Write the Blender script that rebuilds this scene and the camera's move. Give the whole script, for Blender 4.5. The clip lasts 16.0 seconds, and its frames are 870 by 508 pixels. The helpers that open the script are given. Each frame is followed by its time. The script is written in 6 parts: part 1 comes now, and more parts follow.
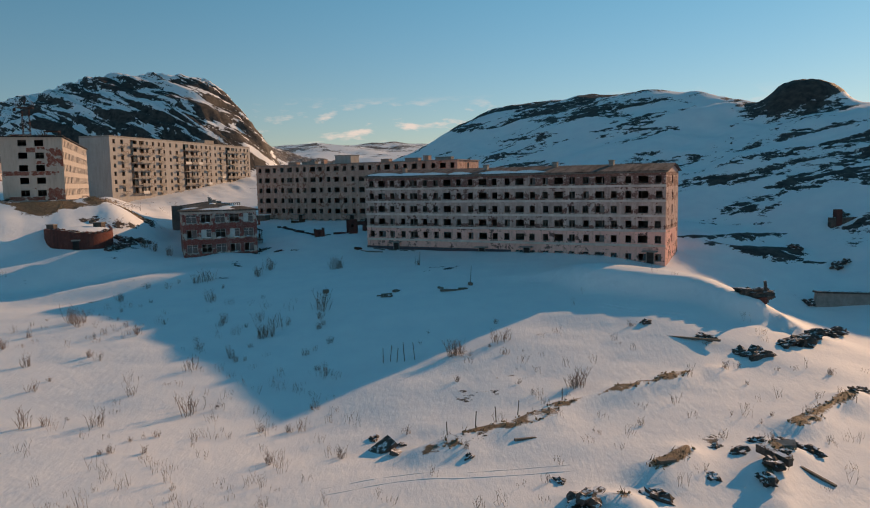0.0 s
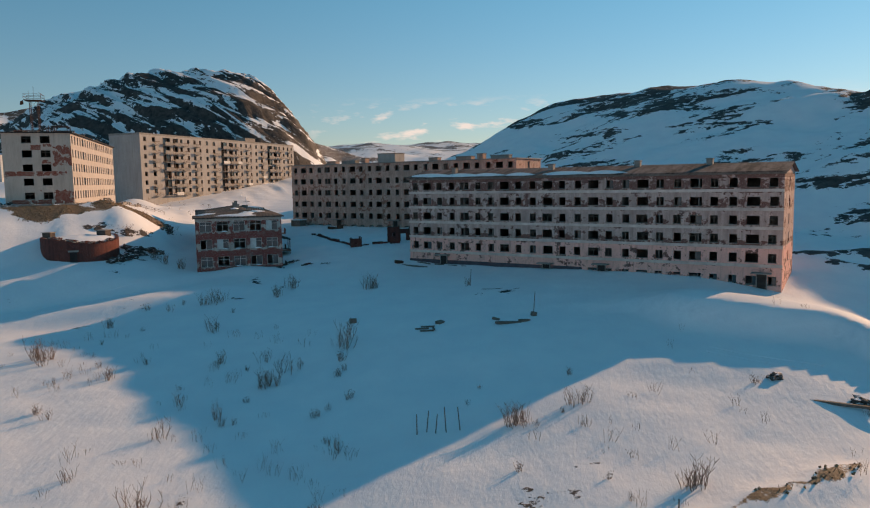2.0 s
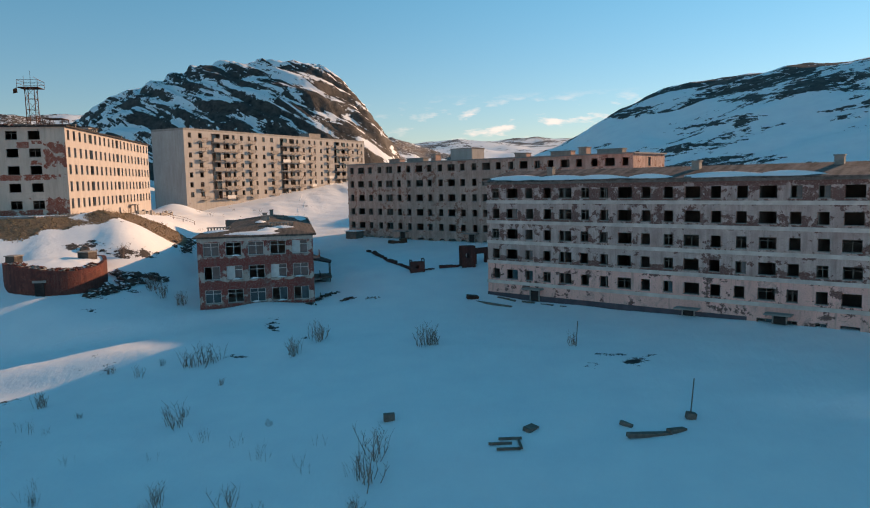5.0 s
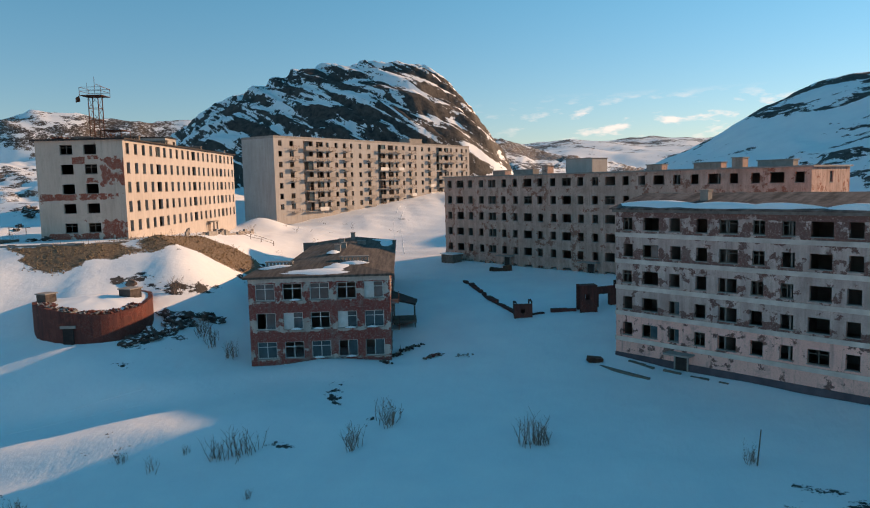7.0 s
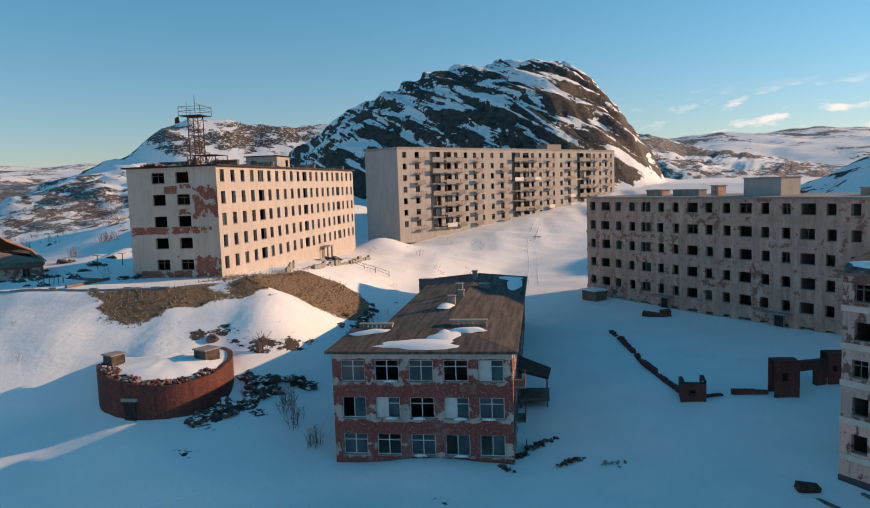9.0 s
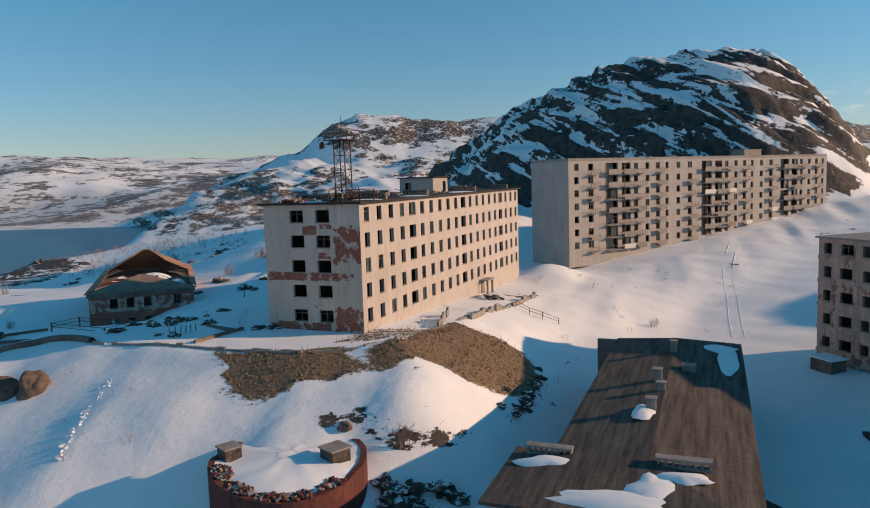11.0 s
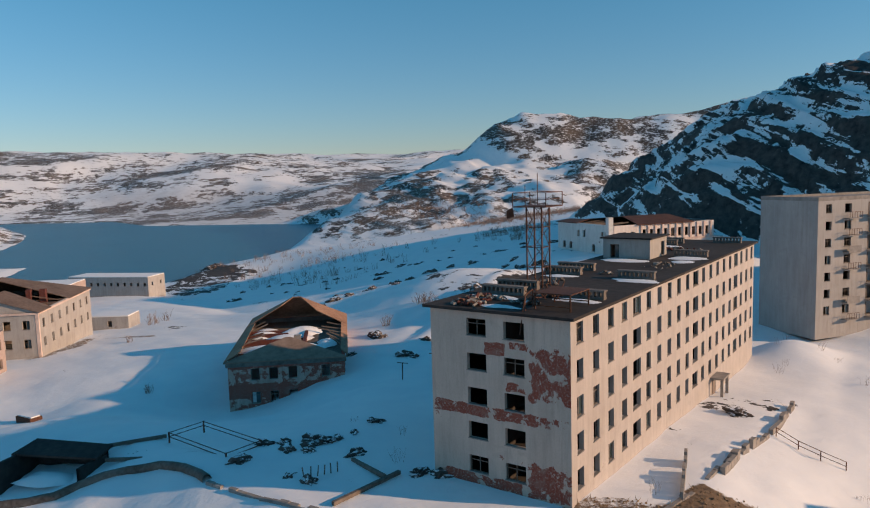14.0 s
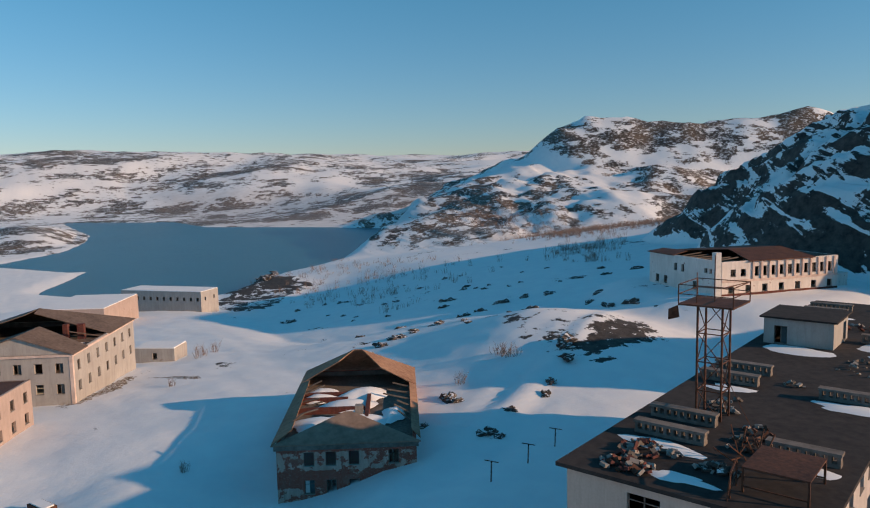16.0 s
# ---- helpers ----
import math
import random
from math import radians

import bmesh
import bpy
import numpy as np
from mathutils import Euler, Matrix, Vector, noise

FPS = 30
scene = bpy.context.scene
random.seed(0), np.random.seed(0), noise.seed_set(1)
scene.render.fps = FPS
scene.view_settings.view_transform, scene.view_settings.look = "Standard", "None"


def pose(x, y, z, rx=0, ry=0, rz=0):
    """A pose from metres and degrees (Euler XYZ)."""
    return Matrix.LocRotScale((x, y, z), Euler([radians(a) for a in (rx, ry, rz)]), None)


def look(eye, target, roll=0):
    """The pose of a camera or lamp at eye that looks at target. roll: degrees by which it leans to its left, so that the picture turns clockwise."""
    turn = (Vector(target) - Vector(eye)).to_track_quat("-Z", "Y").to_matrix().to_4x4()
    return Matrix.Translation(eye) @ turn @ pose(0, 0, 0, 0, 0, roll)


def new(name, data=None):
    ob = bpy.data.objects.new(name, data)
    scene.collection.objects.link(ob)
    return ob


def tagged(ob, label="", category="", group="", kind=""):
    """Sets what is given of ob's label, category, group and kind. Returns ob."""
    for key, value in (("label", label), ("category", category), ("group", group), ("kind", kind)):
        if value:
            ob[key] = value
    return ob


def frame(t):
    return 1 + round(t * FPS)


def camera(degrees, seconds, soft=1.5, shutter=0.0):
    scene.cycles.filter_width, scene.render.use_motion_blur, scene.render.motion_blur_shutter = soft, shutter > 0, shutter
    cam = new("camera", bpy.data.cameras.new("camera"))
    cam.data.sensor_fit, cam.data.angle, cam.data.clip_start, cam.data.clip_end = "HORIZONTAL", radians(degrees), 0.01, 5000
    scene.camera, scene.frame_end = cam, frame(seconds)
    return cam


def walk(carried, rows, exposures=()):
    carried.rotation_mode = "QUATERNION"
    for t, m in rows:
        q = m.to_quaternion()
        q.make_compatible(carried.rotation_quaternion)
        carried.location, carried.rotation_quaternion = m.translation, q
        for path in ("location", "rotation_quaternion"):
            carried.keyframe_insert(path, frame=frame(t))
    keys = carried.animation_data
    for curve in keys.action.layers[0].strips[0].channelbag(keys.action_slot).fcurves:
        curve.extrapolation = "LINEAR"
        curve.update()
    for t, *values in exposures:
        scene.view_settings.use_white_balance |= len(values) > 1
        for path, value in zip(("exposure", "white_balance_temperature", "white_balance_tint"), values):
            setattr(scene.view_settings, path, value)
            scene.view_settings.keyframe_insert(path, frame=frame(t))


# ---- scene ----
cam = camera(62.6, 16.0, soft=1.1)
METRES, EYE, TILT, LEAN, TURN = 165.0, 28.0, 0.0, 0.0, 0.0
PATH = [
    (0, (2.213, -0.879, 28.677), (2.131, 1.109, 28.472), -1.1),
    (0.5, (2.244, 5.048, 28.692), (2.128, 7.035, 28.489), -1.1),
    (1, (1.899, 10.853, 28.829), (1.746, 12.837, 28.626), -1.1),
    (1.5, (1.504, 16.721, 28.949), (1.312, 18.701, 28.747), -1.0),
    (2, (1.274, 22.651, 29.094), (1.041, 24.627, 28.891), -1.0),
    (2.5, (0.908, 28.386, 29.304), (0.633, 30.356, 29.098), -1.0),
    (3, (0.074, 34.356, 29.518), (-0.251, 36.318, 29.309), -0.8),
    (5.5, (-4.193, 64.252, 30.478), (-4.705, 66.174, 30.274), -1.3),
    (6, (-5.512, 69.377, 31.038), (-6.086, 71.282, 30.836), -1.2),
    (6.5, (-6.71, 74.556, 32.038), (-7.38, 76.429, 31.833), -1.4),
    (7, (-8.266, 79.724, 32.729), (-9.024, 81.564, 32.53), -1.4),
    (7.5, (-9.875, 84.912, 33.688), (-10.723, 86.713, 33.489), -1.5),
    (8, (-11.505, 89.257, 34.595), (-12.439, 91.014, 34.395), -1.7),
    (8.5, (-13.485, 93.508, 35.619), (-14.504, 95.218, 35.42), -1.9),
    (9, (-15.288, 97.162, 36.668), (-16.387, 98.822, 36.472), -2.0),
    (11.5, (-30.201, 113.016, 43.505), (-31.709, 114.313, 43.293), -1.8),
    (12, (-33.634, 115.36, 44.678), (-35.194, 116.594, 44.467), -1.7),
    (12.5, (-37.433, 117.686, 46.044), (-39.024, 118.878, 45.832), -1.6),
    (13, (-41.211, 119.52, 47.39), (-42.84, 120.661, 47.178), -1.5),
    (13.5, (-45.257, 121.45, 48.741), (-46.925, 122.533, 48.528), -1.7),
    (14, (-49.301, 123.218, 50.129), (-51.005, 124.244, 49.915), -1.7),
    (14.5, (-53.322, 124.877, 51.34), (-55.048, 125.865, 51.127), -1.7),
    (15, (-57.732, 126.489, 52.594), (-59.479, 127.439, 52.384), -1.6),
    (15.5, (-62.961, 127.988, 53.988), (-64.728, 128.9, 53.776), -1.5),
    (16, (-68.152, 129.223, 55.271), (-69.928, 130.118, 55.061), -1.2),
]
walk(cam, [(t, look(eye, target, roll)) for t, eye, target, roll in PATH], exposures=[(0, -0.33, 7650, 13), (3, 0.0, 7450, 13), (6, 0.20, 7300, 12), (9, 0.13, 7000, 11), (12, -0.16, 6500, 9), (16, -0.14, 6450, 9)])

# ---- light ----
SUN_AZ, SUN_EL = 43.0, 17.3            # degrees clockwise from +y, degrees up
world = bpy.data.worlds.new("sky")
scene.world = world
world.use_nodes = True
wn, wl = world.node_tree.nodes, world.node_tree.links
bg = wn["Background"]
sky = wn.new("ShaderNodeTexSky")
sky.sky_type = 'NISHITA'
sky.sun_disc = False
sky.sun_elevation, sky.sun_rotation = radians(SUN_EL), radians(SUN_AZ)
sky.air_density, sky.dust_density, sky.ozone_density = 1.0, 0.05, 4.2
# a few thin clouds low over the hills
wc = wn.new("ShaderNodeTexCoord")
wsep = wn.new("ShaderNodeSeparateXYZ")
wl.new(wc.outputs["Generated"], wsep.inputs[0])


def wmath(op, a, b):
    t = wn.new("ShaderNodeMath")
    t.operation, t.use_clamp = op, True
    for i, q in enumerate((a, b)):
        if isinstance(q, float):
            t.inputs[i].default_value = q
        else:
            wl.new(q, t.inputs[i])
    return t.outputs[0]


def wramp(v, lo, hi):
    t = wn.new("ShaderNodeMapRange")
    t.inputs["From Min"].default_value, t.inputs["From Max"].default_value = lo, hi
    wl.new(v, t.inputs["Value"])
    return t.outputs["Result"]


wmap = wn.new("ShaderNodeMapping")
wl.new(wc.outputs["Generated"], wmap.inputs["Vector"])
wmap.inputs["Scale"].default_value = (17, 17, 60)
wnoise = wn.new("ShaderNodeTexNoise")
wl.new(wmap.outputs["Vector"], wnoise.inputs["Vector"])
wnoise.inputs["Scale"].default_value, wnoise.inputs["Detail"].default_value, wnoise.inputs["Roughness"].default_value = 1.0, 7.0, 0.6
band = wmath('MULTIPLY', wramp(wsep.outputs["Z"], 0.035, 0.06), wramp(wsep.outputs["Z"], 0.115, 0.085))
north = wmath('MULTIPLY', wramp(wsep.outputs["X"], -0.36, -0.16), wramp(wsep.outputs["X"], 0.45, 0.25))
cloud = wmath('MULTIPLY', wmath('MULTIPLY', wramp(wnoise.outputs["Fac"], 0.53, 0.66), band), north)
wmix = wn.new("ShaderNodeMix")
wmix.data_type = 'RGBA'
wl.new(wmath('MULTIPLY', cloud, 0.75), wmix.inputs["Factor"])
# clear northern sky: deep blue-green overhead, paler towards the horizon
wtint = wn.new("ShaderNodeMix")
wtint.data_type = 'RGBA'
wl.new(wramp(wsep.outputs["Z"], 0.0, 0.45), wtint.inputs["Factor"])
wtint.inputs["A"].default_value, wtint.inputs["B"].default_value = (0.70, 0.62, 0.67, 1), (0.35, 0.97, 0.885, 1)
wmul = wn.new("ShaderNodeMix")
wmul.data_type, wmul.blend_type = 'RGBA', 'MULTIPLY'
wmul.inputs["Factor"].default_value = 1.0
wl.new(sky.outputs["Color"], wmul.inputs["A"])
wl.new(wtint.outputs["Result"], wmul.inputs["B"])
wl.new(wmul.outputs["Result"], wmix.inputs["A"])
wmix.inputs["B"].default_value = (6.6, 5.6, 5.4, 1)
wl.new(wmix.outputs["Result"], bg.inputs["Color"])
bg.inputs["Strength"].default_value = 0.163
sun = new("sun", bpy.data.lights.new("sun", 'SUN'))
sun.data.energy, sun.data.angle, sun.data.color = 5.0, radians(0.6), (1.0, 0.635, 0.38)
SUN_DIR = Vector((math.sin(radians(SUN_AZ)) * math.cos(radians(SUN_EL)), math.cos(radians(SUN_AZ)) * math.cos(radians(SUN_EL)), math.sin(radians(SUN_EL))))
sun.matrix_world = look(SUN_DIR * 300, (0, 0, 0))

# ---- materials ----


class Mat:
    """A node material with a Principled shader and short ways to add nodes."""

    def __init__(self, name, rough=0.8, metal=0.0):
        self.m = bpy.data.materials.new(name)
        self.m.use_nodes = True
        self.n, self.l = self.m.node_tree.nodes, self.m.node_tree.links
        self.b = self.n["Principled BSDF"]
        self.b.inputs["Roughness"].default_value = rough
        self.b.inputs["Metallic"].default_value = metal
        self.b.inputs["Specular IOR Level"].default_value = 0.25 if rough > 0.5 else 0.5
        self.geo = self.n.new("ShaderNodeNewGeometry")
        self.tc = self.n.new("ShaderNodeTexCoord")

    def put(self, sock, value):
        if isinstance(value, bpy.types.NodeSocket):
            self.l.new(value, sock)
        else:
            sock.default_value = value

    def at(self, scale=(1, 1, 1), local=False, rot=(0, 0, 0), vec=None):
        mp = self.n.new("ShaderNodeMapping")
        self.l.new(vec or (self.tc.outputs["Object"] if local else self.geo.outputs["Position"]), mp.inputs["Vector"])
        mp.inputs["Scale"].default_value = scale
        mp.inputs["Rotation"].default_value = [radians(a) for a in rot]
        return mp.outputs["Vector"]

    def noise(self, scale, detail=4.0, rough=0.55, vec=None, dist=0.0):
        t = self.n.new("ShaderNodeTexNoise")
        t.inputs["Scale"].default_value, t.inputs["Detail"].default_value = scale, detail
        t.inputs["Roughness"].default_value, t.inputs["Distortion"].default_value = rough, dist
        self.l.new(vec if vec else self.geo.outputs["Position"], t.inputs["Vector"])
        return t.outputs["Fac"]

    def ramp(self, value, lo, hi):
        r = self.n.new("ShaderNodeMapRange")
        r.inputs["From Min"].default_value, r.inputs["From Max"].default_value = lo, hi
        self.l.new(value, r.inputs["Value"])
        return r.outputs["Result"]

    def math(self, op, a, b=0.0, c=0.0):
        t = self.n.new("ShaderNodeMath")
        t.operation = op
        self.put(t.inputs[0], a)
        self.put(t.inputs[1], b)
        self.put(t.inputs[2], c)
        return t.outputs[0]

    def mix(self, fac, a, b):
        t = self.n.new("ShaderNodeMix")
        t.data_type = 'RGBA'
        self.put(t.inputs["Factor"], fac)
        self.put(t.inputs["A"], (*a, 1) if isinstance(a, tuple) else a)
        self.put(t.inputs["B"], (*b, 1) if isinstance(b, tuple) else b)
        return t.outputs["Result"]

    def attr(self, name):
        t = self.n.new("ShaderNodeAttribute")
        t.attribute_name = name
        return t.outputs["Fac"]

    def random(self):
        return self.n.new("ShaderNodeObjectInfo").outputs["Random"]

    def island(self):
        return self.geo.outputs["Random Per Island"]

    def color(self, value):
        self.put(self.b.inputs["Base Color"], (*value, 1) if isinstance(value, tuple) else value)
        return self

    def rough(self, value):
        self.put(self.b.inputs["Roughness"], value)
        return self

    def bump(self, value, strength=0.3, distance=0.1):
        t = self.n.new("ShaderNodeBump")
        t.inputs["Strength"].default_value, t.inputs["Distance"].default_value = strength, distance
        self.l.new(value, t.inputs["Height"])
        self.l.new(t.outputs["Normal"], self.b.inputs["Normal"])
        return self


def up_of(m):
    s = m.n.new("ShaderNodeSeparateXYZ")
    m.l.new(m.geo.outputs["Normal"], s.inputs[0])
    return s.outputs["Z"]


def ground_material():
    m = Mat("snow_and_rock", 0.75)
    fine, mid, broad = m.noise(3.0, 6), m.noise(0.25, 6), m.noise(0.03, 4)
    snow = m.mix(m.ramp(mid, 0.3, 0.7), (0.80, 0.81, 0.83), (0.87, 0.87, 0.87))
    # thin rock ledges that dip along the hill, in clusters
    sep, comb = m.n.new("ShaderNodeSeparateXYZ"), m.n.new("ShaderNodeCombineXYZ")
    m.l.new(m.geo.outputs["Position"], sep.inputs[0])
    m.l.new(m.math('MULTIPLY', sep.outputs["X"], 0.042), comb.inputs["X"])
    m.l.new(m.math('MULTIPLY', sep.outputs["Y"], 0.05), comb.inputs["Y"])
    m.l.new(m.math('MULTIPLY', m.math('SUBTRACT', sep.outputs["Z"], m.math('MULTIPLY', sep.outputs["X"], 0.16)), 0.24), comb.inputs["Z"])
    off = lambda v, k: m.math('MULTIPLY', m.math('SUBTRACT', v, 0.5), k)
    ledge = m.math('ADD', off(m.noise(1.0, 5, 0.6, comb.outputs[0], 0.5), 2.3), m.math('ADD', off(m.noise(0.02, 3, 0.5), 1.3), off(m.noise(0.32, 7, 0.72, m.at((1, 1, 2.5))), 1.35)))
    steep = m.math('SUBTRACT', 0.8, up_of(m))
    hill = m.math('ADD', m.math('ADD', m.attr("rock"), ledge), m.math('MULTIPLY', steep, 0.3))
    # the dome: rock on the faces, snow on the ledges and in the clefts
    beds = m.n.new("ShaderNodeCombineXYZ")
    m.l.new(m.math('MULTIPLY', sep.outputs["X"], 0.045), beds.inputs["X"])
    m.l.new(m.math('MULTIPLY', sep.outputs["Y"], 0.045), beds.inputs["Y"])
    dipping = m.math('ADD', m.math('MULTIPLY', sep.outputs["X"], 0.44), m.math('MULTIPLY', sep.outputs["Y"], 0.22))
    m.l.new(m.math('MULTIPLY', m.math('ADD', sep.outputs["Z"], dipping), 0.21), beds.inputs["Z"])
    crack = m.noise(1.0, 7, 0.62, beds.outputs[0], 0.9)
    face = m.math('ADD', m.math('ADD', m.attr("rock"), m.math('MULTIPLY', steep, 0.75)), m.math('ADD', off(crack, 2.6), m.math('ADD', off(m.noise(0.45, 8, 0.72), 0.95), off(m.noise(0.035, 3, 0.5), 0.5))))
    rocky = m.math('ADD', m.math('MULTIPLY', face, m.attr("dome")), m.math('MULTIPLY', hill, m.math('SUBTRACT', 1.0, m.attr("dome"))))
    rmask = m.ramp(rocky, 0.49, 0.525)
    # distant country: larger outcrops, broken into small ones
    wide = m.math('ADD', m.attr("rock"), m.math('ADD', off(m.noise(0.011, 7, 0.62, m.at((1, 1, 2.2)), 0.5), 1.5), off(m.noise(0.06, 9, 0.72, m.at((1, 1, 2.5))), 1.3)))
    rmask = m.math('ADD', m.math('MULTIPLY', m.math('MULTIPLY', m.ramp(wide, 0.50, 0.54), m.ramp(m.noise(0.35, 7, 0.7, m.at((1, 1, 2))), 0.36, 0.48)), m.attr("far")), m.math('MULTIPLY', rmask, m.math('SUBTRACT', 1.0, m.attr("far"))))
    rock = m.mix(m.ramp(m.noise(0.5, 8, 0.65), 0.3, 0.7), (0.018, 0.017, 0.018), (0.11, 0.092, 0.08))
    rock = m.mix(m.math('MULTIPLY', m.ramp(m.noise(0.03, 5, 0.6), 0.42, 0.62), m.attr("brown")), rock, m.mix(m.noise(0.7, 6, 0.6), (0.10, 0.068, 0.048), (0.22, 0.16, 0.115)))
    # bare soil and dead grass
    soil_n = m.noise(1.6, 9, 0.75)
    smask = m.ramp(m.math('ADD', m.attr("soil"), m.math('MULTIPLY', soil_n, 0.6)), 0.78, 0.86)
    soil = m.mix(m.ramp(m.noise(2.2, 8, 0.7), 0.3, 0.7), (0.075, 0.05, 0.033), (0.30, 0.205, 0.125))
    col = m.mix(rmask, snow, rock)
    col = m.mix(smask, col, soil)
    # scrub that shows as a brown tint far off
    scrub = m.ramp(m.math('ADD', m.attr("scrub"), m.math('MULTIPLY', m.noise(0.05, 9, 0.7), 0.7)), 0.85, 1.25)
    col = m.mix(m.math('MULTIPLY', scrub, 0.32), col, (0.27, 0.215, 0.195))
    m.color(col)
    h = m.math('ADD', m.math('MULTIPLY', m.noise(1.1, 6, 0.65, m.at((1.0, 0.45, 1), rot=(0, 0, 35))), 0.4), m.math('ADD', m.math('MULTIPLY', mid, 1.0), m.math('MULTIPLY', m.math('ADD', rmask, smask), m.math('MULTIPLY', m.noise(0.8, 8, 0.7), 2.5))))
    ripple = m.noise(0.9, 5, 0.6, m.at((2.6, 0.7, 1), rot=(0, 0, -28)), 0.6)
    h = m.math('ADD', h, m.math('ADD', m.math('MULTIPLY', ripple, 0.22), m.math('MULTIPLY', m.noise(4.3, 5, 0.7), 0.10)))
    m.bump(h, 0.38, 0.35)
    return m.m


def plain(name, a, b, scale=1.0, rough=0.85, metal=0.0, bump=0.3, local=False, dist=0.05):
    m = Mat(name, rough, metal)
    v = m.at((1, 1, 1), local)
    n1, n2 = m.noise(scale, 8, 0.6, v), m.noise(scale * 0.13, 4, 0.5, v)
    m.color(m.mix(m.ramp(m.math('ADD', m.math('MULTIPLY', n1, 0.6), m.math('MULTIPLY', n2, 0.4)), 0.35, 0.65), a, b))
    m.bump(n1, bump, dist)
    return m.m


def plaster(name, light, dark, brick, peel, stain=0.5, pink=None, pink_z=0.0, worn=(), bands=()):
    """Old render: stained, peeling off brickwork in patches. peel: how much has gone."""
    m = Mat(name, 0.9)
    v = m.at((1, 1, 1), True)
    n1, n2, n3 = m.noise(1.1, 7, 0.6, v), m.noise(0.28, 5, 0.6, v), m.noise(7.0, 5, 0.6, v)
    streak = m.noise(1.0, 5, 0.6, m.at((1.3, 1.3, 0.14), True))
    coat = m.mix(m.ramp(m.math('ADD', m.math('MULTIPLY', n2, 0.5), m.math('MULTIPLY', streak, 0.5)), 0.36, 0.66), dark, light)
    if pink:
        s = m.n.new("ShaderNodeSeparateXYZ")
        m.l.new(m.tc.outputs["Object"], s.inputs[0])
        low = m.ramp(m.math('ADD', s.outputs["Z"], m.math('MULTIPLY', n1, 0.5)), pink_z + 0.35, pink_z + 0.2)
        coat = m.mix(low, coat, m.mix(m.ramp(n2, 0.35, 0.65), pink, tuple(c * 1.18 for c in pink)))
    bt = m.n.new("ShaderNodeTexBrick")
    bt.inputs["Scale"].default_value = 3.8
    bt.inputs["Color1"].default_value, bt.inputs["Color2"].default_value = (*brick, 1), (*[c * 0.6 for c in brick], 1)
    bt.inputs["Mortar"].default_value = (0.24, 0.18, 0.155, 1)
    so, co = m.n.new("ShaderNodeSeparateXYZ"), m.n.new("ShaderNodeCombineXYZ")
    m.l.new(m.tc.outputs["Object"], so.inputs[0])
    m.l.new(m.math('ADD', so.outputs["X"], so.outputs["Y"]), co.inputs["X"])
    m.l.new(so.outputs["Z"], co.inputs["Y"])
    m.l.new(co.outputs[0], bt.inputs["Vector"])
    peelv = m.math('ADD', m.math('ADD', m.math('MULTIPLY', n1, 0.42), m.math('MULTIPLY', n2, 0.38)), m.math('MULTIPLY', m.noise(3.8, 9, 0.78, v), 0.20))
    if worn:
        # patches where the render has fallen: (y, z, half width, half height)
        sp = m.n.new("ShaderNodeSeparateXYZ")
        m.l.new(m.tc.outputs["Object"], sp.inputs[0])
        for y, z, hw, hh in worn:
            dy = m.math('DIVIDE', m.math('ABSOLUTE', m.math('SUBTRACT', sp.outputs["Y"], y)), hw)
            dz = m.math('DIVIDE', m.math('ABSOLUTE', m.math('SUBTRACT', sp.outputs["Z"], z)), hh)
            peelv = m.math('ADD', peelv, m.math('MULTIPLY', m.ramp(m.math('MAXIMUM', dy, dz), 1.15, 0.75), 0.17))
    if bands:
        # storeys where more has fallen: (z, half height, amount)
        sb = m.n.new("ShaderNodeSeparateXYZ")
        m.l.new(m.tc.outputs["Object"], sb.inputs[0])
        for z, hh, k in bands:
            dz = m.math('DIVIDE', m.math('ABSOLUTE', m.math('SUBTRACT', sb.outputs["Z"], z)), hh)
            peelv = m.math('ADD', peelv, m.math('MULTIPLY', m.ramp(dz, 1.25, 0.85), k))
    mask = m.ramp(peelv, 0.66 - 0.3 * peel, 0.672 - 0.3 * peel)
    mask = m.math('MULTIPLY', mask, m.ramp(m.noise(5.5, 7, 0.8, v), 0.36, 0.46))
    bare = m.mix(m.ramp(n3, 0.3, 0.7), bt.outputs["Color"], m.mix(n2, brick, tuple(c * 0.55 for c in brick)))
    col = m.mix(mask, coat, bare)
    col = m.mix(m.math('MULTIPLY', m.ramp(n3, 0.45, 0.75), 0.35 * stain), col, tuple(c * 0.5 for c in dark))
    run = m.noise(1.0, 6, 0.7, m.at((2.2, 2.2, 0.22), True), 0.4)
    col = m.mix(m.math('MULTIPLY', m.ramp(run, 0.52, 0.72), 0.6 * stain), col, tuple(c * 0.55 for c in dark))
    blot = m.noise(0.55, 8, 0.72, v, 0.8)
    col = m.mix(m.math('MULTIPLY', m.ramp(blot, 0.56, 0.62), 0.45 * stain), col, tuple(c * 0.8 for c in dark))
    m.color(col)
    m.bump(m.math('SUBTRACT', m.math('MULTIPLY', n3, 0.3), mask), 0.5, 0.04)
    return m.m


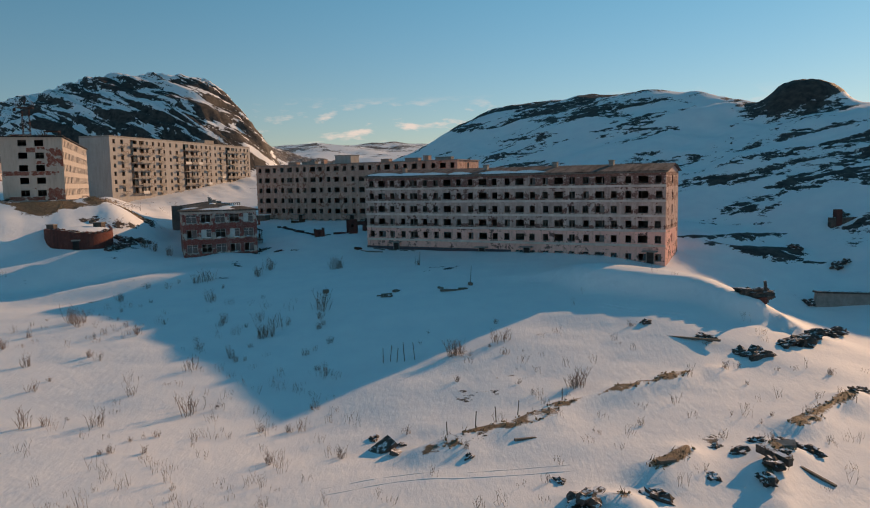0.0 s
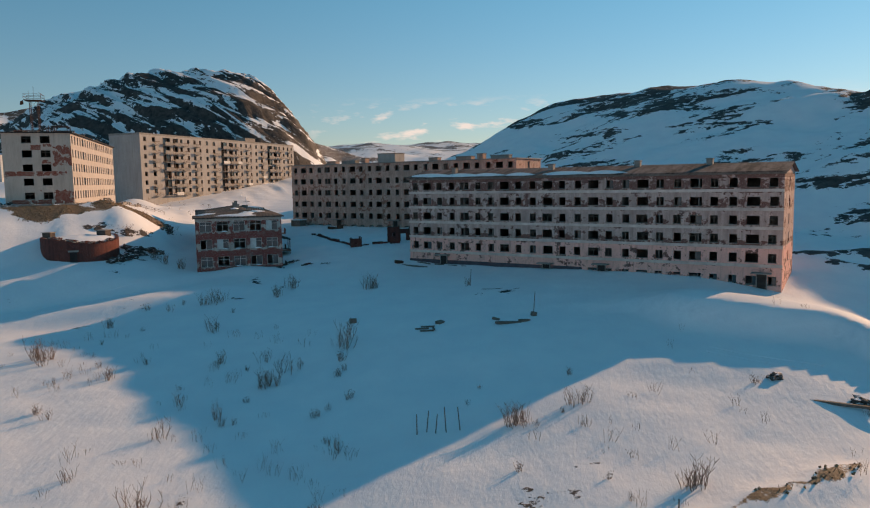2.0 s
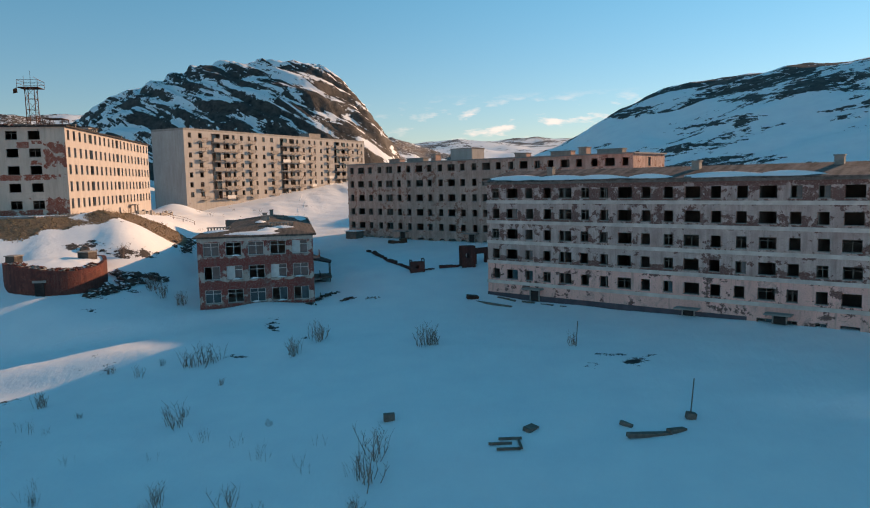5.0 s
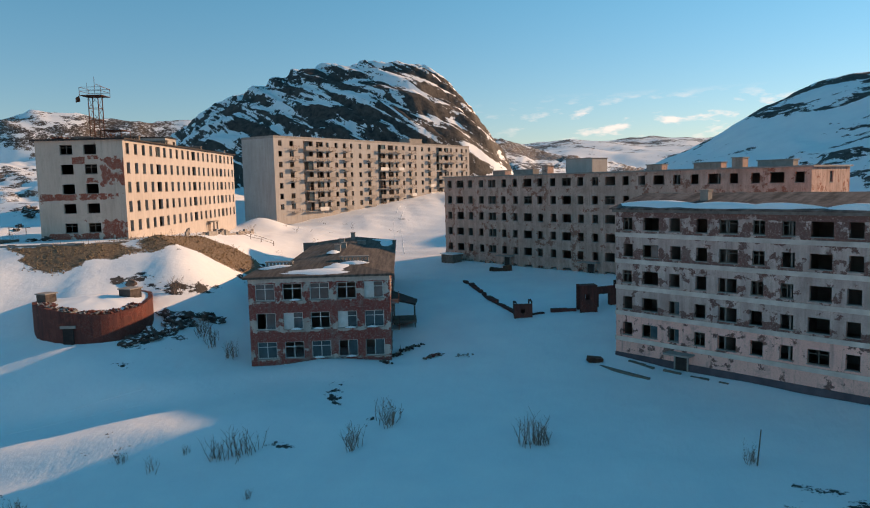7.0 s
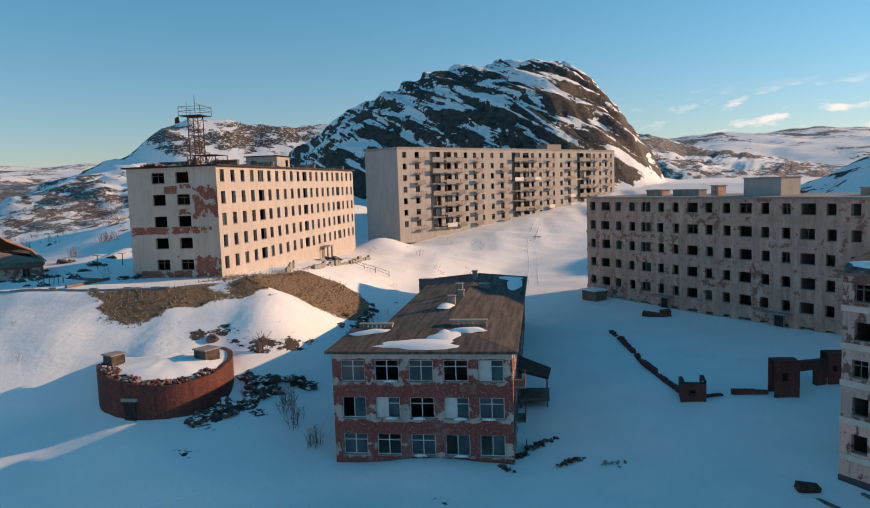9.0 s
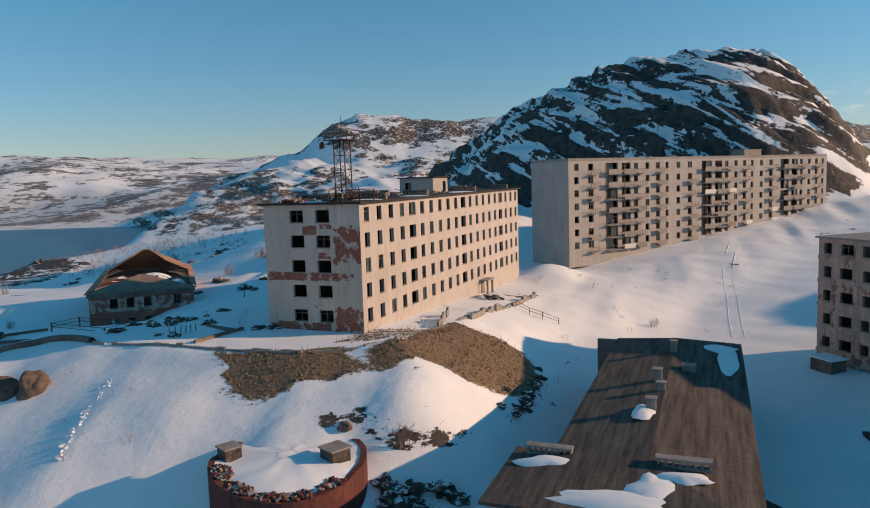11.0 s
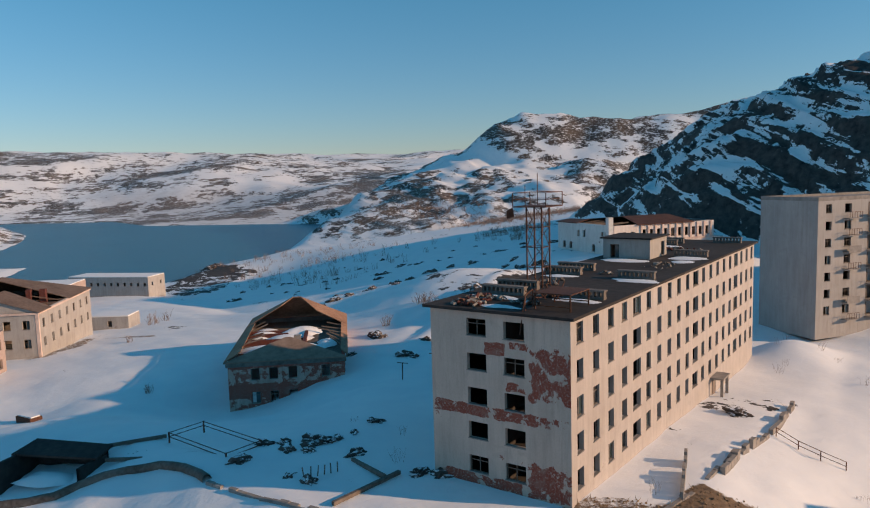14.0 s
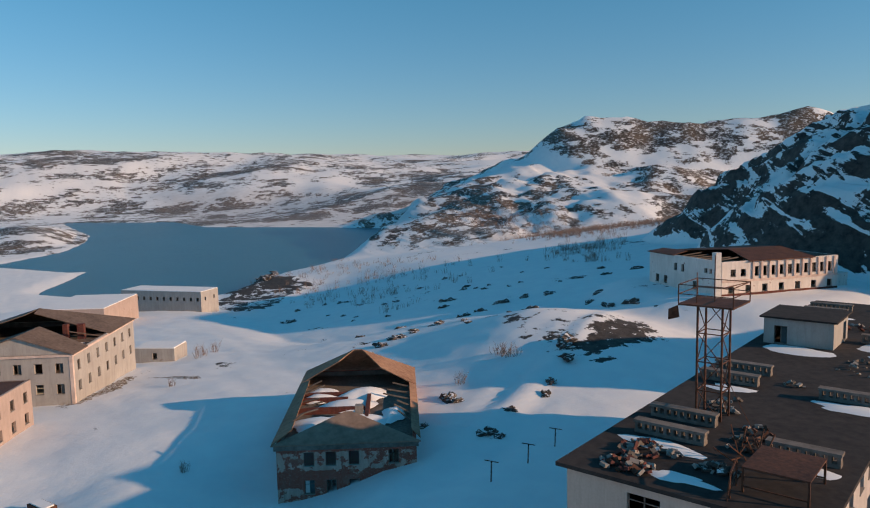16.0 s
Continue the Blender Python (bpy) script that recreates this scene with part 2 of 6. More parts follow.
M_GROUND = ground_material()
M_WATER = Mat("lake_water", 0.32)
M_WATER.color(M_WATER.mix(M_WATER.ramp(M_WATER.noise(0.01, 3), 0.3, 0.7), (0.012, 0.085, 0.14), (0.02, 0.11, 0.175)))
M_WATER.bump(M_WATER.noise(0.9, 4, 0.6, M_WATER.at((1, 0.35, 1), rot=(0, 0, 25))), 0.9, 0.35)
M_WATER = M_WATER.m
M_A = plaster("cream_render", (0.52, 0.47, 0.435), (0.40, 0.355, 0.325), (0.32, 0.13, 0.085), 0.02, 0.5)
M_A_END = plaster("cream_render_peeling", (0.64, 0.51, 0.425), (0.48, 0.375, 0.31), (0.37, 0.085, 0.05), 0.13, 0.5, worn=((1.5, 9.3, 1.9, 2.2), (6, 5.9, 6.2, 0.5), (1.6, 1.2, 1.9, 1.5), (6.3, 11.0, 1.0, 0.5), (4.5, 8.2, 0.9, 0.4), (4.3, 11.4, 0.8, 0.3), (7.5, 0.3, 4.0, 0.5)))
M_B = plaster("grey_concrete_panel", (0.44, 0.41, 0.385), (0.335, 0.31, 0.285), (0.27, 0.2, 0.16), -0.25, 0.5)
M_C = plaster("grey_flaking_render", (0.70, 0.475, 0.385), (0.36, 0.225, 0.178), (0.42, 0.165, 0.11), 0.40, 1.0)
M_D = plaster("grey_and_pink_render", (0.74, 0.515, 0.445), (0.38, 0.235, 0.20), (0.25, 0.10, 0.08), 0.40, 0.8, (0.80, 0.41, 0.335), 4.2, bands=((12.9, 0.9, 0.06), (10.2, 0.7, 0.05), (14.3, 0.3, 0.10), (7.5, 0.6, 0.02), (4.7, 0.35, 0.06)))
M_E = plaster("red_brick_with_render_patches", (0.68, 0.57, 0.50), (0.38, 0.30, 0.255), (0.32, 0.05, 0.038), 0.57, 1.0, bands=((6.0, 0.75, 0.12), (2.95, 0.75, 0.12), (-0.2, 0.9, 0.12), (9.45, 0.4, -0.14)))
M_F = plaster("ruined_brown_render", (0.70, 0.48, 0.40), (0.46, 0.29, 0.23), (0.46, 0.095, 0.06), 0.55, 0.8, bands=((6.4, 0.6, 0.10), (2.6, 0.9, 0.08)))
M_I = plaster("yellow_lime_render", (0.48, 0.45, 0.42), (0.36, 0.33, 0.305), (0.34, 0.20, 0.14), 0.14, 0.6)
M_J = plaster("pale_pink_render", (0.52, 0.40, 0.35), (0.40, 0.31, 0.27), (0.34, 0.18, 0.14), 0.15, 0.6)
M_G = plaster("white_and_red_render", (0.80, 0.73, 0.68), (0.64, 0.57, 0.52), (0.33, 0.13, 0.10), 0.18, 0.6)
M_BRICK = plaster("bare_red_brick", (0.20, 0.07, 0.055), (0.085, 0.034, 0.03), (0.21, 0.052, 0.038), 0.45, 1.0)
M_BAND = plain("pale_string_course_render", (0.48, 0.36, 0.31), (0.78, 0.62, 0.54), 0.8)
M_VENT = plain("stained_dark_concrete", (0.11, 0.092, 0.08), (0.24, 0.205, 0.18), 2.0)
M_BITUMEN = plain("bitumen_roofing", (0.022, 0.019, 0.019), (0.06, 0.048, 0.042), 1.5)
M_SLATE = plain("grey_asbestos_roofing", (0.18, 0.122, 0.09), (0.33, 0.235, 0.18), 0.9)
f_ = Mat("brown_felt_strips", 0.9)
f1, f2 = f_.noise(1.0, 5, 0.6, f_.at((2.4, 0.16, 1), True)), f_.noise(3.0, 6, 0.65, f_.at((1, 1, 1), True))
f_.color(f_.mix(f_.ramp(f_.math('ADD', f_.math('MULTIPLY', f1, 0.7), f_.math('MULTIPLY', f2, 0.3)), 0.38, 0.62), (0.05, 0.04, 0.034), (0.15, 0.118, 0.098)))
f_.bump(f1, 0.4, 0.06)
M_FELT = f_.m
f_ = Mat("stained_roof_sheeting", 0.9)
f1, f2 = f_.noise(1.0, 4, 0.6, f_.at((0.85, 0.12, 0.3), True), 0.2), f_.noise(1.6, 7, 0.65, f_.at((1, 1, 1), True))
f_.color(f_.mix(f_.ramp(f_.math('ADD', f_.math('MULTIPLY', f1, 0.65), f_.math('MULTIPLY', f2, 0.35)), 0.40, 0.60), (0.055, 0.042, 0.038), (0.22, 0.16, 0.14)))
f_.bump(f1, 0.4, 0.06)
M_SHEET = f_.m
M_OLD_BOARD = plain("dark_brown_roof_boarding", (0.10, 0.07, 0.055), (0.23, 0.165, 0.13), 1.8)
M_BOARD = plain("brown_roof_boarding", (0.22, 0.115, 0.07), (0.44, 0.265, 0.175), 1.8)
M_CONC = plain("weathered_concrete", (0.20, 0.18, 0.165), (0.34, 0.31, 0.28), 1.4)
M_DARK = plain("dirty_plaster_interior", (0.16, 0.13, 0.115), (0.30, 0.25, 0.22), 0.6)
# near-black colour that paints in the shade of rooms behind windows
M_ROOM_SHADE = plain("shaded_room_interior", (0.035, 0.03, 0.027), (0.09, 0.078, 0.07), 0.6)
M_SNOW = plain("settled_snow", (0.80, 0.81, 0.83), (0.87, 0.87, 0.87), 0.9, 0.75, 0, 0.3)
M_WOOD = plain("grey_weathered_timber", (0.09, 0.07, 0.055), (0.22, 0.18, 0.15), 3.0)
M_WHITE = plain("old_white_paint", (0.50, 0.48, 0.45), (0.68, 0.66, 0.63), 2.0, 0.6)
M_RUST = plain("rusted_steel", (0.06, 0.03, 0.022), (0.17, 0.075, 0.045), 4.0, 0.7, 0.3)
g_ = Mat("dark_gneiss_with_snow", 0.85)
g1, g2 = g_.noise(1.4, 8, 0.65), g_.noise(0.35, 4, 0.5)
g_.color(g_.mix(g_.ramp(g_.math('ADD', g_.math('MULTIPLY', up_of(g_), 0.55), g_.math('MULTIPLY', g1, 0.75)), 0.86, 0.93), g_.mix(g_.ramp(g_.math('ADD', g_.math('MULTIPLY', g1, 0.6), g_.math('MULTIPLY', g2, 0.4)), 0.35, 0.65), (0.035, 0.03, 0.028), (0.15, 0.118, 0.10)), (0.82, 0.82, 0.84)))
g_.bump(g1, 0.7, 0.2)
M_ROCK = g_.m
M_TWIG = plain("bare_birch_twigs", (0.17, 0.12, 0.095), (0.33, 0.235, 0.19), 3.0)
M_PLINTH = plain("dark_purple_plinth_paint", (0.07, 0.055, 0.065), (0.13, 0.10, 0.11), 1.0)
g_ = Mat("old_window_glass", 0.08)
g_.color(g_.mix(g_.ramp(g_.noise(0.8, 3), 0.3, 0.7), (0.03, 0.045, 0.05), (0.07, 0.10, 0.11)))
M_GLASS = g_.m

# ---- building blocks ----


class Shape:
    """Collects boxes and faces for one mesh."""

    def __init__(self):
        self.v, self.f, self.mi = [], [], []

    def face(self, pts, mi=0):
        k = len(self.v)
        self.v += [tuple(p) for p in pts]
        self.f.append(tuple(range(k, k + len(pts))))
        self.mi.append(mi)
        return self

    def box(self, x0, x1, y0, y1, z0, z1, m=None, mi=0):
        p = [Vector((x, y, z)) for z in (z0, z1) for y in (y0, y1) for x in (x0, x1)]
        if m is not None:
            p = [m @ q for q in p]
        k = len(self.v)
        self.v += [tuple(q) for q in p]
        for f in ((0, 2, 3, 1), (4, 5, 7, 6), (0, 1, 5, 4), (2, 6, 7, 3), (0, 4, 6, 2), (1, 3, 7, 5)):
            self.f.append(tuple(k + i for i in f))
            self.mi.append(mi)
        return self

    def beam(self, a, b, w, h=None, mi=0):
        """A square bar from a to b."""
        a, b = Vector(a), Vector(b)
        d = b - a
        q = d.to_track_quat('Z', 'Y').to_matrix().to_4x4()
        h = h or w
        return self.box(-w / 2, w / 2, -h / 2, h / 2, 0, d.length, Matrix.Translation(a) @ q, mi)

    def tube(self, pts, radii, n=5, mi=0):
        k = len(self.v)
        pts = [Vector(p) for p in pts]
        for i, p in enumerate(pts):
            d = (pts[min(i + 1, len(pts) - 1)] - pts[max(i - 1, 0)]).normalized()
            q = d.to_track_quat('Z', 'Y')
            for j in range(n):
                a = 2 * math.pi * j / n
                self.v.append(tuple(p + q @ Vector((radii[i] * math.cos(a), radii[i] * math.sin(a), 0))))
        for i in range(len(pts) - 1):
            for j in range(n):
                self.f.append((k + i * n + j, k + i * n + (j + 1) % n, k + (i + 1) * n + (j + 1) % n, k + (i + 1) * n + j))
                self.mi.append(mi)
        return self

    def wall(self, p, u, length, z0, z1, thick, holes, mi=0, inner=None):
        """A wall from p along the unit way u, its outside on the right hand of u, with holes (u0, u1, za, zb) through it."""
        p, u = Vector((p[0], p[1], 0)), Vector((u[0], u[1], 0))
        n_in = Vector((-u.y, u.x, 0)) * thick
        inner = mi if inner is None else inner
        at = lambda s, z, d=0.0: p + u * s + n_in * d + Vector((0, 0, z))
        zs = sorted({z0, z1, *[h[2] for h in holes], *[h[3] for h in holes]})
        for za, zb in zip(zs, zs[1:]):
            zm, s = (za + zb) / 2, 0.0
            for h in sorted([h for h in holes if h[2] < zm < h[3]]):
                for d, o in ((0.0, 1), (1.0, -1)):
                    if h[0] > s:
                        self.face([at(s, za, d), at(h[0], za, d), at(h[0], zb, d), at(s, zb, d)][::o], mi if d == 0 else inner)
                s = h[1]
            for d, o in ((0.0, 1), (1.0, -1)):
                self.face([at(s, za, d), at(length, za, d), at(length, zb, d), at(s, zb, d)][::o], mi if d == 0 else inner)
        for a, b, za, zb in holes:
            self.face([at(a, za), at(a, za, 1), at(a, zb, 1), at(a, zb)][::-1], mi)
            self.face([at(b, za), at(b, za, 1), at(b, zb, 1), at(b, zb)], mi)
            self.face([at(a, za), at(b, za), at(b, za, 1), at(a, za, 1)], mi)
            self.face([at(a, zb), at(b, zb), at(b, zb, 1), at(a, zb, 1)][::-1], mi)
        self.face([at(0, z1), at(length, z1), at(length, z1, 1), at(0, z1, 1)], mi)
        return self

    def mesh(self, name, *mats, smooth=False, weld=False):
        me = bpy.data.meshes.new(name)
        me.from_pydata(self.v, [], self.f)
        for m in mats:
            me.materials.append(m)
        if len(mats) > 1:
            me.polygons.foreach_set("material_index", self.mi)
        if smooth:
            me.polygons.foreach_set("use_smooth", [True] * len(self.f))
        if weld:
            bm = bmesh.new()
            bm.from_mesh(me)
            bmesh.ops.remove_doubles(bm, verts=bm.verts, dist=0.0005)
            bm.to_mesh(me)
            bm.free()
        me.update()
        return me

    def panel(self, pts, t=0.15, mi=0):
        """A flat plate of thickness t under the points, which run anticlockwise seen from above."""
        low = [(p[0], p[1], p[2] - t) for p in pts]
        self.face(pts, mi).face(low[::-1], mi)
        for i in range(len(pts)):
            j = (i + 1) % len(pts)
            self.face([low[i], low[j], pts[j], pts[i]], mi)
        return self


def part(name, shape, mats, parent=None, label="", m=None, smooth=False):
    """One mesh object under a thing or a part."""
    me = shape if isinstance(shape, bpy.types.Mesh) else shape.mesh(name, *(mats if isinstance(mats, tuple) else (mats,)), smooth=smooth)
    ob = new(name, me)
    ob.parent = parent
    if m is not None:
        ob.matrix_basis = m
    return tagged(ob, label)


def thing(name, m, label, category, group="", kind=""):
    ob = new(name)
    ob.matrix_basis = m
    return tagged(ob, label, category, group, kind)


# ---- ground ----


def hash2(i, j, seed):
    h = (i.astype(np.int64) * 374761393 + j.astype(np.int64) * 668265263 + seed * 974634777) & 0xFFFFFFFF
    h = ((h ^ (h >> 13)) * 1274126177) & 0xFFFFFFFF
    return ((h ^ (h >> 16)) & 0xFFFF) / 65535.0


def vnoise(x, y, seed=0):
    i, j = np.floor(x), np.floor(y)
    fx, fy = x - i, y - j
    fx, fy = fx * fx * (3 - 2 * fx), fy * fy * (3 - 2 * fy)
    a, b, c, d = hash2(i, j, seed), hash2(i + 1, j, seed), hash2(i, j + 1, seed), hash2(i + 1, j + 1, seed)
    return a * (1 - fx) * (1 - fy) + b * fx * (1 - fy) + c * (1 - fx) * fy + d * fx * fy - 0.5


def fractal(x, y, scale, octaves=4, seed=0, gain=0.5):
    out, amp = 0.0, 1.0
    for k in range(octaves):
        c, s = math.cos(0.6 * k), math.sin(0.6 * k)
        out = out + amp * vnoise((x * c - y * s) / scale + 17.3 * k, (x * s + y * c) / scale, seed + k)
        scale, amp = scale / 2.03, amp * gain
    return out


def step(x, lo, hi):
    t = np.clip((x - lo) / (hi - lo), 0, 1)
    return t * t * (3 - 2 * t)


# spot heights of the settlement's ground: x, y, z
SPOTS = np.array([
    (-16.3, 66, 5.2), (0, 60, 5.0), (31, 82, 5.5), (40, 97, 7.6), (39, 107, 9.6), (38, 126, 12.2), (52, 112, 6.2), (-19, 153, 14.4),
    (0, 111, 10.9), (-11, 107, 10.8), (-25, 91, 7.9), (-53, 99, 9.6), (-22, 130, 12.4), (-47, 142, 13.6), (-72, 133, 16.2), (-62, 160, 16.0),
    (-57, 203, 18.6), (-20, 184, 18.0), (-38, 193, 18.2), (0, 170, 16.3), (-30, 163, 16.3), (-70, 190, 17.5), (-84, 205, 18.8), (-83, 222, 19.2), (0, 20, 4.5), (-60, 50, 7.0),
    (60, 60, 3.0), (-98, 128, 17.5), (-20, 215, 20.0), (50, 147, 15.5), (-70, 290, 27.0), (-92, 330, 33.0), (-68, 123, 10.6), (-100, 100, 12.0)])


def spline(pts, x, y):
    """A thin-plate surface through the spot heights."""
    p = pts[:, :2] / 100
    kern = lambda r2: np.where(r2 > 1e-12, r2 * np.log(r2 + 1e-12), 0.0)
    d2 = ((p[:, None] - p[None]) ** 2).sum(2)
    n = len(p)
    a = np.zeros((n + 3, n + 3))
    a[:n, :n] = kern(d2) + np.eye(n) * 1e-3
    a[:n, n], a[:n, n + 1:] = 1, p
    a[n:, :n] = a[:n, n:].T
    w = np.linalg.solve(a, np.concatenate([pts[:, 2], np.zeros(3)]))
    xs, ys = x / 100, y / 100
    out = w[n] + w[n + 1] * xs + w[n + 2] * ys
    for k in range(n):
        out = out + w[k] * kern((xs - p[k, 0]) ** 2 + (ys - p[k, 1]) ** 2)
    return out


def inside(poly, x, y):
    """Signed distance to a polygon, positive inside."""
    best, odd = np.full(x.shape, 1e9), np.zeros(x.shape, bool)
    for (ax, ay), (bx, by) in zip(poly, poly[1:] + poly[:1]):
        t = np.clip(((x - ax) * (bx - ax) + (y - ay) * (by - ay)) / ((bx - ax) ** 2 + (by - ay) ** 2), 0, 1)
        best = np.minimum(best, np.hypot(x - ax - t * (bx - ax), y - ay - t * (by - ay)))
        if by != ay:
            odd ^= ((ay > y) != (by > y)) & (x < (bx - ax) * (y - ay) / (by - ay) + ax)
    return np.where(odd, best, -best)


TERRACE = [(-135, 128), (-118, 133.5), (-104, 138.5), (-91, 143.5), (-83.5, 148.5), (-80, 155), (-82, 165), (-89, 180), (-98, 205), (-106, 222), (-100, 250), (-100, 345), (-145, 380), (-185, 290), (-165, 215), (-130, 168), (-124, 148)]
LIP = [(24, 114.5), (32, 112.6), (39, 111.2), (43, 106.5)]
EARTH = ([(-92.5, 142.3), (-88, 148), (-83.2, 152.8), (-80.4, 151.2), (-78.2, 149.6), (-80.2, 146.8), (-81.9, 142.6), (-86.8, 139.8)],
         [(-80.8, 152.9), (-80.4, 156.5), (-85.3, 168.1), (-82.8, 170.4), (-78.8, 173.4), (-75.3, 171.1), (-71.7, 165.5), (-73.2, 159.9), (-75.8, 157.0), (-76.6, 154.4), (-75.8, 151.9), (-77.0, 150.6)],
         [(-201.5, 124.5), (-211, 131), (-221, 136.5), (-219.5, 139), (-207, 133.5), (-200.5, 128)],
         [(-217, 139.5), (-208, 146), (-205, 149.5), (-209.5, 149)],
         [(-86.2, 151.6), (-88.0, 158.0), (-86.2, 161.8), (-83.4, 160.5), (-82.7, 155.7)])
LAKE = [(-434, 189), (-476, 207), (-514, 231), (-552, 275), (-602, 327), (-717, 429), (-822, 516), (-950, 398), (-1069, 273), (-1233, 256), (-1345, 127), (-1000, 160), (-872, 149), (-784, 131), (-700, 85), (-629, 133), (-639, 157), (-520, 120)]
LAKE_Z = -4.0


def land(x, y):
    """Height, and how rocky, earthy and scrubby, at plan points."""
    x, y = np.asarray(x, float), np.asarray(y, float)
    low = spline(SPOTS, np.clip(x, -130, 90), np.clip(y, -20, 340))
    # the western slope that falls to the lake
    west = np.interp(-x, [90, 128, 150, 205, 240, 300, 360, 430, 520, 900], [26, 24, 22.6, 18.8, 15.7, 10.5, 6, 1, -9, -14])
    west = west + 0.10 * np.clip(y - 165, 0, 300) * step(-x, 120, 200) - 5.0 * step(y, 162, 190) * (1 - step(y, 225, 275)) * step(-x, 212, 255) * (1 - step(-x, 380, 430)) - 0.02 * np.clip(150 - y, 0, 120)
    z = low + (west - low) * step(-x, 96, 150)
    # terrace under the cream block and its bank
    sd = inside(TERRACE, x, y) + 1.2 * fractal(x, y, 14, 3, 5)
    top = 26.0 - 0.055 * np.clip(y - 158, 0, 60) + 0.10 * np.clip(y - 232, 0, 200) - 0.06 * np.clip(-112 - x, 0, 60)
    run = 15.0 + 11.0 * step(-x, 80, 92) + 7.0 * step(y, 178, 192)
    k = np.clip((sd + run) / (run + 0.2), 0, 1) ** 1.15
    k = np.where(sd > 0.2, 1.0, k)
    z = z * (1 - k) + np.maximum(z, top) * k
    # runnels and slides down the bank
    run_mask = step(sd, -22, -12) * step(-sd, 0.5, 3.0)
    z = z + run_mask * (0.9 * vnoise((x * 0.85 + y * 0.5) / 3.6, (x * 0.5 - y * 0.85) / 26, 301) + 0.4 * vnoise((x * 0.85 + y * 0.5) / 1.7, (x * 0.5 - y * 0.85) / 12, 302))
    soil = np.zeros(x.shape)
    for k_, patch in enumerate(EARTH):
        soil = np.maximum(soil, (0.66 if k_ < 2 else 0.54) * step(inside(patch, x, y) + 2.2 * fractal(x, y, 5, 4, 63 + k_), -1.5, 0.1))
    # cone of drifted snow below the gap
    cone = np.hypot((x + 74.5) * 0.85, (y - 154.5) * 0.62)
    z = z + 2.2 * np.clip(1 - cone / 6.5, 0, 1)
    soil = soil * step(cone, 0.8, 1.9)
    # earth banks and mounds in the open field, rock ledges beside the pink block
    ledges = np.zeros(x.shape)
    for line, w, hgt in (([(2, 62), (8.6, 66.4), (16, 72.8), (24, 77.4), (31, 82)], 1.5, 0.9), ([(33, 66), (38, 70.5), (44, 76)], 1.7, 0.9), ([(18, 56), (21, 59.5)], 1.8, 0.9), ([(25, 50), (26.5, 56), (29.5, 60.5)], 1.7, 1.1), ([(-1, 59.6), (2.0, 60.2)], 1.5, 0.7), ([(11, 50.5), (13.5, 50.0)], 1.8, 1.3), ([(45, 146), (53, 148), (61, 152), (70, 156.5)], 2.0, 0.9), ([(50, 143), (58, 142), (69, 145)], 2.0, 0.8), ([(64, 141), (73, 138)], 1.4, 0.7), ([(84, 152), (96, 160)], 1.6, 0.6)):
        d = np.full(x.shape, 1e9)
        for (ax, ay), (bx, by) in zip(line, line[1:]):
            t = np.clip(((x - ax) * (bx - ax) + (y - ay) * (by - ay)) / ((bx - ax) ** 2 + (by - ay) ** 2), 0, 1)
            d = np.minimum(d, np.hypot(x - ax - t * (bx - ax), y - ay - t * (by - ay)))
        d = d + 1.6 * fractal(x, y, 5.0, 3, 9)
        z = z + hgt * np.exp(-(d / w) ** 2)
        if line[0][1] > 130:
            ledges = np.maximum(ledges, 0.62 * np.exp(-(d / w / 1.1) ** 2))
        else:
            soil = np.maximum(soil, 0.66 * np.exp(-(d / w / 0.60) ** 2))
    z = z + 1.6 * np.exp(-(((x + 72.5) / 3.6) ** 2 + ((y - 150) / 3.6) ** 2))
    crest_d, side = np.full(x.shape, 1e9), np.zeros(x.shape)
    for (ax, ay), (bx, by) in zip(LIP, LIP[1:]):
        t = np.clip(((x - ax) * (bx - ax) + (y - ay) * (by - ay)) / ((bx - ax) ** 2 + (by - ay) ** 2), 0, 1)
        d = np.hypot(x - ax - t * (bx - ax), y - ay - t * (by - ay))
        nearer = d < crest_d
        side = np.where(nearer, (bx - ax) * (y - ay) - (by - ay) * (x - ax), side)
        crest_d = np.minimum(crest_d, d)
    crest_d = crest_d + 0.8 * fractal(x, y, 6, 2, 13)
    z = z + 3.0 * np.exp(-np.where(side > 0, crest_d / 8.0, np.maximum(crest_d - 3.4, 0) / 1.7) ** 2)
    z = z - 0.9 * np.exp(-(((x + 14) / 14) ** 2 + ((y - 66) / 10) ** 2))
    z = z + 1.1 * np.exp(-(((x + 56) / 10) ** 2 + ((y - 130) / 5.5) ** 2)) + 1.25 * np.exp(-(((x + 46.6 + (y - 142.2) * 0.1) / 4.6) ** 2 + ((y - 142.0 - (x + 46.6) * 0.466) / 2.4) ** 2))
    z = z - 4.2 * np.exp(-(((x + 146) / 13) ** 2 + ((y - 147) / 12) ** 2)) - 2.0 * np.exp(-(((x + 158) / 14) ** 2 + ((y - 122) / 12) ** 2))
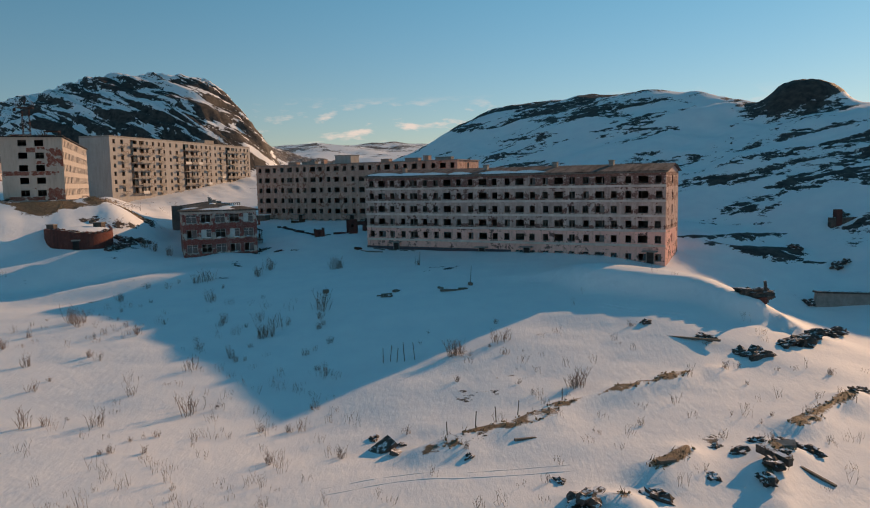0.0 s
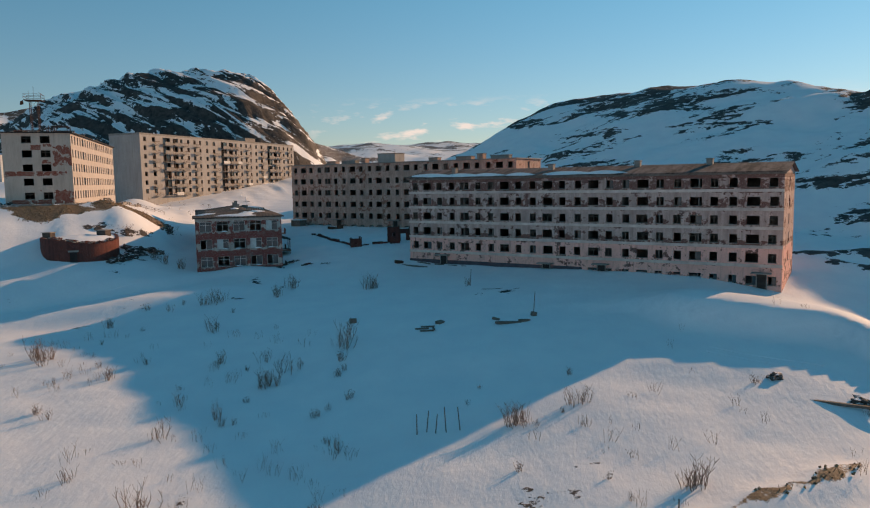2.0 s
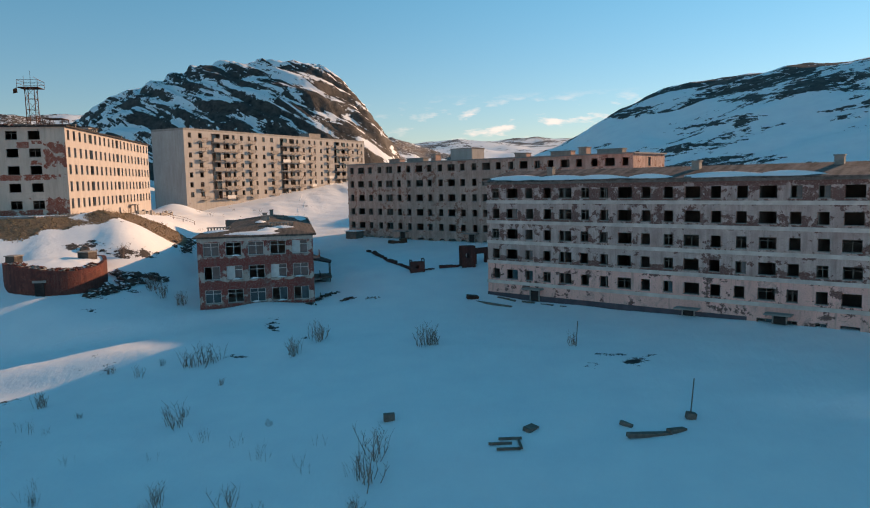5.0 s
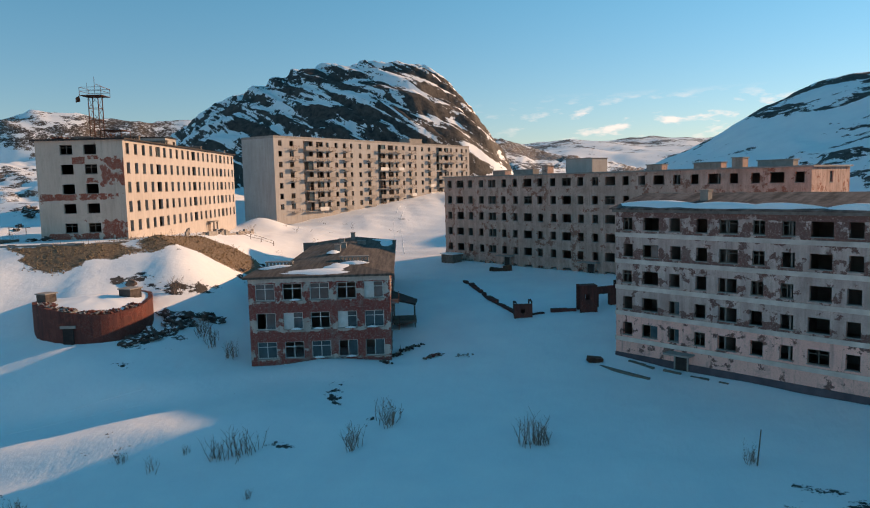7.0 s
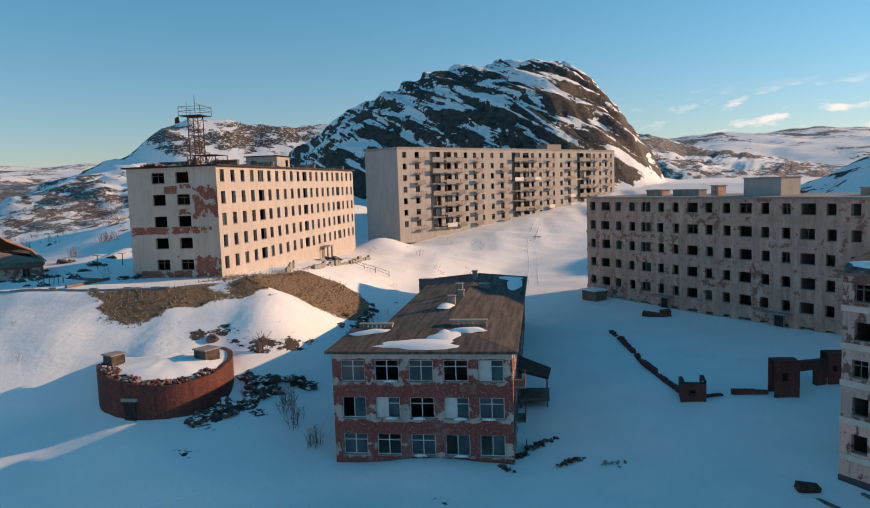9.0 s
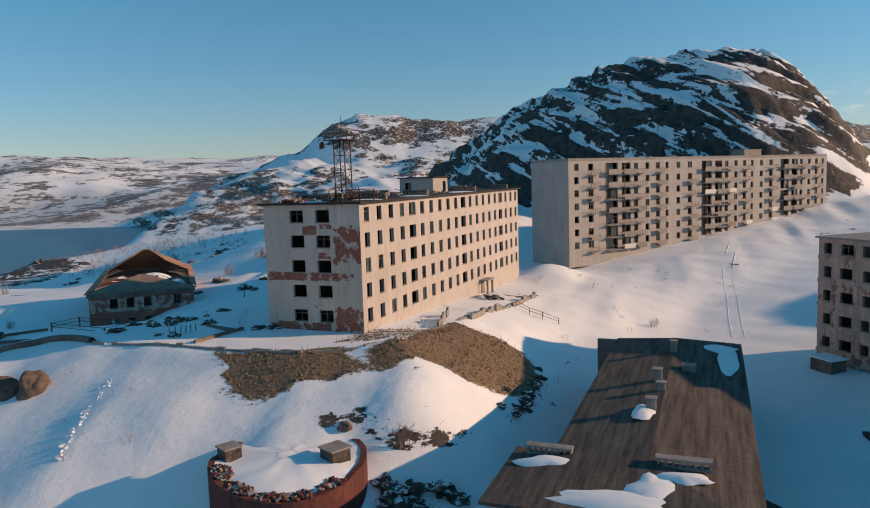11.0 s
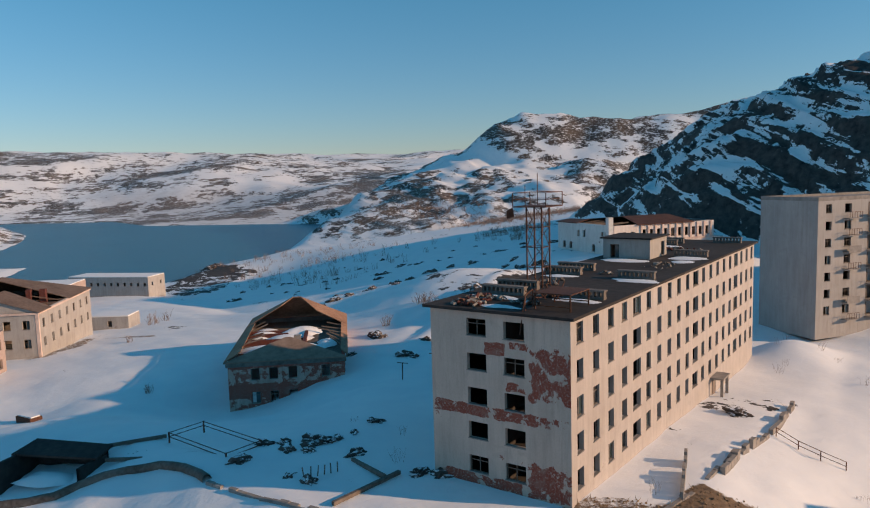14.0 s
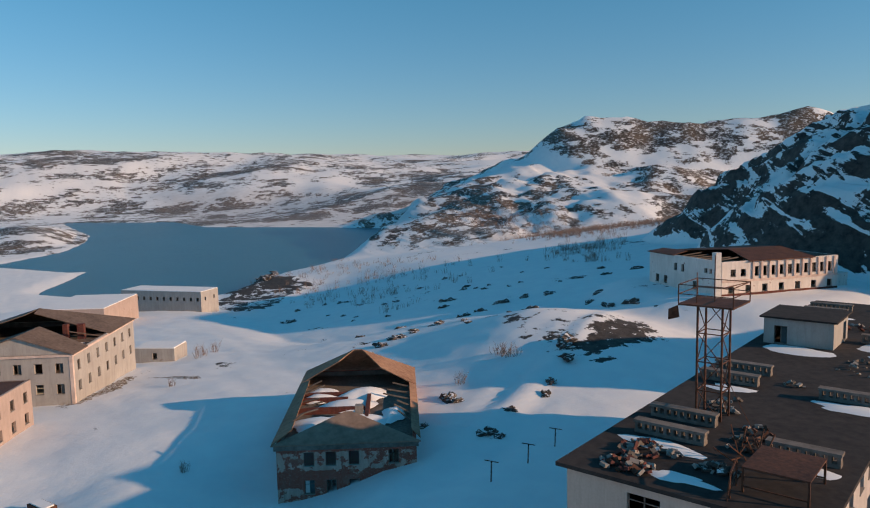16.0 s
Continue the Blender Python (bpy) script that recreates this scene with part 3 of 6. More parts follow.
    z = z - 1.3 * np.exp(-(((x + 128) / 11) ** 2 + ((y - 149) / 11) ** 2)) + 3.0 * np.exp(-(((x + 108.5) / 5.5) ** 2 + ((y - 218) / 6.5) ** 2))
    # level shelf of snow below the brick tank
    along, across = (x + 59) * 0.83 + (y - 126) * 0.56, -(x + 59) * 0.56 + (y - 126) * 0.83
    shelf = step(-np.abs(across), -7.0, -2.6) * step(-np.abs(along + 2), -22, -13)
    z = z * (1 - shelf) + (11.75 + 0.085 * along + 0.02 * across) * shelf
    # knoll with bare rock behind the cream block
    q = ((x + 172) / 26) ** 2 + ((y - 205) / 20) ** 2
    z = z + 6.5 * np.exp(-q)
    rock = np.maximum(0.33 * np.exp(-((q - 0.25) / 0.5) ** 2), ledges)
    # flat of bare rock by the shore
    q = (((x + 395) * 0.9 - (y - 204) * 0.43) / 46) ** 2 + (((x + 395) * 0.43 + (y - 204) * 0.9) / 19) ** 2 + 0.8 * fractal(x, y, 12, 3, 17)
    rock = np.maximum(rock, 0.68 * step(-q, -1.1, -0.8))
    z = z + 0.8 * step(-q, -1.1, -0.6)
    # western flank up to the white hall
    q = ((x + 185) / 60) ** 2 + ((y - 285) / 60) ** 2
    z = np.maximum(z, 33 * np.exp(-0.18 * q) - 2.0)
    hall = step(-np.hypot(x + 176, y - 256), -34, -20)
    z = z * (1 - hall) + 31.2 * hall
    near = 1 - step(np.hypot(x + 90, y - 170), 300, 700)
    # far country: plateau, lake basin, ridges
    r = np.hypot(x + 60, y - 120)
    az = np.degrees(np.arctan2(-(x + 60), y - 120))
    crest = np.interp(az, [-180, -10, 30, 60, 80, 92, 180], [150, 112, 118, 135, 148, 172, 165]) + 25 * np.sin(az / 17.0) + 18 * np.sin(az / 6.3 + 1)
    ll = inside(LAKE, x, y)
    far = -3.0 + (crest + 3) * step(r + 0.0 * ll, 700, 3000) * step(-ll, 0, 900) + 30 * step(-ll, 130, 520)
    far = far + 55 * fractal(x, y, 520, 5, 11) * step(-ll, 30, 500) * step(r, 500, 1200)
    z = z * near + far * (1 - near)
    # dark dome of rock: dipping beds that break into ledges and faces
    a = (x + 151) * 0.89 + (y - 358) * 0.454
    b = -(x + 151) * 0.454 + (y - 358) * 0.89
    # back-left flank swollen out of view, added to cast shade over the valley
    ha = np.where(a < 0, 91.0 + 42 * step(b, 0, 45), 76.0) - 10 * np.tanh(a / 12)
    e = np.sqrt((a / ha) ** 2 + (b / (86 + 20 * np.tanh(b / 25) + 48 * step(-a, 0, 45) * step(b, 0, 40))) ** 2)
    e = np.clip(e + 0.13 * fractal(x, y, 46, 3, 21) * step(np.hypot(a, b), 8, 40), 0, 1)
    dome = (1 - e ** 2.3) ** 0.85
    zd = 27 + 56.0 * dome + 5.0 * fractal(x, y, 38, 3, 31) * np.clip(dome * 3, 0, 1) + 1.5 * np.exp(-((a + 34) / 12) ** 2 - ((b + 5) / 25) ** 2) - 5.0 * np.exp(-((a + 34) / 9) ** 2) * np.clip(dome * 3, 0, 1) * step(b, -10, -60)
    dip = 0.62 * np.clip(a + 30, -40, 90) - 0.25 * np.clip(-a - 30, 0, 80)
    bed = zd + dip + 9.0 * fractal(x, y, 30, 4, 37) + 0.35 * b
    for pitch, share, seed in ((13.0, 0.46, 3), (5.0, 0.36, 8)):
        q = bed / pitch + 1.9 * fractal(x, y, pitch * 2.6, 3, seed)
        f = q - np.floor(q)
        zd = zd + share * pitch * (step(f, 0.42, 0.74) - f) * np.clip(dome * 4 - 0.3, 0, 1) * (0.35 + 1.1 * np.clip(fractal(x, y, 24, 2, seed + 50) + 0.5, 0, 1))
    z = np.where(dome > 0.001, np.maximum(z, zd), z)
    rock = np.maximum(rock, np.clip(0.51 - 0.12 * step(a, 5, 40) - 0.10 * step(-dome, -0.25, -0.05), 0, 1) * np.clip(dome * 6, 0, 1))
    # long snowy hill in the east, a crest with falling sides
    crest_line = [(-44, 300, 16), (-26, 292, 25), (0, 316, 42), (24, 322, 55), (37, 322, 61), (62, 300, 61), (84, 268, 57), (100, 242, 52), (122, 222, 50), (165, 216, 48), (240, 220, 50), (420, 190, 60)]
    he = np.full(x.shape, -1e3)
    for (ax, ay, az0), (bx, by, bz) in zip(crest_line, crest_line[1:]):
        t = np.clip(((x - ax) * (bx - ax) + (y - ay) * (by - ay)) / ((bx - ax) ** 2 + (by - ay) ** 2), 0, 1)
        d = np.hypot(x - ax - t * (bx - ax), y - ay - t * (by - ay))
        he = np.maximum(he, az0 + t * (bz - az0) - 0.44 * (np.sqrt(d * d + 144) - 12))
    he = he + 6.5 * fractal(x, y, 55, 5, 41)
    knob = np.exp(-(((x - 112) / 12.5) ** 2 + ((y - 233) / 10) ** 2) ** 1.5)
    he = he + 7.5 * knob + 2.6 * fractal(x, y, 9, 4, 43) * knob + 1.7 * fractal(x, y, 15, 4, 44) * step(he, 18, 36)
    lift = step(he - z, -3, 3)
    z = z * (1 - lift) + np.maximum(he, z) * lift
    crestal = np.clip((he - 45) / 10, 0, 1)
    rock = np.maximum(rock, np.clip(0.29 + 0.22 * crestal + 0.16 * step(x, 78, 105) * step(he, 26, 36) + 0.24 * knob, 0, 0.75) * lift * step(he, 12, 30))
    # hill beyond the valley in the north-west
    for line, slope, foot in (([(-676, 580, 62), (-668, 592, 88), (-655, 602, 109), (-640, 617, 108), (-602, 655, 99), (-520, 760, 104)], 0.8, 0.26), ([(-1000, 1000, 90), (-943, 1090, 135), (-802, 1200, 132), (-500, 1300, 125)], 0.25, 0.25)):
        hm = np.full(x.shape, -1e3)
        for (ax, ay, az0), (bx, by, bz) in zip(line, line[1:]):
            t = np.clip(((x - ax) * (bx - ax) + (y - ay) * (by - ay)) / ((bx - ax) ** 2 + (by - ay) ** 2), 0, 1)
            d = np.hypot(x - ax - t * (bx - ax), y - ay - t * (by - ay))
            d = np.sqrt(d * d + 400) - 20
            hm = np.maximum(hm, az0 + t * (bz - az0) - slope * np.minimum(d, 55) - foot * np.maximum(d - 55, 0))
        hm = hm + 17 * fractal(x, y, 95, 6, 51, 0.62) * step(hm, -10, 40)
        lift = step(hm - z, -6, 6)
        z = z * (1 - lift) + np.maximum(hm, z) * lift
        rock = np.maximum(rock, 0.50 * lift)
    rock = np.maximum(rock, (0.455 + 0.30 * fractal(x, y, 300, 3, 77)) * step(r, 450, 800))
    scrub = 0.5 * step(r, 450, 700) * (1 - step(z, 30, 90)) * step(-ll, 0, 20)
    scrub = scrub + 0.35 * step(r, 330, 420) * (1 - step(z, 20, 60)) * step(-ll, 0, 20) * step(y, 250, 330)
    # lake bed, drifts
    z = np.where(ll > -25, z * (1 - step(ll, -25, 3)) + (LAKE_Z - 2.0) * step(ll, -25, 3), np.maximum(z, np.where(r > 330, LAKE_Z + 0.6, -1e3)))
    spit = ((x + 1000) / 190) ** 2 + ((y - 80) / 58) ** 2
    rock = np.maximum(rock, 0.52 * (spit < 1.2))
    z = np.maximum(z, LAKE_Z - 2 + 16 * (1 - spit) + 4 * fractal(x, y, 60, 3, 81))
    z = z + 0.40 * fractal(x, y, 22, 4, 61) + 0.22 * fractal(x * 0.45 + 0.5 * y, y * 1.2 - 0.5 * x, 4.5, 3, 71)
    brown = step(r, 380, 600) * 0.9
    return z, rock, soil, scrub, brown, np.clip(dome * 8, 0, 1), step(r, 380, 560) * (dome < 0.001)


def ground_z(x, y):
    return float(land(np.array([x]), np.array([y]))[0][0])


def axis(lo, hi, fine, limit):
    mid = list(np.arange(lo, hi, fine))
    out, d, s = [], 0.0, fine
    while d < limit:
        s *= 1.02
        d += s
        out.append(d)
    return np.array([lo - d for d in out[::-1]] + mid + [mid[-1] + d for d in out])


def build_ground():
    xs, ys = axis(-250, 110, 1.25, 4000), axis(20, 420, 1.25, 4000)
    gx, gy = np.meshgrid(xs, ys)
    z, rock, soil, scrub, brown, dome, distant = land(gx, gy)
    nx, ny = len(xs), len(ys)
    me = bpy.data.meshes.new("ground")
    idx = np.arange(nx * ny).reshape(ny, nx)
    quads = np.stack([idx[:-1, :-1], idx[:-1, 1:], idx[1:, 1:], idx[1:, :-1]], -1).reshape(-1, 4)
    me.vertices.add(nx * ny)
    me.vertices.foreach_set("co", np.stack([gx, gy, z], -1).ravel())
    me.loops.add(quads.size)
    me.loops.foreach_set("vertex_index", quads.ravel())
    me.polygons.add(len(quads))
    me.polygons.foreach_set("loop_start", np.arange(0, quads.size, 4))
    me.polygons.foreach_set("use_smooth", np.ones(len(quads), bool))
    for name, arr in (("rock", rock), ("soil", soil), ("scrub", scrub), ("brown", brown), ("dome", dome), ("far", distant)):
        me.attributes.new(name, 'FLOAT', 'POINT').data.foreach_set("value", arr.ravel().astype(np.float32))
    me.materials.append(M_GROUND)
    me.update(calc_edges=True)
    tagged(new("ground", me), "snow-covered ground rising to rocky hills", "ground", kind="structure")


build_ground()
lake = Shape()
lake.face([(-1500, -60, LAKE_Z), (-430, -60, LAKE_Z), (-430, 700, LAKE_Z), (-1500, 700, LAKE_Z)])
tagged(part("water", lake, M_WATER), "calm dark blue lake water below the snowy shore", "water", kind="structure")

# ---- houses ----
rnd = random.Random(7)
WIN = {}


def plate(w, h, lights, d):
    """A frame of thickness d, w by h about the origin, with the lights (x0, x1, z0, z1) cut through."""
    s = Shape()
    s.wall((-w / 2, -d / 2), (1, 0), w, -h / 2, h / 2, d, [(a + w / 2, b + w / 2, c, e) for a, b, c, e in lights])
    for x, o in ((-w / 2, -1), (w / 2, 1)):
        s.face([(x, -d / 2, -h / 2), (x, d / 2, -h / 2), (x, d / 2, h / 2), (x, -d / 2, h / 2)][::o])
    s.face([(-w / 2, -d / 2, -h / 2), (-w / 2, d / 2, -h / 2), (w / 2, d / 2, -h / 2), (w / 2, -d / 2, -h / 2)])
    return s


def window_parts(w, h, style, frame_mat):
    """Meshes of a weathered window: frame, panes, sill."""
    key = (round(w, 2), round(h, 2), style, frame_mat.name)
    if key not in WIN:
        a, b, f = w / 2, h / 2, 0.075
        q = b * 0.35
        if style in ('bare', 'frame'):
            lights = [(-a + f, a - f, -b + f, b - f)]
        elif style == 'half':
            lights = [(-a + f, -f / 2, -b + f, b - f), (f / 2, a - f, -b + f, b - f)]
        else:
            lights = [(-a + f, -f / 2, -b + f, q), (-a + f, -f / 2, q + 0.06, b - f), (f / 2, a - f, -b + f, q), (f / 2, a - f, q + 0.06, b - f)]
        panes = {'bare': [], 'frame': [], 'half': [1], 'cross': [], 'glazed': [0, 1, 2, 3], 'board': [2, 3]}[style]
        boards = {'board': [0, 1]}.get(style, [])
        sill = Shape().box(-a - 0.06, a + 0.06, -0.26, 0.02, -b - 0.07, -b + 0.004).mesh("sill", M_CONC)
        fr = plate(w, h, lights, 0.07).mesh("window", frame_mat, weld=True)
        ps = [Shape().box(x0, x1, -0.005, 0.005, z0, z1).mesh("pane", M_GLASS) for x0, x1, z0, z1 in (lights[i] for i in panes)]
        bs = [Shape().box(x0, x1, -0.02, 0.02, z0, z1).mesh("board", M_WHITE) for x0, x1, z0, z1 in (lights[i] for i in boards)]
        WIN[key] = (fr, sill, ps, bs)
    return WIN[key]


def add_window(house, m, w, h, style, frame_mat):
    fr, sill, ps, bs = window_parts(w, h, style, frame_mat)
    if style == 'bare':
        part("sill", sill, None, house, m=m)
        return
    ob = part("window", fr, None, house, m=m)
    part("sill", sill, None, ob)
    for p in ps:
        part("pane", p, None, ob)
    for p in bs:
        part("board", p, None, ob)


SIDES = {'front': ((0, 0), (1, 0), 0), 'right': ((1, 0), (0, 1), 90), 'back': ((1, 1), (-1, 0), 180), 'left': ((0, 1), (0, -1), 270)}


def add_side(house, side, L, W, z0, z1, holes, mat, thick=0.38, windows=True, frame_mat=None, mix=('bare', 'cross', 'half', 'frame')):
    """One outer wall of a house with its openings, and a window in each. holes: (u, sill, w, h)."""
    (px, py), u, turn = SIDES[side]
    p = (px * L, py * W)
    length = L if side in ('front', 'back') else W
    rects = [(a - w / 2, a + w / 2, zb, zb + h) for a, zb, w, h in holes]
    w_ob = part("wall", Shape().wall(p, u, length, z0, z1, thick, rects, 0, 1), (mat, M_DARK), house)
    if windows:
        for a, zb, w, h in holes:
            if h > 1.9 and zb < 1.2:
                continue
            m = Matrix.Translation((p[0] + u[0] * a - u[1] * 0.2, p[1] + u[1] * a + u[0] * 0.2, zb + h / 2)) @ pose(0, 0, 0, 0, 0, turn)
            add_window(house, m, w, h, rnd.choice(mix), frame_mat or M_WOOD)
    return w_ob


def slabs(house, L, W, levels, t=0.4, mat=None):
    mat = mat or M_DARK
    for z in levels:
        part("floor_slab", Shape().box(t, L - t, t, W - t, z - 0.2, z), mat, house)
    part("inner_wall", Shape().box(t, L - t, W / 2 - 0.1, W / 2 + 0.1, levels[0] - 2.5, levels[-1] + 2.4), mat, house)
    k = max(2, int(L / 5.5))
    for i in range(1, k):
        part("partition_wall", Shape().box(L * i / k - 0.08, L * i / k + 0.08, t, W / 2 - 0.1, levels[0] - 2.5, levels[-1] + 2.4), mat, house)


def flat_roof(house, L, W, z, over=0.35, parapet=0.0, mat=None):
    s = Shape().box(-over, L + over, -over, W + over, z, z + 0.22)
    part("roof", s, mat or M_BITUMEN, house)
    if parapet:
        for q in ((0, L, 0, 0.25), (0, L, W - 0.25, W), (0, 0.25, 0.25, W - 0.25), (L - 0.25, L, 0.25, W - 0.25)):
            part("parapet", Shape().box(*q, z + 0.22, z + parapet), M_CONC, house)


def vent_box(house, x, y, z, lx, ly, h, mat=None):
    c = part("chimney", Shape().box(x, x + lx, y, y + ly, z, z + h), mat or M_CONC, house)
    part("cap", Shape().box(x - 0.12, x + lx + 0.12, y - 0.12, y + ly + 0.12, z + h, z + h + 0.12), M_CONC, c)


def cream_block():
    """Five-storey cream block on the terrace."""
    L, W, T = 59.5, 12.2, 13.8
    h = thing("apartment_building", pose(-87.0, 156.9, 26.0, 0, 0, 113.4), "five-storey cream rendered apartment block with empty windows, on a snowy terrace", "building")
    rows = [T - 1.95 - 2.75 * i for i in range(5)]
    cols = [1.6 + 2.97 * i for i in range(20)]
    holes = []
    for i, c in enumerate(cols):
        for j, z in enumerate(rows):
            holes.append((c, z, 1.9 if i % 6 == 4 else 1.15, 1.55))
    add_side(h, 'front', L, W, -5, T, holes, M_A, mix=('bare', 'bare', 'cross', 'half', 'frame'))
    ends = [(a, z, 1.75, 1.35) for a in (4.3, 7.6) for z in rows]
    add_side(h, 'left', L, W, -5, T, ends, M_A_END, mix=('bare', 'bare', 'bare', 'cross'))
    add_side(h, 'right', L, W, -5, T, [], M_A_END)
    add_side(h, 'back', L, W, -5, T, [], M_A)
    # slabs and inner walls coloured near black, as shade inside the rooms
    slabs(h, L, W, [T - 2.75 * (5 - i) for i in range(5)], 0.4, M_ROOM_SHADE)
    flat_roof(h, L, W, T, 0.45)
    part("canopy", Shape().box(37.4, 40.4, -1.5, -0.01, 0.1, 0.3), M_CONC, h)
    for x in (37.6, 39.95):
        part("canopy_post", Shape().box(x, x + 0.25, -1.4, -1.1, -4, 0.1), M_CONC, h)
    part("doorway", Shape().box(38.2, 39.6, -0.09, -0.06, -2.6, -0.2), M_DARK, h)
    return h


def panel_block():
    """Seven-storey grey panel block with balconies, in three joined sections."""
    L, W, T = 94.0, 11.5, 18.6
    h = thing("apartment_building", pose(-112.7, 230.1, 26.1, 0, 0, 78.6), "long grey seven-storey panel block with broken balconies below a rocky hill", "building")
    rows = [T - 1.9 - 2.66 * i for i in range(7)]
    holes, bal = [], []
    for k in range(3):
        o = 31.2 * k
        for z in rows:
            holes += [(o + 2.2, z, 1.2, 1.35), (o + 6.2, z, 1.4, 1.35), (o + 19.6, z, 1.2, 1.35), (o + 23.2, z, 1.2, 1.35), (o + 26.6, z, 1.2, 1.35), (o + 29.6, z, 1.0, 1.35)]
            holes += [(o + 12.2, z - 0.75, 3.6, 2.2), (o + 16.6, z - 0.1, 2.6, 1.5)]
            bal += [(o + 6.6, z, 2.6), (o + 12.2, z, 3.8), (o + 16.6, z, 3.4), (o + 20.6, z, 2.6), (o + 27.2, z, 2.4)]
    add_side(h, 'front', L, W, -3, T, holes, M_B, mix=('bare', 'cross', 'half'))
    for s in ('left', 'right', 'back'):
        add_side(h, s, L, W, -3, T, [], M_B)
    slabs(h, L, W, [T - 2.66 * (7 - i) for i in range(7)])
    flat_roof(h, L, W, T, 0.0, 0.6, M_CONC)
    for k in range(3):
        for z in rows:
            part("loggia_wall", Shape().box(31.2 * k + 10.4, 31.2 * k + 14.0, 1.3, 1.45, z - 0.75, z + 1.45), M_B, h)
    for u, z, w in bal:
        if rnd.random() < 0.12:
            continue
        b = part("balcony", Shape().box(u - w / 2, u + w / 2, -1.1, 0.0, z - 1.0, z - 0.85), M_CONC, h)
        kind = rnd.random()
        g = Shape()
        if kind < 0.55:
            g.box(u - w / 2, u + w / 2, -1.1, -1.04, z - 0.85, z + 0.1)
            part("balcony_panel", g, M_CONC if kind < 0.47 else M_WHITE, b)
        else:
            g.box(u - w / 2, u + w / 2, -1.1, -1.05, z + 0.05, z + 0.1)
            for i in range(6):
                x = u - w / 2 + w * i / 5
                g.box(x - 0.02, x + 0.02, -1.1, -1.06, z - 0.85, z + 0.05)
            part("balcony_rail", g, M_RUST, b)
    vent_box(h, 62, 3, T + 0.2, 7, 4, 1.9)
    return h


def long_block(name, m, L, W, T, rows, mat, label, plinth, pink=False):
    h = thing("apartment_building", m, label, "building")
    n = 24
    pitch = L / n
    holes = []
    for i in range(n):
        for j, z in enumerate(rows):
            if j == 5 and pink and i < 13:
                continue
            wide = i % 3 == 1
            holes.append((pitch * (i + 0.5) + rnd.uniform(-0.08, 0.08), z + 0.08, 1.75 if wide else 1.1, 1.28))
    add_side(h, 'front', L, W, -6, T, holes, mat, frame_mat=M_WOOD, mix=('bare', 'bare', 'bare', 'cross', 'half') if pink else ('bare', 'bare', 'bare', 'bare', 'cross'))
    ends = [(W * 0.5, z, 1.2, 1.4) for z in rows[:5]]
    add_side(h, 'right', L, W, -6, T, ends, mat)
    add_side(h, 'left', L, W, -6, T, [], mat)
    add_side(h, 'back', L, W, -6, T, [], mat)
    slabs(h, L, W, [z - 0.85 for z in rows[::-1]])
    for z in rows[:5]:
        part("string_course", Shape().box(-0.06, L + 0.06, -0.09, -0.002, z - 0.62, z - 0.2), M_BAND if pink else mat, h)
    return h


def canopy(house, u, z, w=2.6):
    """A small concrete canopy over a dark doorway."""
    part("canopy", Shape().box(u - w / 2, u + w / 2, -1.3, -0.01, z, z + 0.16), M_CONC, house)
    part("doorway", Shape().box(u - 0.6, u + 0.6, -0.12, -0.1, z - 2.3, z - 0.1), M_BITUMEN, house)
    for x in (u - 0.75, u + 0.6):
        part("door_jamb", Shape().box(x, x + 0.15, -0.2, -0.1, z - 2.6, z - 0.02), M_CONC, house)


def pink_block():
    L, W, T = 63.0, 12.5, 14.9
    ang = math.degrees(math.atan2(127.0 - 154.4, 38.2 + 18.9))
    rows = [T - 2.3 - 2.68 * i for i in range(5)] + [T - 2.3 - 2.68 * 5 - 0.55]
    h = long_block("d", pose(-18.9, 154.4, 14.8, 0, 0, ang), L, W, T, rows, M_D, "long grey and pink apartment block with peeling render and empty windows", True, True)
    part("plinth", Shape().box(-0.05, 33.6, -0.07, -0.004, -5, 0.02), M_PLINTH, h)
    for u, z in ((7.4, 0.9), (27.4, 0.3), (36.9, 0.6), (60.4, 0.4)):
        canopy(h, u, z)
    # low gable roof
    s = Shape()
    o, r = 0.5, 1.35
    for y0, y1, z0, z1 in ((-o, W / 2, T, T + r), (W + o, W / 2, T, T + r)):
        s.face([(-o, y0, z0), (L + o, y0, z0), (L + o, y1, z1), (-o, y1, z1)])
        s.face([(-o, y0, z0 - 0.15), (L + o, y0, z0 - 0.15), (L + o, y1, z1 - 0.15), (-o, y1, z1 - 0.15)][::-1])
        s.face([(-o, y0, z0 - 0.15), (L + o, y0, z0 - 0.15), (L + o, y0, z0), (-o, y0, z0)])
    part("roof", s, M_SHEET, h)
    for x in (0.0, L):
        g = Shape()
        g.face([(x, 0, T), (x, W, T), (x, W / 2, T + r - 0.2)])
        part("gable", g, M_D, h)
    part("cornice", Shape().box(-0.3, L + 0.3, -0.28, -0.003, T - 0.42, T - 0.16), M_VENT, h)
    return h


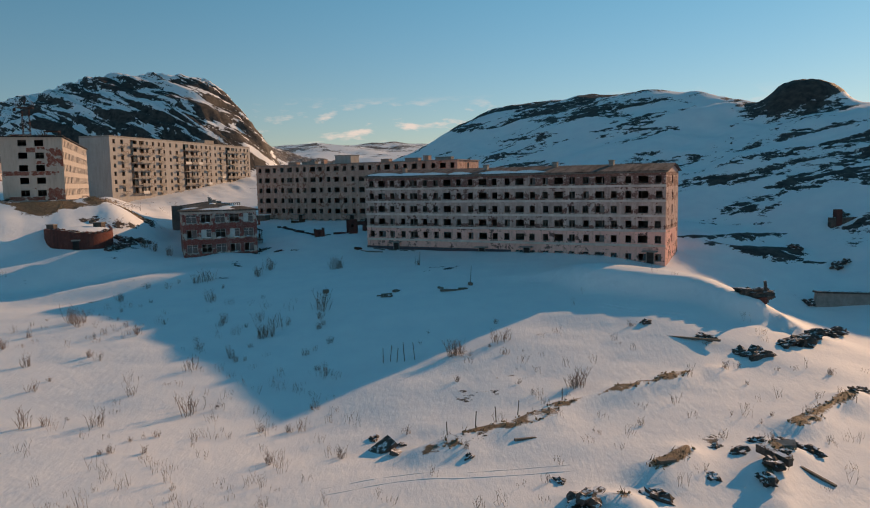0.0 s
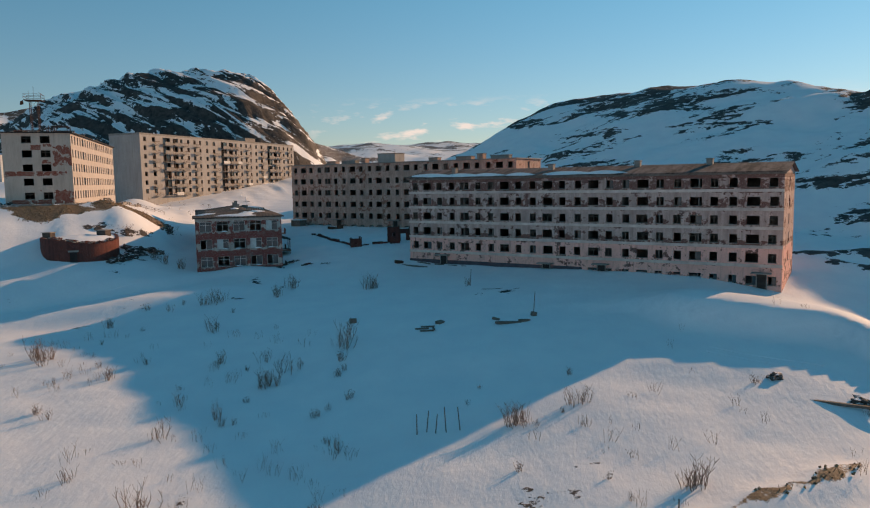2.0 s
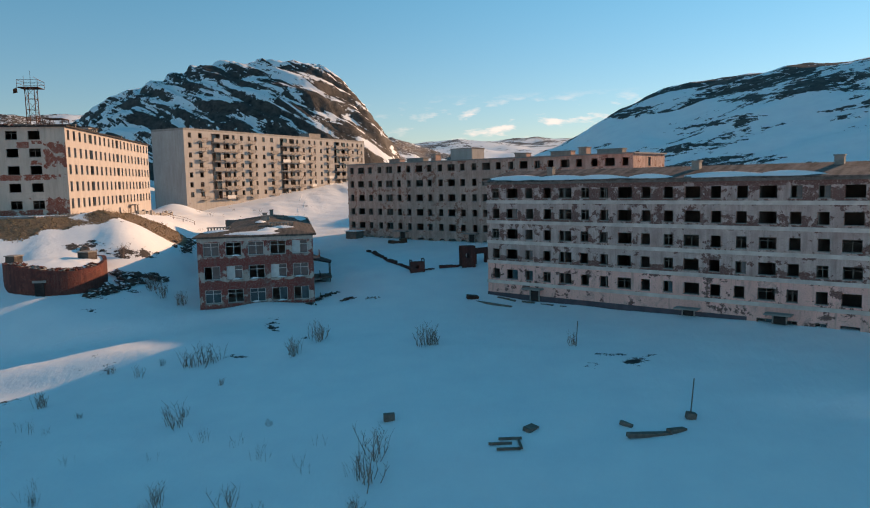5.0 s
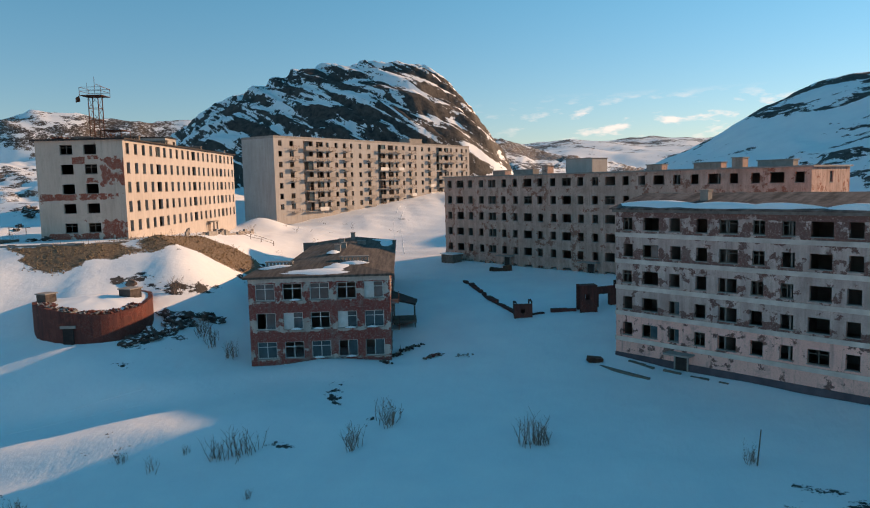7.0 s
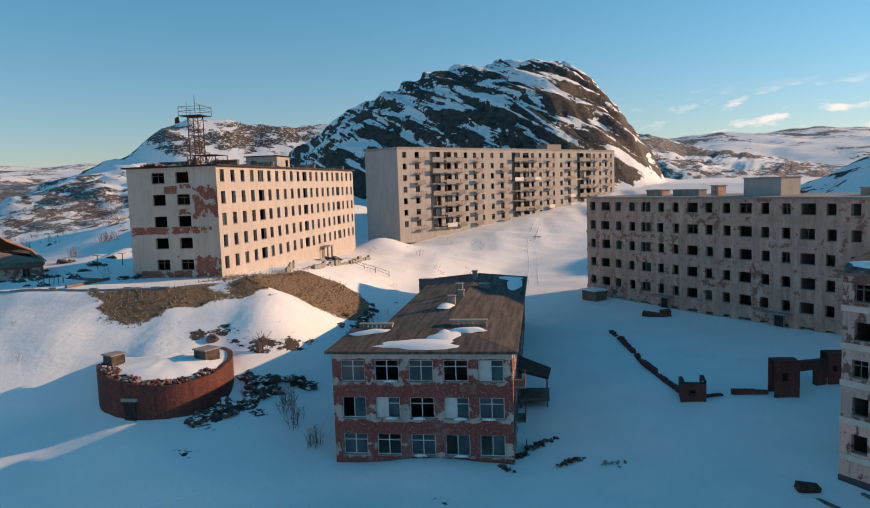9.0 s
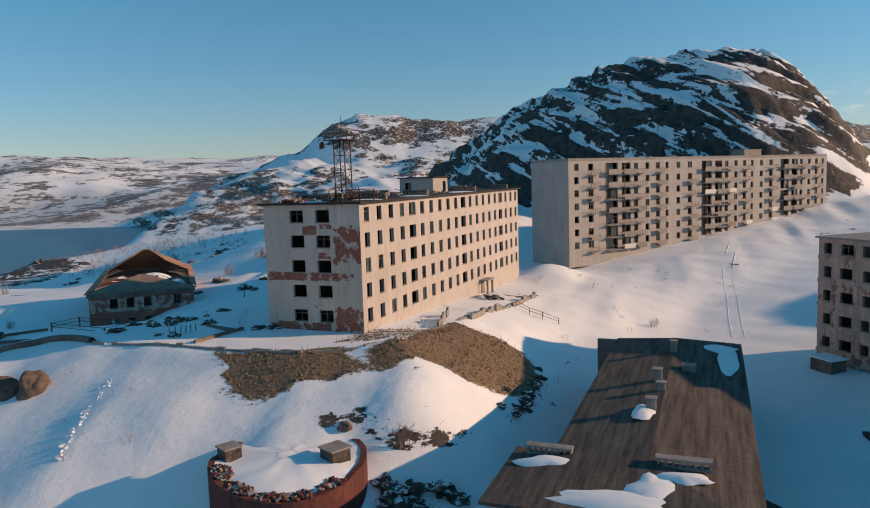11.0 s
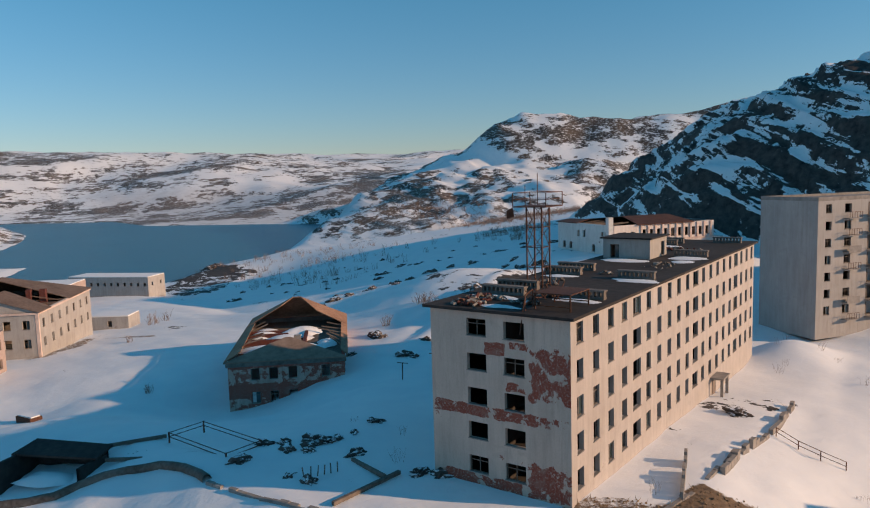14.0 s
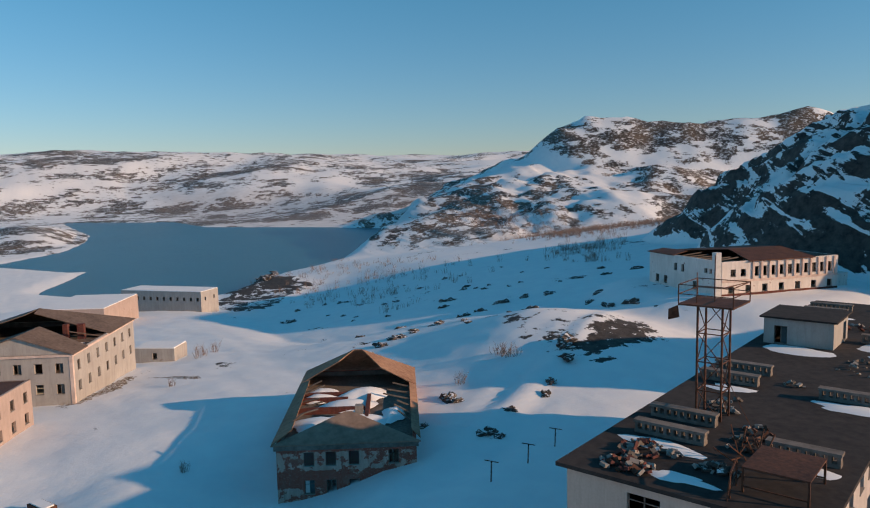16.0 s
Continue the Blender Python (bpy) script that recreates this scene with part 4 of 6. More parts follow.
def grey_block():
    L, W, T = 64.5, 12.5, 15.1
    ang = -26.0
    rows = [T - 1.9 - 2.85 * i for i in range(6)]
    h = long_block("c", pose(-57.2, 204.0, 18.4, 0, 0, ang), L, W, T, rows, M_C, "long grey apartment block with flaking render and empty windows", False)
    flat_roof(h, L, W, T, 0.3, 0.0, M_CONC)
    vent_box(h, 25.0, 4.0, T + 0.2, 5.2, 4.0, 2.2, M_B)
    for u, lx in ((8.0, 3.0), (13.0, 4.5), (19.5, 1.2), (39.5, 2.5), (47.0, 4.0), (52.5, 1.5), (56.0, 4.5)):
        vent_box(h, u, 4.6, T + 0.2, lx, 1.6, 0.8 if lx > 2 else 1.3, M_C if lx < 4.2 else M_CONC)
    for u in (15.6, 32.9, 50.5):
        canopy(h, u, 1.5, 3.4)
    return h


def brick_house():
    """Three-storey brick house with patches of render and a low felt roof; its front part is wider than the rear."""
    L, T, D1, D2, X2 = 14.6, 9.7, 8.0, 43.0, 2.6
    h = thing("brick_house", pose(-54.0, 139.9, 13.8, 0, 0, 25.0), "three-storey red brick house with render patches and a dark felt roof", "building")
    rows = [T - 2.55 - 3.05 * i for i in range(3)]
    wins = [(1.7 + 2.8 * i, z, 2.0, 1.75) for i in range(5) for z in rows]
    add_side(h, 'front', L, D2, -4, T, wins, M_E, frame_mat=M_WHITE, mix=('glazed', 'half', 'board', 'cross', 'board'))
    add_side(h, 'right', L, D2, -4, T, [(3 + 4.0 * i, z, 1.8, 1.7) for i in range(10) for z in rows], M_E, frame_mat=M_WHITE)
    add_side(h, 'back', L, D2, -4, T, [], M_E)
    part("wall", Shape().wall((0, D1), (0, -1), D1, -4, T, 0.38, [], 0, 1), (M_E, M_DARK), h)
    part("wall", Shape().wall((X2, D1), (-1, 0), X2, -4, T, 0.38, [], 0, 1), (M_E, M_DARK), h)
    part("wall", Shape().wall((X2, D2), (0, -1), D2 - D1, -4, T, 0.38, [], 0, 1), (M_E, M_DARK), h)
    for z in rows:
        part("floor_slab", Shape().box(0.4, L - 0.4, 0.4, D1 - 0.4, z - 1.1, z - 0.9), M_DARK, h)
        part("floor_slab", Shape().box(X2 + 0.4, L - 0.4, D1 - 0.39, D2 - 0.4, z - 1.1, z - 0.9), M_DARK, h)
    part("inner_wall", Shape().box(0.4, L - 0.4, 5.4, 5.6, -4, T - 0.1), M_DARK, h)
    # snow lying on some sills
    for i, z in ((1, rows[1]), (2, rows[1]), (3, rows[1]), (4, rows[1]), (1, rows[0]), (2, rows[2]), (3, rows[2])):
        m = pose(1.7 + 2.8 * i + (0.3 if i % 2 else -0.25), -0.12, z + 0.004)
        part("snow_cover", drift(0.55, 0.16, 0.17, 5 * i + 3).mesh("snow_cover", M_SNOW, smooth=True, weld=True), None, h, m=m)
    s = Shape()
    o, r, c = 0.45, 0.9, 8.6
    a, b = (-o, -o, T), (L + o, -o, T)
    e, f = (c, 6.5, T + r), (c, D2 - 2, T + r)
    k = (-o, D1 + o, T)
    q = (X2 - o, D1 + o, T)
    w, v = (X2 - o, D2 + o, T), (L + o, D2 + o, T)
    s.face([a, b, e]).face([b, v, f, e]).face([v, w, f]).face([w, q, e, f]).face([k, a, e]).face([q, k, e])
    s.face([(*p_[:2], T - 0.22) for p_ in (k, q, w, v, b, a)])
    for p0, p1 in ((a, b), (b, v), (w, q), (q, k), (k, a)):
        s.face([(*p0[:2], T - 0.22), (*p1[:2], T - 0.22), p1, p0])
    part("roof", s, M_FELT, h)
    return h


def tank():
    r, t = 6.2, 4.4
    h = thing("brick_tank", pose(-75.0, 139.5, 16.2), "round red brick tank house with a snowy broken top", "tank house")
    s = Shape()
    n = 48
    P = lambda a, q, z: (q * math.cos(a), q * math.sin(a), z)
    rim = lambda a: t - 1.1 * max(0.0, math.cos(a + 0.5)) ** 2 + 0.25 * noise.noise((math.cos(a) * 3, math.sin(a) * 3, 0))
    for i in range(n):
        a0, a1 = 2 * math.pi * i / n, 2 * math.pi * (i + 1) / n
        z0, z1 = rim(a0), rim(a1)
        s.face([P(a0, r, -4), P(a1, r, -4), P(a1, r, z1), P(a0, r, z0)])
        s.face([P(a0, r, z0), P(a1, r, z1), P(a1, r - 0.5, z1), P(a0, r - 0.5, z0)])
        s.face([P(a1, r - 0.5, t - 2), P(a0, r - 0.5, t - 2), P(a0, r - 0.5, z0), P(a1, r - 0.5, z1)])
    part("wall", s.mesh("wall", M_BRICK, weld=True), None, h)
    c = Shape()
    rings = [[P(2 * math.pi * i / n, q, (rim(2 * math.pi * i / n) - 0.12 if q > 5 else t - 0.25) + 0.5 * (1 - q / 5.8) + 0.2 * noise.noise((q, i * 0.4, 3))) for i in range(n)] for q in (5.75, 4.3, 2.6, 0.9)]
    for ra, rb in zip(rings, rings[1:]):
        for i in range(n):
            c.face([ra[i], ra[(i + 1) % n], rb[(i + 1) % n], rb[i]])
    c.face(rings[-1])
    part("snow_cover", c.mesh("snow_cover", M_SNOW, weld=True, smooth=True), None, h)
    a = radians(-67.5)
    m = Matrix.Translation((r * math.cos(a), r * math.sin(a), 0)) @ pose(0, 0, 0, 0, 0, 22.5)
    part("doorway", Shape().box(-0.55, 0.55, -0.12, 0.3, 0.2, 2.1), M_BITUMEN, h, m=m)
    part("lintel", Shape().box(-0.8, 0.8, -0.16, 0.3, 2.11, 2.4), M_CONC, h, m=m)
    for x, y, k in ((-3.6, -3.2, 0.7), (3.0, 2.4, 0.85)):
        v = part("vent_shaft", Shape().box(x - k, x + k, y - k, y + k, t - 0.4, t + 0.8), M_ROCK, h)
        part("cap", Shape().box(x - k - 0.12, x + k + 0.12, y - k - 0.12, y + k + 0.12, t + 0.8, t + 0.92), M_CONC, v)


def ruined_house():
    """Two-storey house whose hipped roof has fallen in along the middle."""
    L, W, T = 15.9, 30.7, 6.9
    h = thing("ruined_house", pose(-146.2, 147.9, 18.9, 0, 0, 66), "two-storey ruined house with a collapsed hipped roof and snow inside", "building")
    rows = [4.2, 0.9]
    add_side(h, 'front', L, W, -4, T, [(L * a, z, 1.15, 1.6) for a in (0.23, 0.385, 0.55, 0.835) for z in rows], M_F, mix=('bare', 'bare', 'cross', 'board'))
    add_side(h, 'right', L, W, -4, T, [(2.5 + 3.6 * i, z, 1.1, 1.6) for i in range(7) for z in rows], M_F)
    add_side(h, 'left', L, W, -4, T, [(2.5 + 3.6 * i, z, 1.1, 1.6) for i in range(7) for z in rows], M_F)
    add_side(h, 'back', L, W, -4, T, [], M_F)
    o, c = 0.5, L / 2
    part("roof", Shape().panel([(-o, -o, T), (L + o, -o, T), (c + 0.4, 4.4, T + 2.1), (c - 0.4, 4.4, T + 2.1)]), M_SLATE, h, "grey felted front hip")
    part("cornice", Shape().box(-0.25, L + 0.25, -0.25, -0.003, T - 0.75, T - 0.2), M_VENT, h)
    # hip at the rear, seen from its boarded inside, with the ends of both long slopes
    part("roof", Shape().panel([(L + o, W + o, T), (-o, W + o, T), (c - 0.6, W - 5.0, T + 4.5), (c + 0.6, W - 5.0, T + 4.5)]), M_BOARD, h, "brown boarded rear hip, open inside")
    part("roof", Shape().panel([(-o, W + o, T), (-o, W - 6.5, T), (c - 2.6, W - 7.2, T + 3.4), (c - 0.6, W - 5.0, T + 4.5)]), M_BOARD, h)
    part("roof", Shape().panel([(L + o, W - 9.0, T), (L + o, W + o, T), (c + 0.6, W - 5.0, T + 4.5), (c + 3.4, W - 8.4, T + 2.6)]), M_BOARD, h)
    part("eave", Shape().panel([(-o, W - 6.6, T + 0.01), (-o, -o + 0.2, T + 0.01), (1.5, 2.2, T + 0.85), (1.0, W - 7.0, T + 0.7)]), M_BOARD, h)
    part("eave", Shape().panel([(L + o, 0.6, T + 0.01), (L + o, W - 9.1, T + 0.01), (L - 0.5, W - 9.2, T + 0.5), (L - 0.5, 2.2, T + 0.5)]), M_BOARD, h)
    for i in range(6):
        y = 5.5 + 2.9 * i
        part("rafter", Shape().beam((0.3, y, T + 0.2), (2.2 + rnd.random() * 2.5, y + rnd.uniform(-0.6, 0.6), T + 0.9 + rnd.random() * 0.8), 0.17), M_WOOD, h)
        part("rafter", Shape().beam((L - 0.3, y, T + 0.2), (L - 1.6 - rnd.random() * 2.5, y + rnd.uniform(-0.6, 0.6), T + 0.8 + rnd.random() * 0.8), 0.17), M_WOOD, h)
    part("attic_floor", Shape().box(0.4, L - 0.4, 0.4, W - 0.4, T - 0.9, T - 0.7), M_WOOD, h)
    for y, x0, x1 in ((12.0, 0.5, 9.5), (16.2, 0.5, 7.0), (18.6, 0.5, 8.5)):
        part("inner_wall", Shape().box(x0, x1, y, y + 0.4, T - 0.7, T + 0.15), M_BRICK, h)
    part("inner_wall", Shape().box(9.6, 10.1, 8.0, 19.0, T - 0.7, T + 0.2), M_BRICK, h)
    for x, y, rx, ry, hh in ((4.6, 7.2, 4.6, 2.6, 0.9), (8.6, 8.2, 4.4, 2.4, 0.8), (6.8, 14.3, 4.6, 2.4, 0.9), (9.0, 19.0, 3.2, 2.8, 1.1), (3.0, 17.4, 2.6, 1.5, 0.9), (13.2, 10.5, 1.6, 3.4, 0.6), (3.2, 21.0, 2.2, 1.8, 0.6)):
        part("snow_cover", drift(rx, ry, hh, int(x * 10)).mesh("snow_cover", M_SNOW, smooth=True, weld=True), None, h, m=pose(x, y, T - 0.55))
    part("chimney", Shape().box(8.4, 9.4, 9.0, 10.0, T - 0.7, T + 1.2), M_CONC, h)


def drift(rx, ry, hgt, seed, n=18):
    """A low uneven heap, such as a patch of snow."""
    s = Shape()
    rings = []
    for k, q in enumerate((1.0, 0.8, 0.5, 0.2)):
        ring = []
        for i in range(n):
            a = 2 * math.pi * i / n
            e = 1 + 0.55 * noise.noise((math.cos(a) * 1.3 + seed, math.sin(a) * 1.3, seed * 0.37))
            ring.append((rx * q * e * math.cos(a), ry * q * e * math.sin(a), hgt * (1 - q * q) + (0.015 if k else 0.0)))
        rings.append(ring)
    for ra, rb in zip(rings, rings[1:]):
        for i in range(n):
            s.face([ra[i], ra[(i + 1) % n], rb[(i + 1) % n], rb[i]])
    s.face(rings[-1])
    return s


def yellow_house():
    """Two-storey yellow house with a pediment, its roof partly fallen in."""
    L, W, T = 28.0, 31.0, 8.2
    h = thing("ruined_house", pose(-212.4, 101.5, 18.9, 0, 0, 68), "two-storey yellow ruined house with a pediment and rusty broken roof", "building")
    rows = [4.9, 1.3]
    add_side(h, 'front', L, W, -4, T, [(2.0 + 3.4 * i, z, 1.3, 1.7) for i in range(8) for z in rows], M_I, mix=('bare', 'cross', 'half'))
    add_side(h, 'right', L, W, -4, T, [(2.6 + 4.3 * i, z, 1.2, 1.7) for i in range(7) for z in rows], M_I, mix=('bare', 'bare', 'cross'))
    add_side(h, 'left', L, W, -4, T, [], M_I)
    add_side(h, 'back', L, W, -4, T, [], M_I)
    part("cornice", Shape().box(-0.2, L + 0.2, -0.22, -0.003, T - 0.5, T - 0.1), M_BAND, h)
    part("cornice", Shape().box(L + 0.003, L + 0.22, 0, W + 0.2, T - 0.5, T - 0.1), M_BAND, h)
    part("attic_floor", Shape().box(0.4, L - 0.4, 0.4, W - 0.4, T - 1.2, T - 1.0), M_WOOD, h)
    part("pediment", Shape().panel([(10, 0.0, T), (L, 0.0, T), (L, 0.35, T), (10, 0.35, T)], 0.3), M_I, h)
    g = Shape()
    g.face([(10, 0, T), (L, 0, T), (19, 0, T + 3.0)]).face([(10, 0.35, T), (19, 0.35, T + 3.0), (L, 0.35, T)])
    g.face([(L, 0, T), (L, 0.35, T), (19, 0.35, T + 3), (19, 0, T + 3)]).face([(10, 0.35, T), (10, 0, T), (19, 0, T + 3), (19, 0.35, T + 3)])
    part("gable", g, M_I, h)
    part("roof", Shape().panel([(9.6, -0.4, T), (19, -0.4, T + 3.2), (19, 9, T + 3.2), (9.6, 12, T)][::-1]), M_OLD_BOARD, h)
    part("roof", Shape().panel([(L + 0.4, -0.4, T), (L + 0.4, 6, T), (19, 9, T + 3.2), (19, -0.4, T + 3.2)]), M_OLD_BOARD, h)
    part("roof", Shape().panel([(L + 0.4, 16.5, T), (L + 0.4, W + 0.4, T), (14, 20.5, T + 4.6), (15, 16.0, T + 4.4)]), M_OLD_BOARD, h)
    part("roof", Shape().panel([(L + 0.4, W + 0.4, T), (-0.4, W + 0.4, T), (14, 20.5, T + 4.6)]), M_OLD_BOARD, h)
    part("roof", Shape().panel([(-0.4, W + 0.4, T), (-0.4, 10, T), (14, 14.5, T + 4.4), (14, 20.5, T + 4.6)]), M_OLD_BOARD, h)
    part("quoin", Shape().box(L - 0.5, L + 0.06, -0.06, 0.5, -3, T - 0.5), M_BAND, h)
    for x, w_ in ((23.4, 1.2), (20.8, 0.9)):
        part("chimney", Shape().box(x, x + w_, 14.0, 15.0, T - 1.0, T + 2.4), M_BRICK, h)
    for i in range(6):
        y = 7.5 + 1.6 * i
        part("rafter", Shape().beam((L - 0.3, y, T), (L - 5 - rnd.random() * 4, y + rnd.uniform(-1, 1), T - 0.5 + rnd.random() * 1.8), 0.18), M_OLD_BOARD, h)
    for x, y, rx, ry in ((23, 11, 3.0, 2.0), (19, 13.5, 2.4, 1.6)):
        part("snow_cover", drift(rx, ry, 0.5, int(x)).mesh("snow_cover", M_SNOW, smooth=True, weld=True), None, h, m=pose(x, y, T - 1.02))


def low_house(m, L, W, T, mat, label, cols, rows, snow=True, right_cols=0, size=(1.0, 1.4), roof_mat=None, rough_top=False):
    h = thing("ruined_house", m, label, "building")
    add_side(h, 'front', L, W, -4, T, [(L * (i + 0.5) / cols, z, *size) for i in range(cols) for z in rows], mat, mix=('bare', 'bare', 'cross'))
    add_side(h, 'right', L, W, -4, T, [(W * (i + 0.5) / right_cols, z, *size) for i in range(right_cols) for z in rows], mat, mix=('bare', 'bare', 'cross'))
    add_side(h, 'left', L, W, -4, T, [], mat)
    add_side(h, 'back', L, W, -4, T, [], mat)
    part("roof", Shape().box(0.1, L - 0.1, 0.1, W - 0.1, T - 0.35, T + (0.25 if snow else -0.1)), M_SNOW if snow else (roof_mat or M_BITUMEN), h, "snow-covered flat roof" if snow else "")
    return h


def white_hall():
    """White and red two-storey hall on the slope below the dome of rock."""
    L, W, T = 28.2, 24.3, 6.6
    h = thing("hall", pose(-165.8, 240.6, 31.4, 0, 0, 80), "white and red two-storey hall with a rusty broken roof", "building")
    add_side(h, 'front', L, W, -5, T, [(8.2 + 2.0 * i, 3.5, 1.0, 1.9) for i in range(10)] + [(2.6, 3.6, 1.2, 1.4), (5.0, 3.6, 1.2, 1.4)] + [(2.2 + 4.0 * i, 0.3, 1.3, 1.5) for i in range(7)], M_G, mix=('bare', 'bare', 'bare', 'cross'))
    add_side(h, 'left', L, W, -5, T, [(3.0, 0.2, 1.2, 1.6), (6.0, 0.2, 1.2, 1.6), (9.5, 3.4, 1.0, 1.5), (12.0, 3.4, 1.0, 1.5), (16.0, 0.2, 1.2, 1.6), (19.5, 4.0, 0.9, 0.9), (21.0, 4.0, 0.9, 0.9)], M_G, mix=('bare', 'bare', 'cross'))
    for s in ('right', 'back'):
        add_side(h, s, L, W, -5, T, [], M_G)
    part("string_course", Shape().box(-0.06, L + 0.06, -0.14, -0.003, 2.5, 2.95), M_BAND, h)
    part("brick_band", Shape().box(-0.02, L + 0.02, -0.07, -0.004, -0.2, 0.25), M_BRICK, h)
    for i in range(11):
        u = 7.2 + 2.0 * i
        part("pilaster", Shape().box(u - 0.2, u + 0.2, -0.25, -0.003, 2.96, T - 0.1), M_BAND, h)
    part("attic_floor", Shape().box(0.4, L - 0.4, 0.4, W - 0.4, T - 1.2, T - 1.0), M_WOOD, h)
    part("roof", Shape().panel([(6.0, -0.5, T), (L - 6, -0.5, T), (L - 7, 8, T + 1.5), (8.0, 8, T + 1.5)]), M_RUST, h)
    part("roof", Shape().panel([(L, W + 0.5, T), (4.0, W + 0.5, T), (8.0, 8.2, T + 1.5), (L - 7, 8.2, T + 1.5)]), M_RUST, h)
    part("roof", Shape().panel([(-0.4, W + 0.4, T), (-0.4, 15.0, T), (3.5, 15.5, T + 0.7), (3.8, W + 0.4, T + 0.5)]), M_RUST, h)
    for i in range(6):
        part("rafter", Shape().beam((0.4, 2.0 + 2.2 * i, T), (4.5 + rnd.random() * 1.5, 2.2 + 2.2 * i, T + 0.5 * rnd.random()), 0.2), M_WOOD, h)
    part("annex", Shape().box(L + 0.003, L + 4.2, 1.5, 9, -4, 2.6), M_G, h)
    part("chimney", Shape().box(-2.2, -1.0, -1.0, 0.2, -4, T + 2.0), M_WHITE, h, "white square chimney")


cream_block()
panel_block()
pink_block()
grey_block()
brick_house()
tank()
ruined_house()
yellow_house()
white_hall()
low_house(pose(-352 - 36 * math.cos(radians(48)), 171 - 36 * math.sin(radians(48)), 5.6, 0, 0, 48), 36.0, 12.0, 8.0, M_I, "long yellow building with a snowy roof by the lake", 12, [4.4], True, 2)
low_house(pose(-330, 116, 9.5, 0, 0, 66), 22.0, 30.0, 6.0, M_J, "low pinkish building with a snow-covered roof", 6, [2.4])
low_house(pose(-238.5, 139.5, 15.2, 0, 0, 60), 9.0, 7.0, 3.6, M_I, "small yellow outbuilding with a snowy roof", 1, [1.2], True)
low_house(pose(-176 - 20 * math.cos(radians(68)), 116 - 20 * math.sin(radians(68)), 18.9, 0, 0, 68), 20.0, 15.5, 7.4, M_J, "pink two-storey house with a rusty roof", 5, [4.4, 1.2], False, 4, (1.2, 1.6), M_RUST)

# ---- things on the roofs ----
ROOF_A = pose(-87.0, 156.9, 26.0 + 13.8 + 0.22, 0, 0, 113.4)


def vent_row(at, u, v0, v1):
    """A precast concrete row of roof vents: base beam, posts, cap."""
    h = thing("roof_vent", at @ pose(u, v0, 0), "weathered concrete roof vent with a row of slots", "roof vent", "roof vents")
    n = v1 - v0
    part("base_beam", Shape().box(-0.3, 0.3, 0, n, 0, 0.22), M_VENT, h)
    k = int(n / 0.42)
    for i in range(k + 1):
        y = 0.1 + (n - 0.2) * i / k
        part("post", Shape().box(-0.26, 0.26, y - 0.09, y + 0.09, 0.22, 0.62), M_VENT, h)
    part("cap", Shape().box(-0.36, 0.36, -0.06, n + 0.06, 0.62, 0.78), M_VENT, h)


def snow_patch(m, rx, ry, hgt=0.12, seed=1, label="patch of old snow lying on the dark roof"):
    tagged(part("snow_patch", drift(rx, ry, hgt, seed).mesh("snow_patch", M_SNOW, smooth=True, weld=True), None, None, label, m), "", "snow", "snow patches")


for u, v0, v1 in ((6.6, 7.1, 11.2), (9.9, 7.6, 11.6), (7.6, 0.5, 4.1), (20.0, 8.0, 12.0), (23.3, 8.0, 12.0), (19.6, 0.5, 4.0), (39.0, 0.8, 4.6), (51.0, 7.9, 11.9), (54.0, 7.9, 11.9), (56.5, 1.0, 4.6)):
    vent_row(ROOF_A, u, v0, v1)
for i, (u, v, a, b) in enumerate(((5.0, 9.0, 0.9, 2.2), (6.3, 2.3, 0.8, 2.0), (18.4, 9.5, 0.8, 1.8), (18.2, 2.0, 1.0, 2.2), (32.6, 8.5, 1.5, 2.8), (37.0, 2.6, 1.6, 2.2), (33.5, 2.2, 1.2, 1.4), (49.3, 9.6, 1.3, 2.2), (1.4, 6.6, 0.6, 1.6))):
    snow_patch(ROOF_A @ pose(u, v, 0.005), a, b, 0.1, i + 3)


def penthouse():
    h = thing("roof_hut", ROOF_A @ pose(34.4, 6.0, 0), "small rendered stair hut with a dark doorway on the roof", "hut")
    add_side(h, 'front', 6.0, 5.6, 0, 2.3, [(4.6, 0.05, 1.2, 1.7)], M_B, 0.25)
    add_side(h, 'left', 6.0, 5.6, 0, 2.3, [(1.4, 0.05, 1.1, 1.6)], M_B, 0.25)
    add_side(h, 'right', 6.0, 5.6, 0, 2.3, [], M_B, 0.25)
    add_side(h, 'back', 6.0, 5.6, 0, 2.3, [], M_B, 0.25)
    part("roof", Shape().box(-0.3, 6.3, -0.3, 5.9, 2.3, 2.46), M_BITUMEN, h)


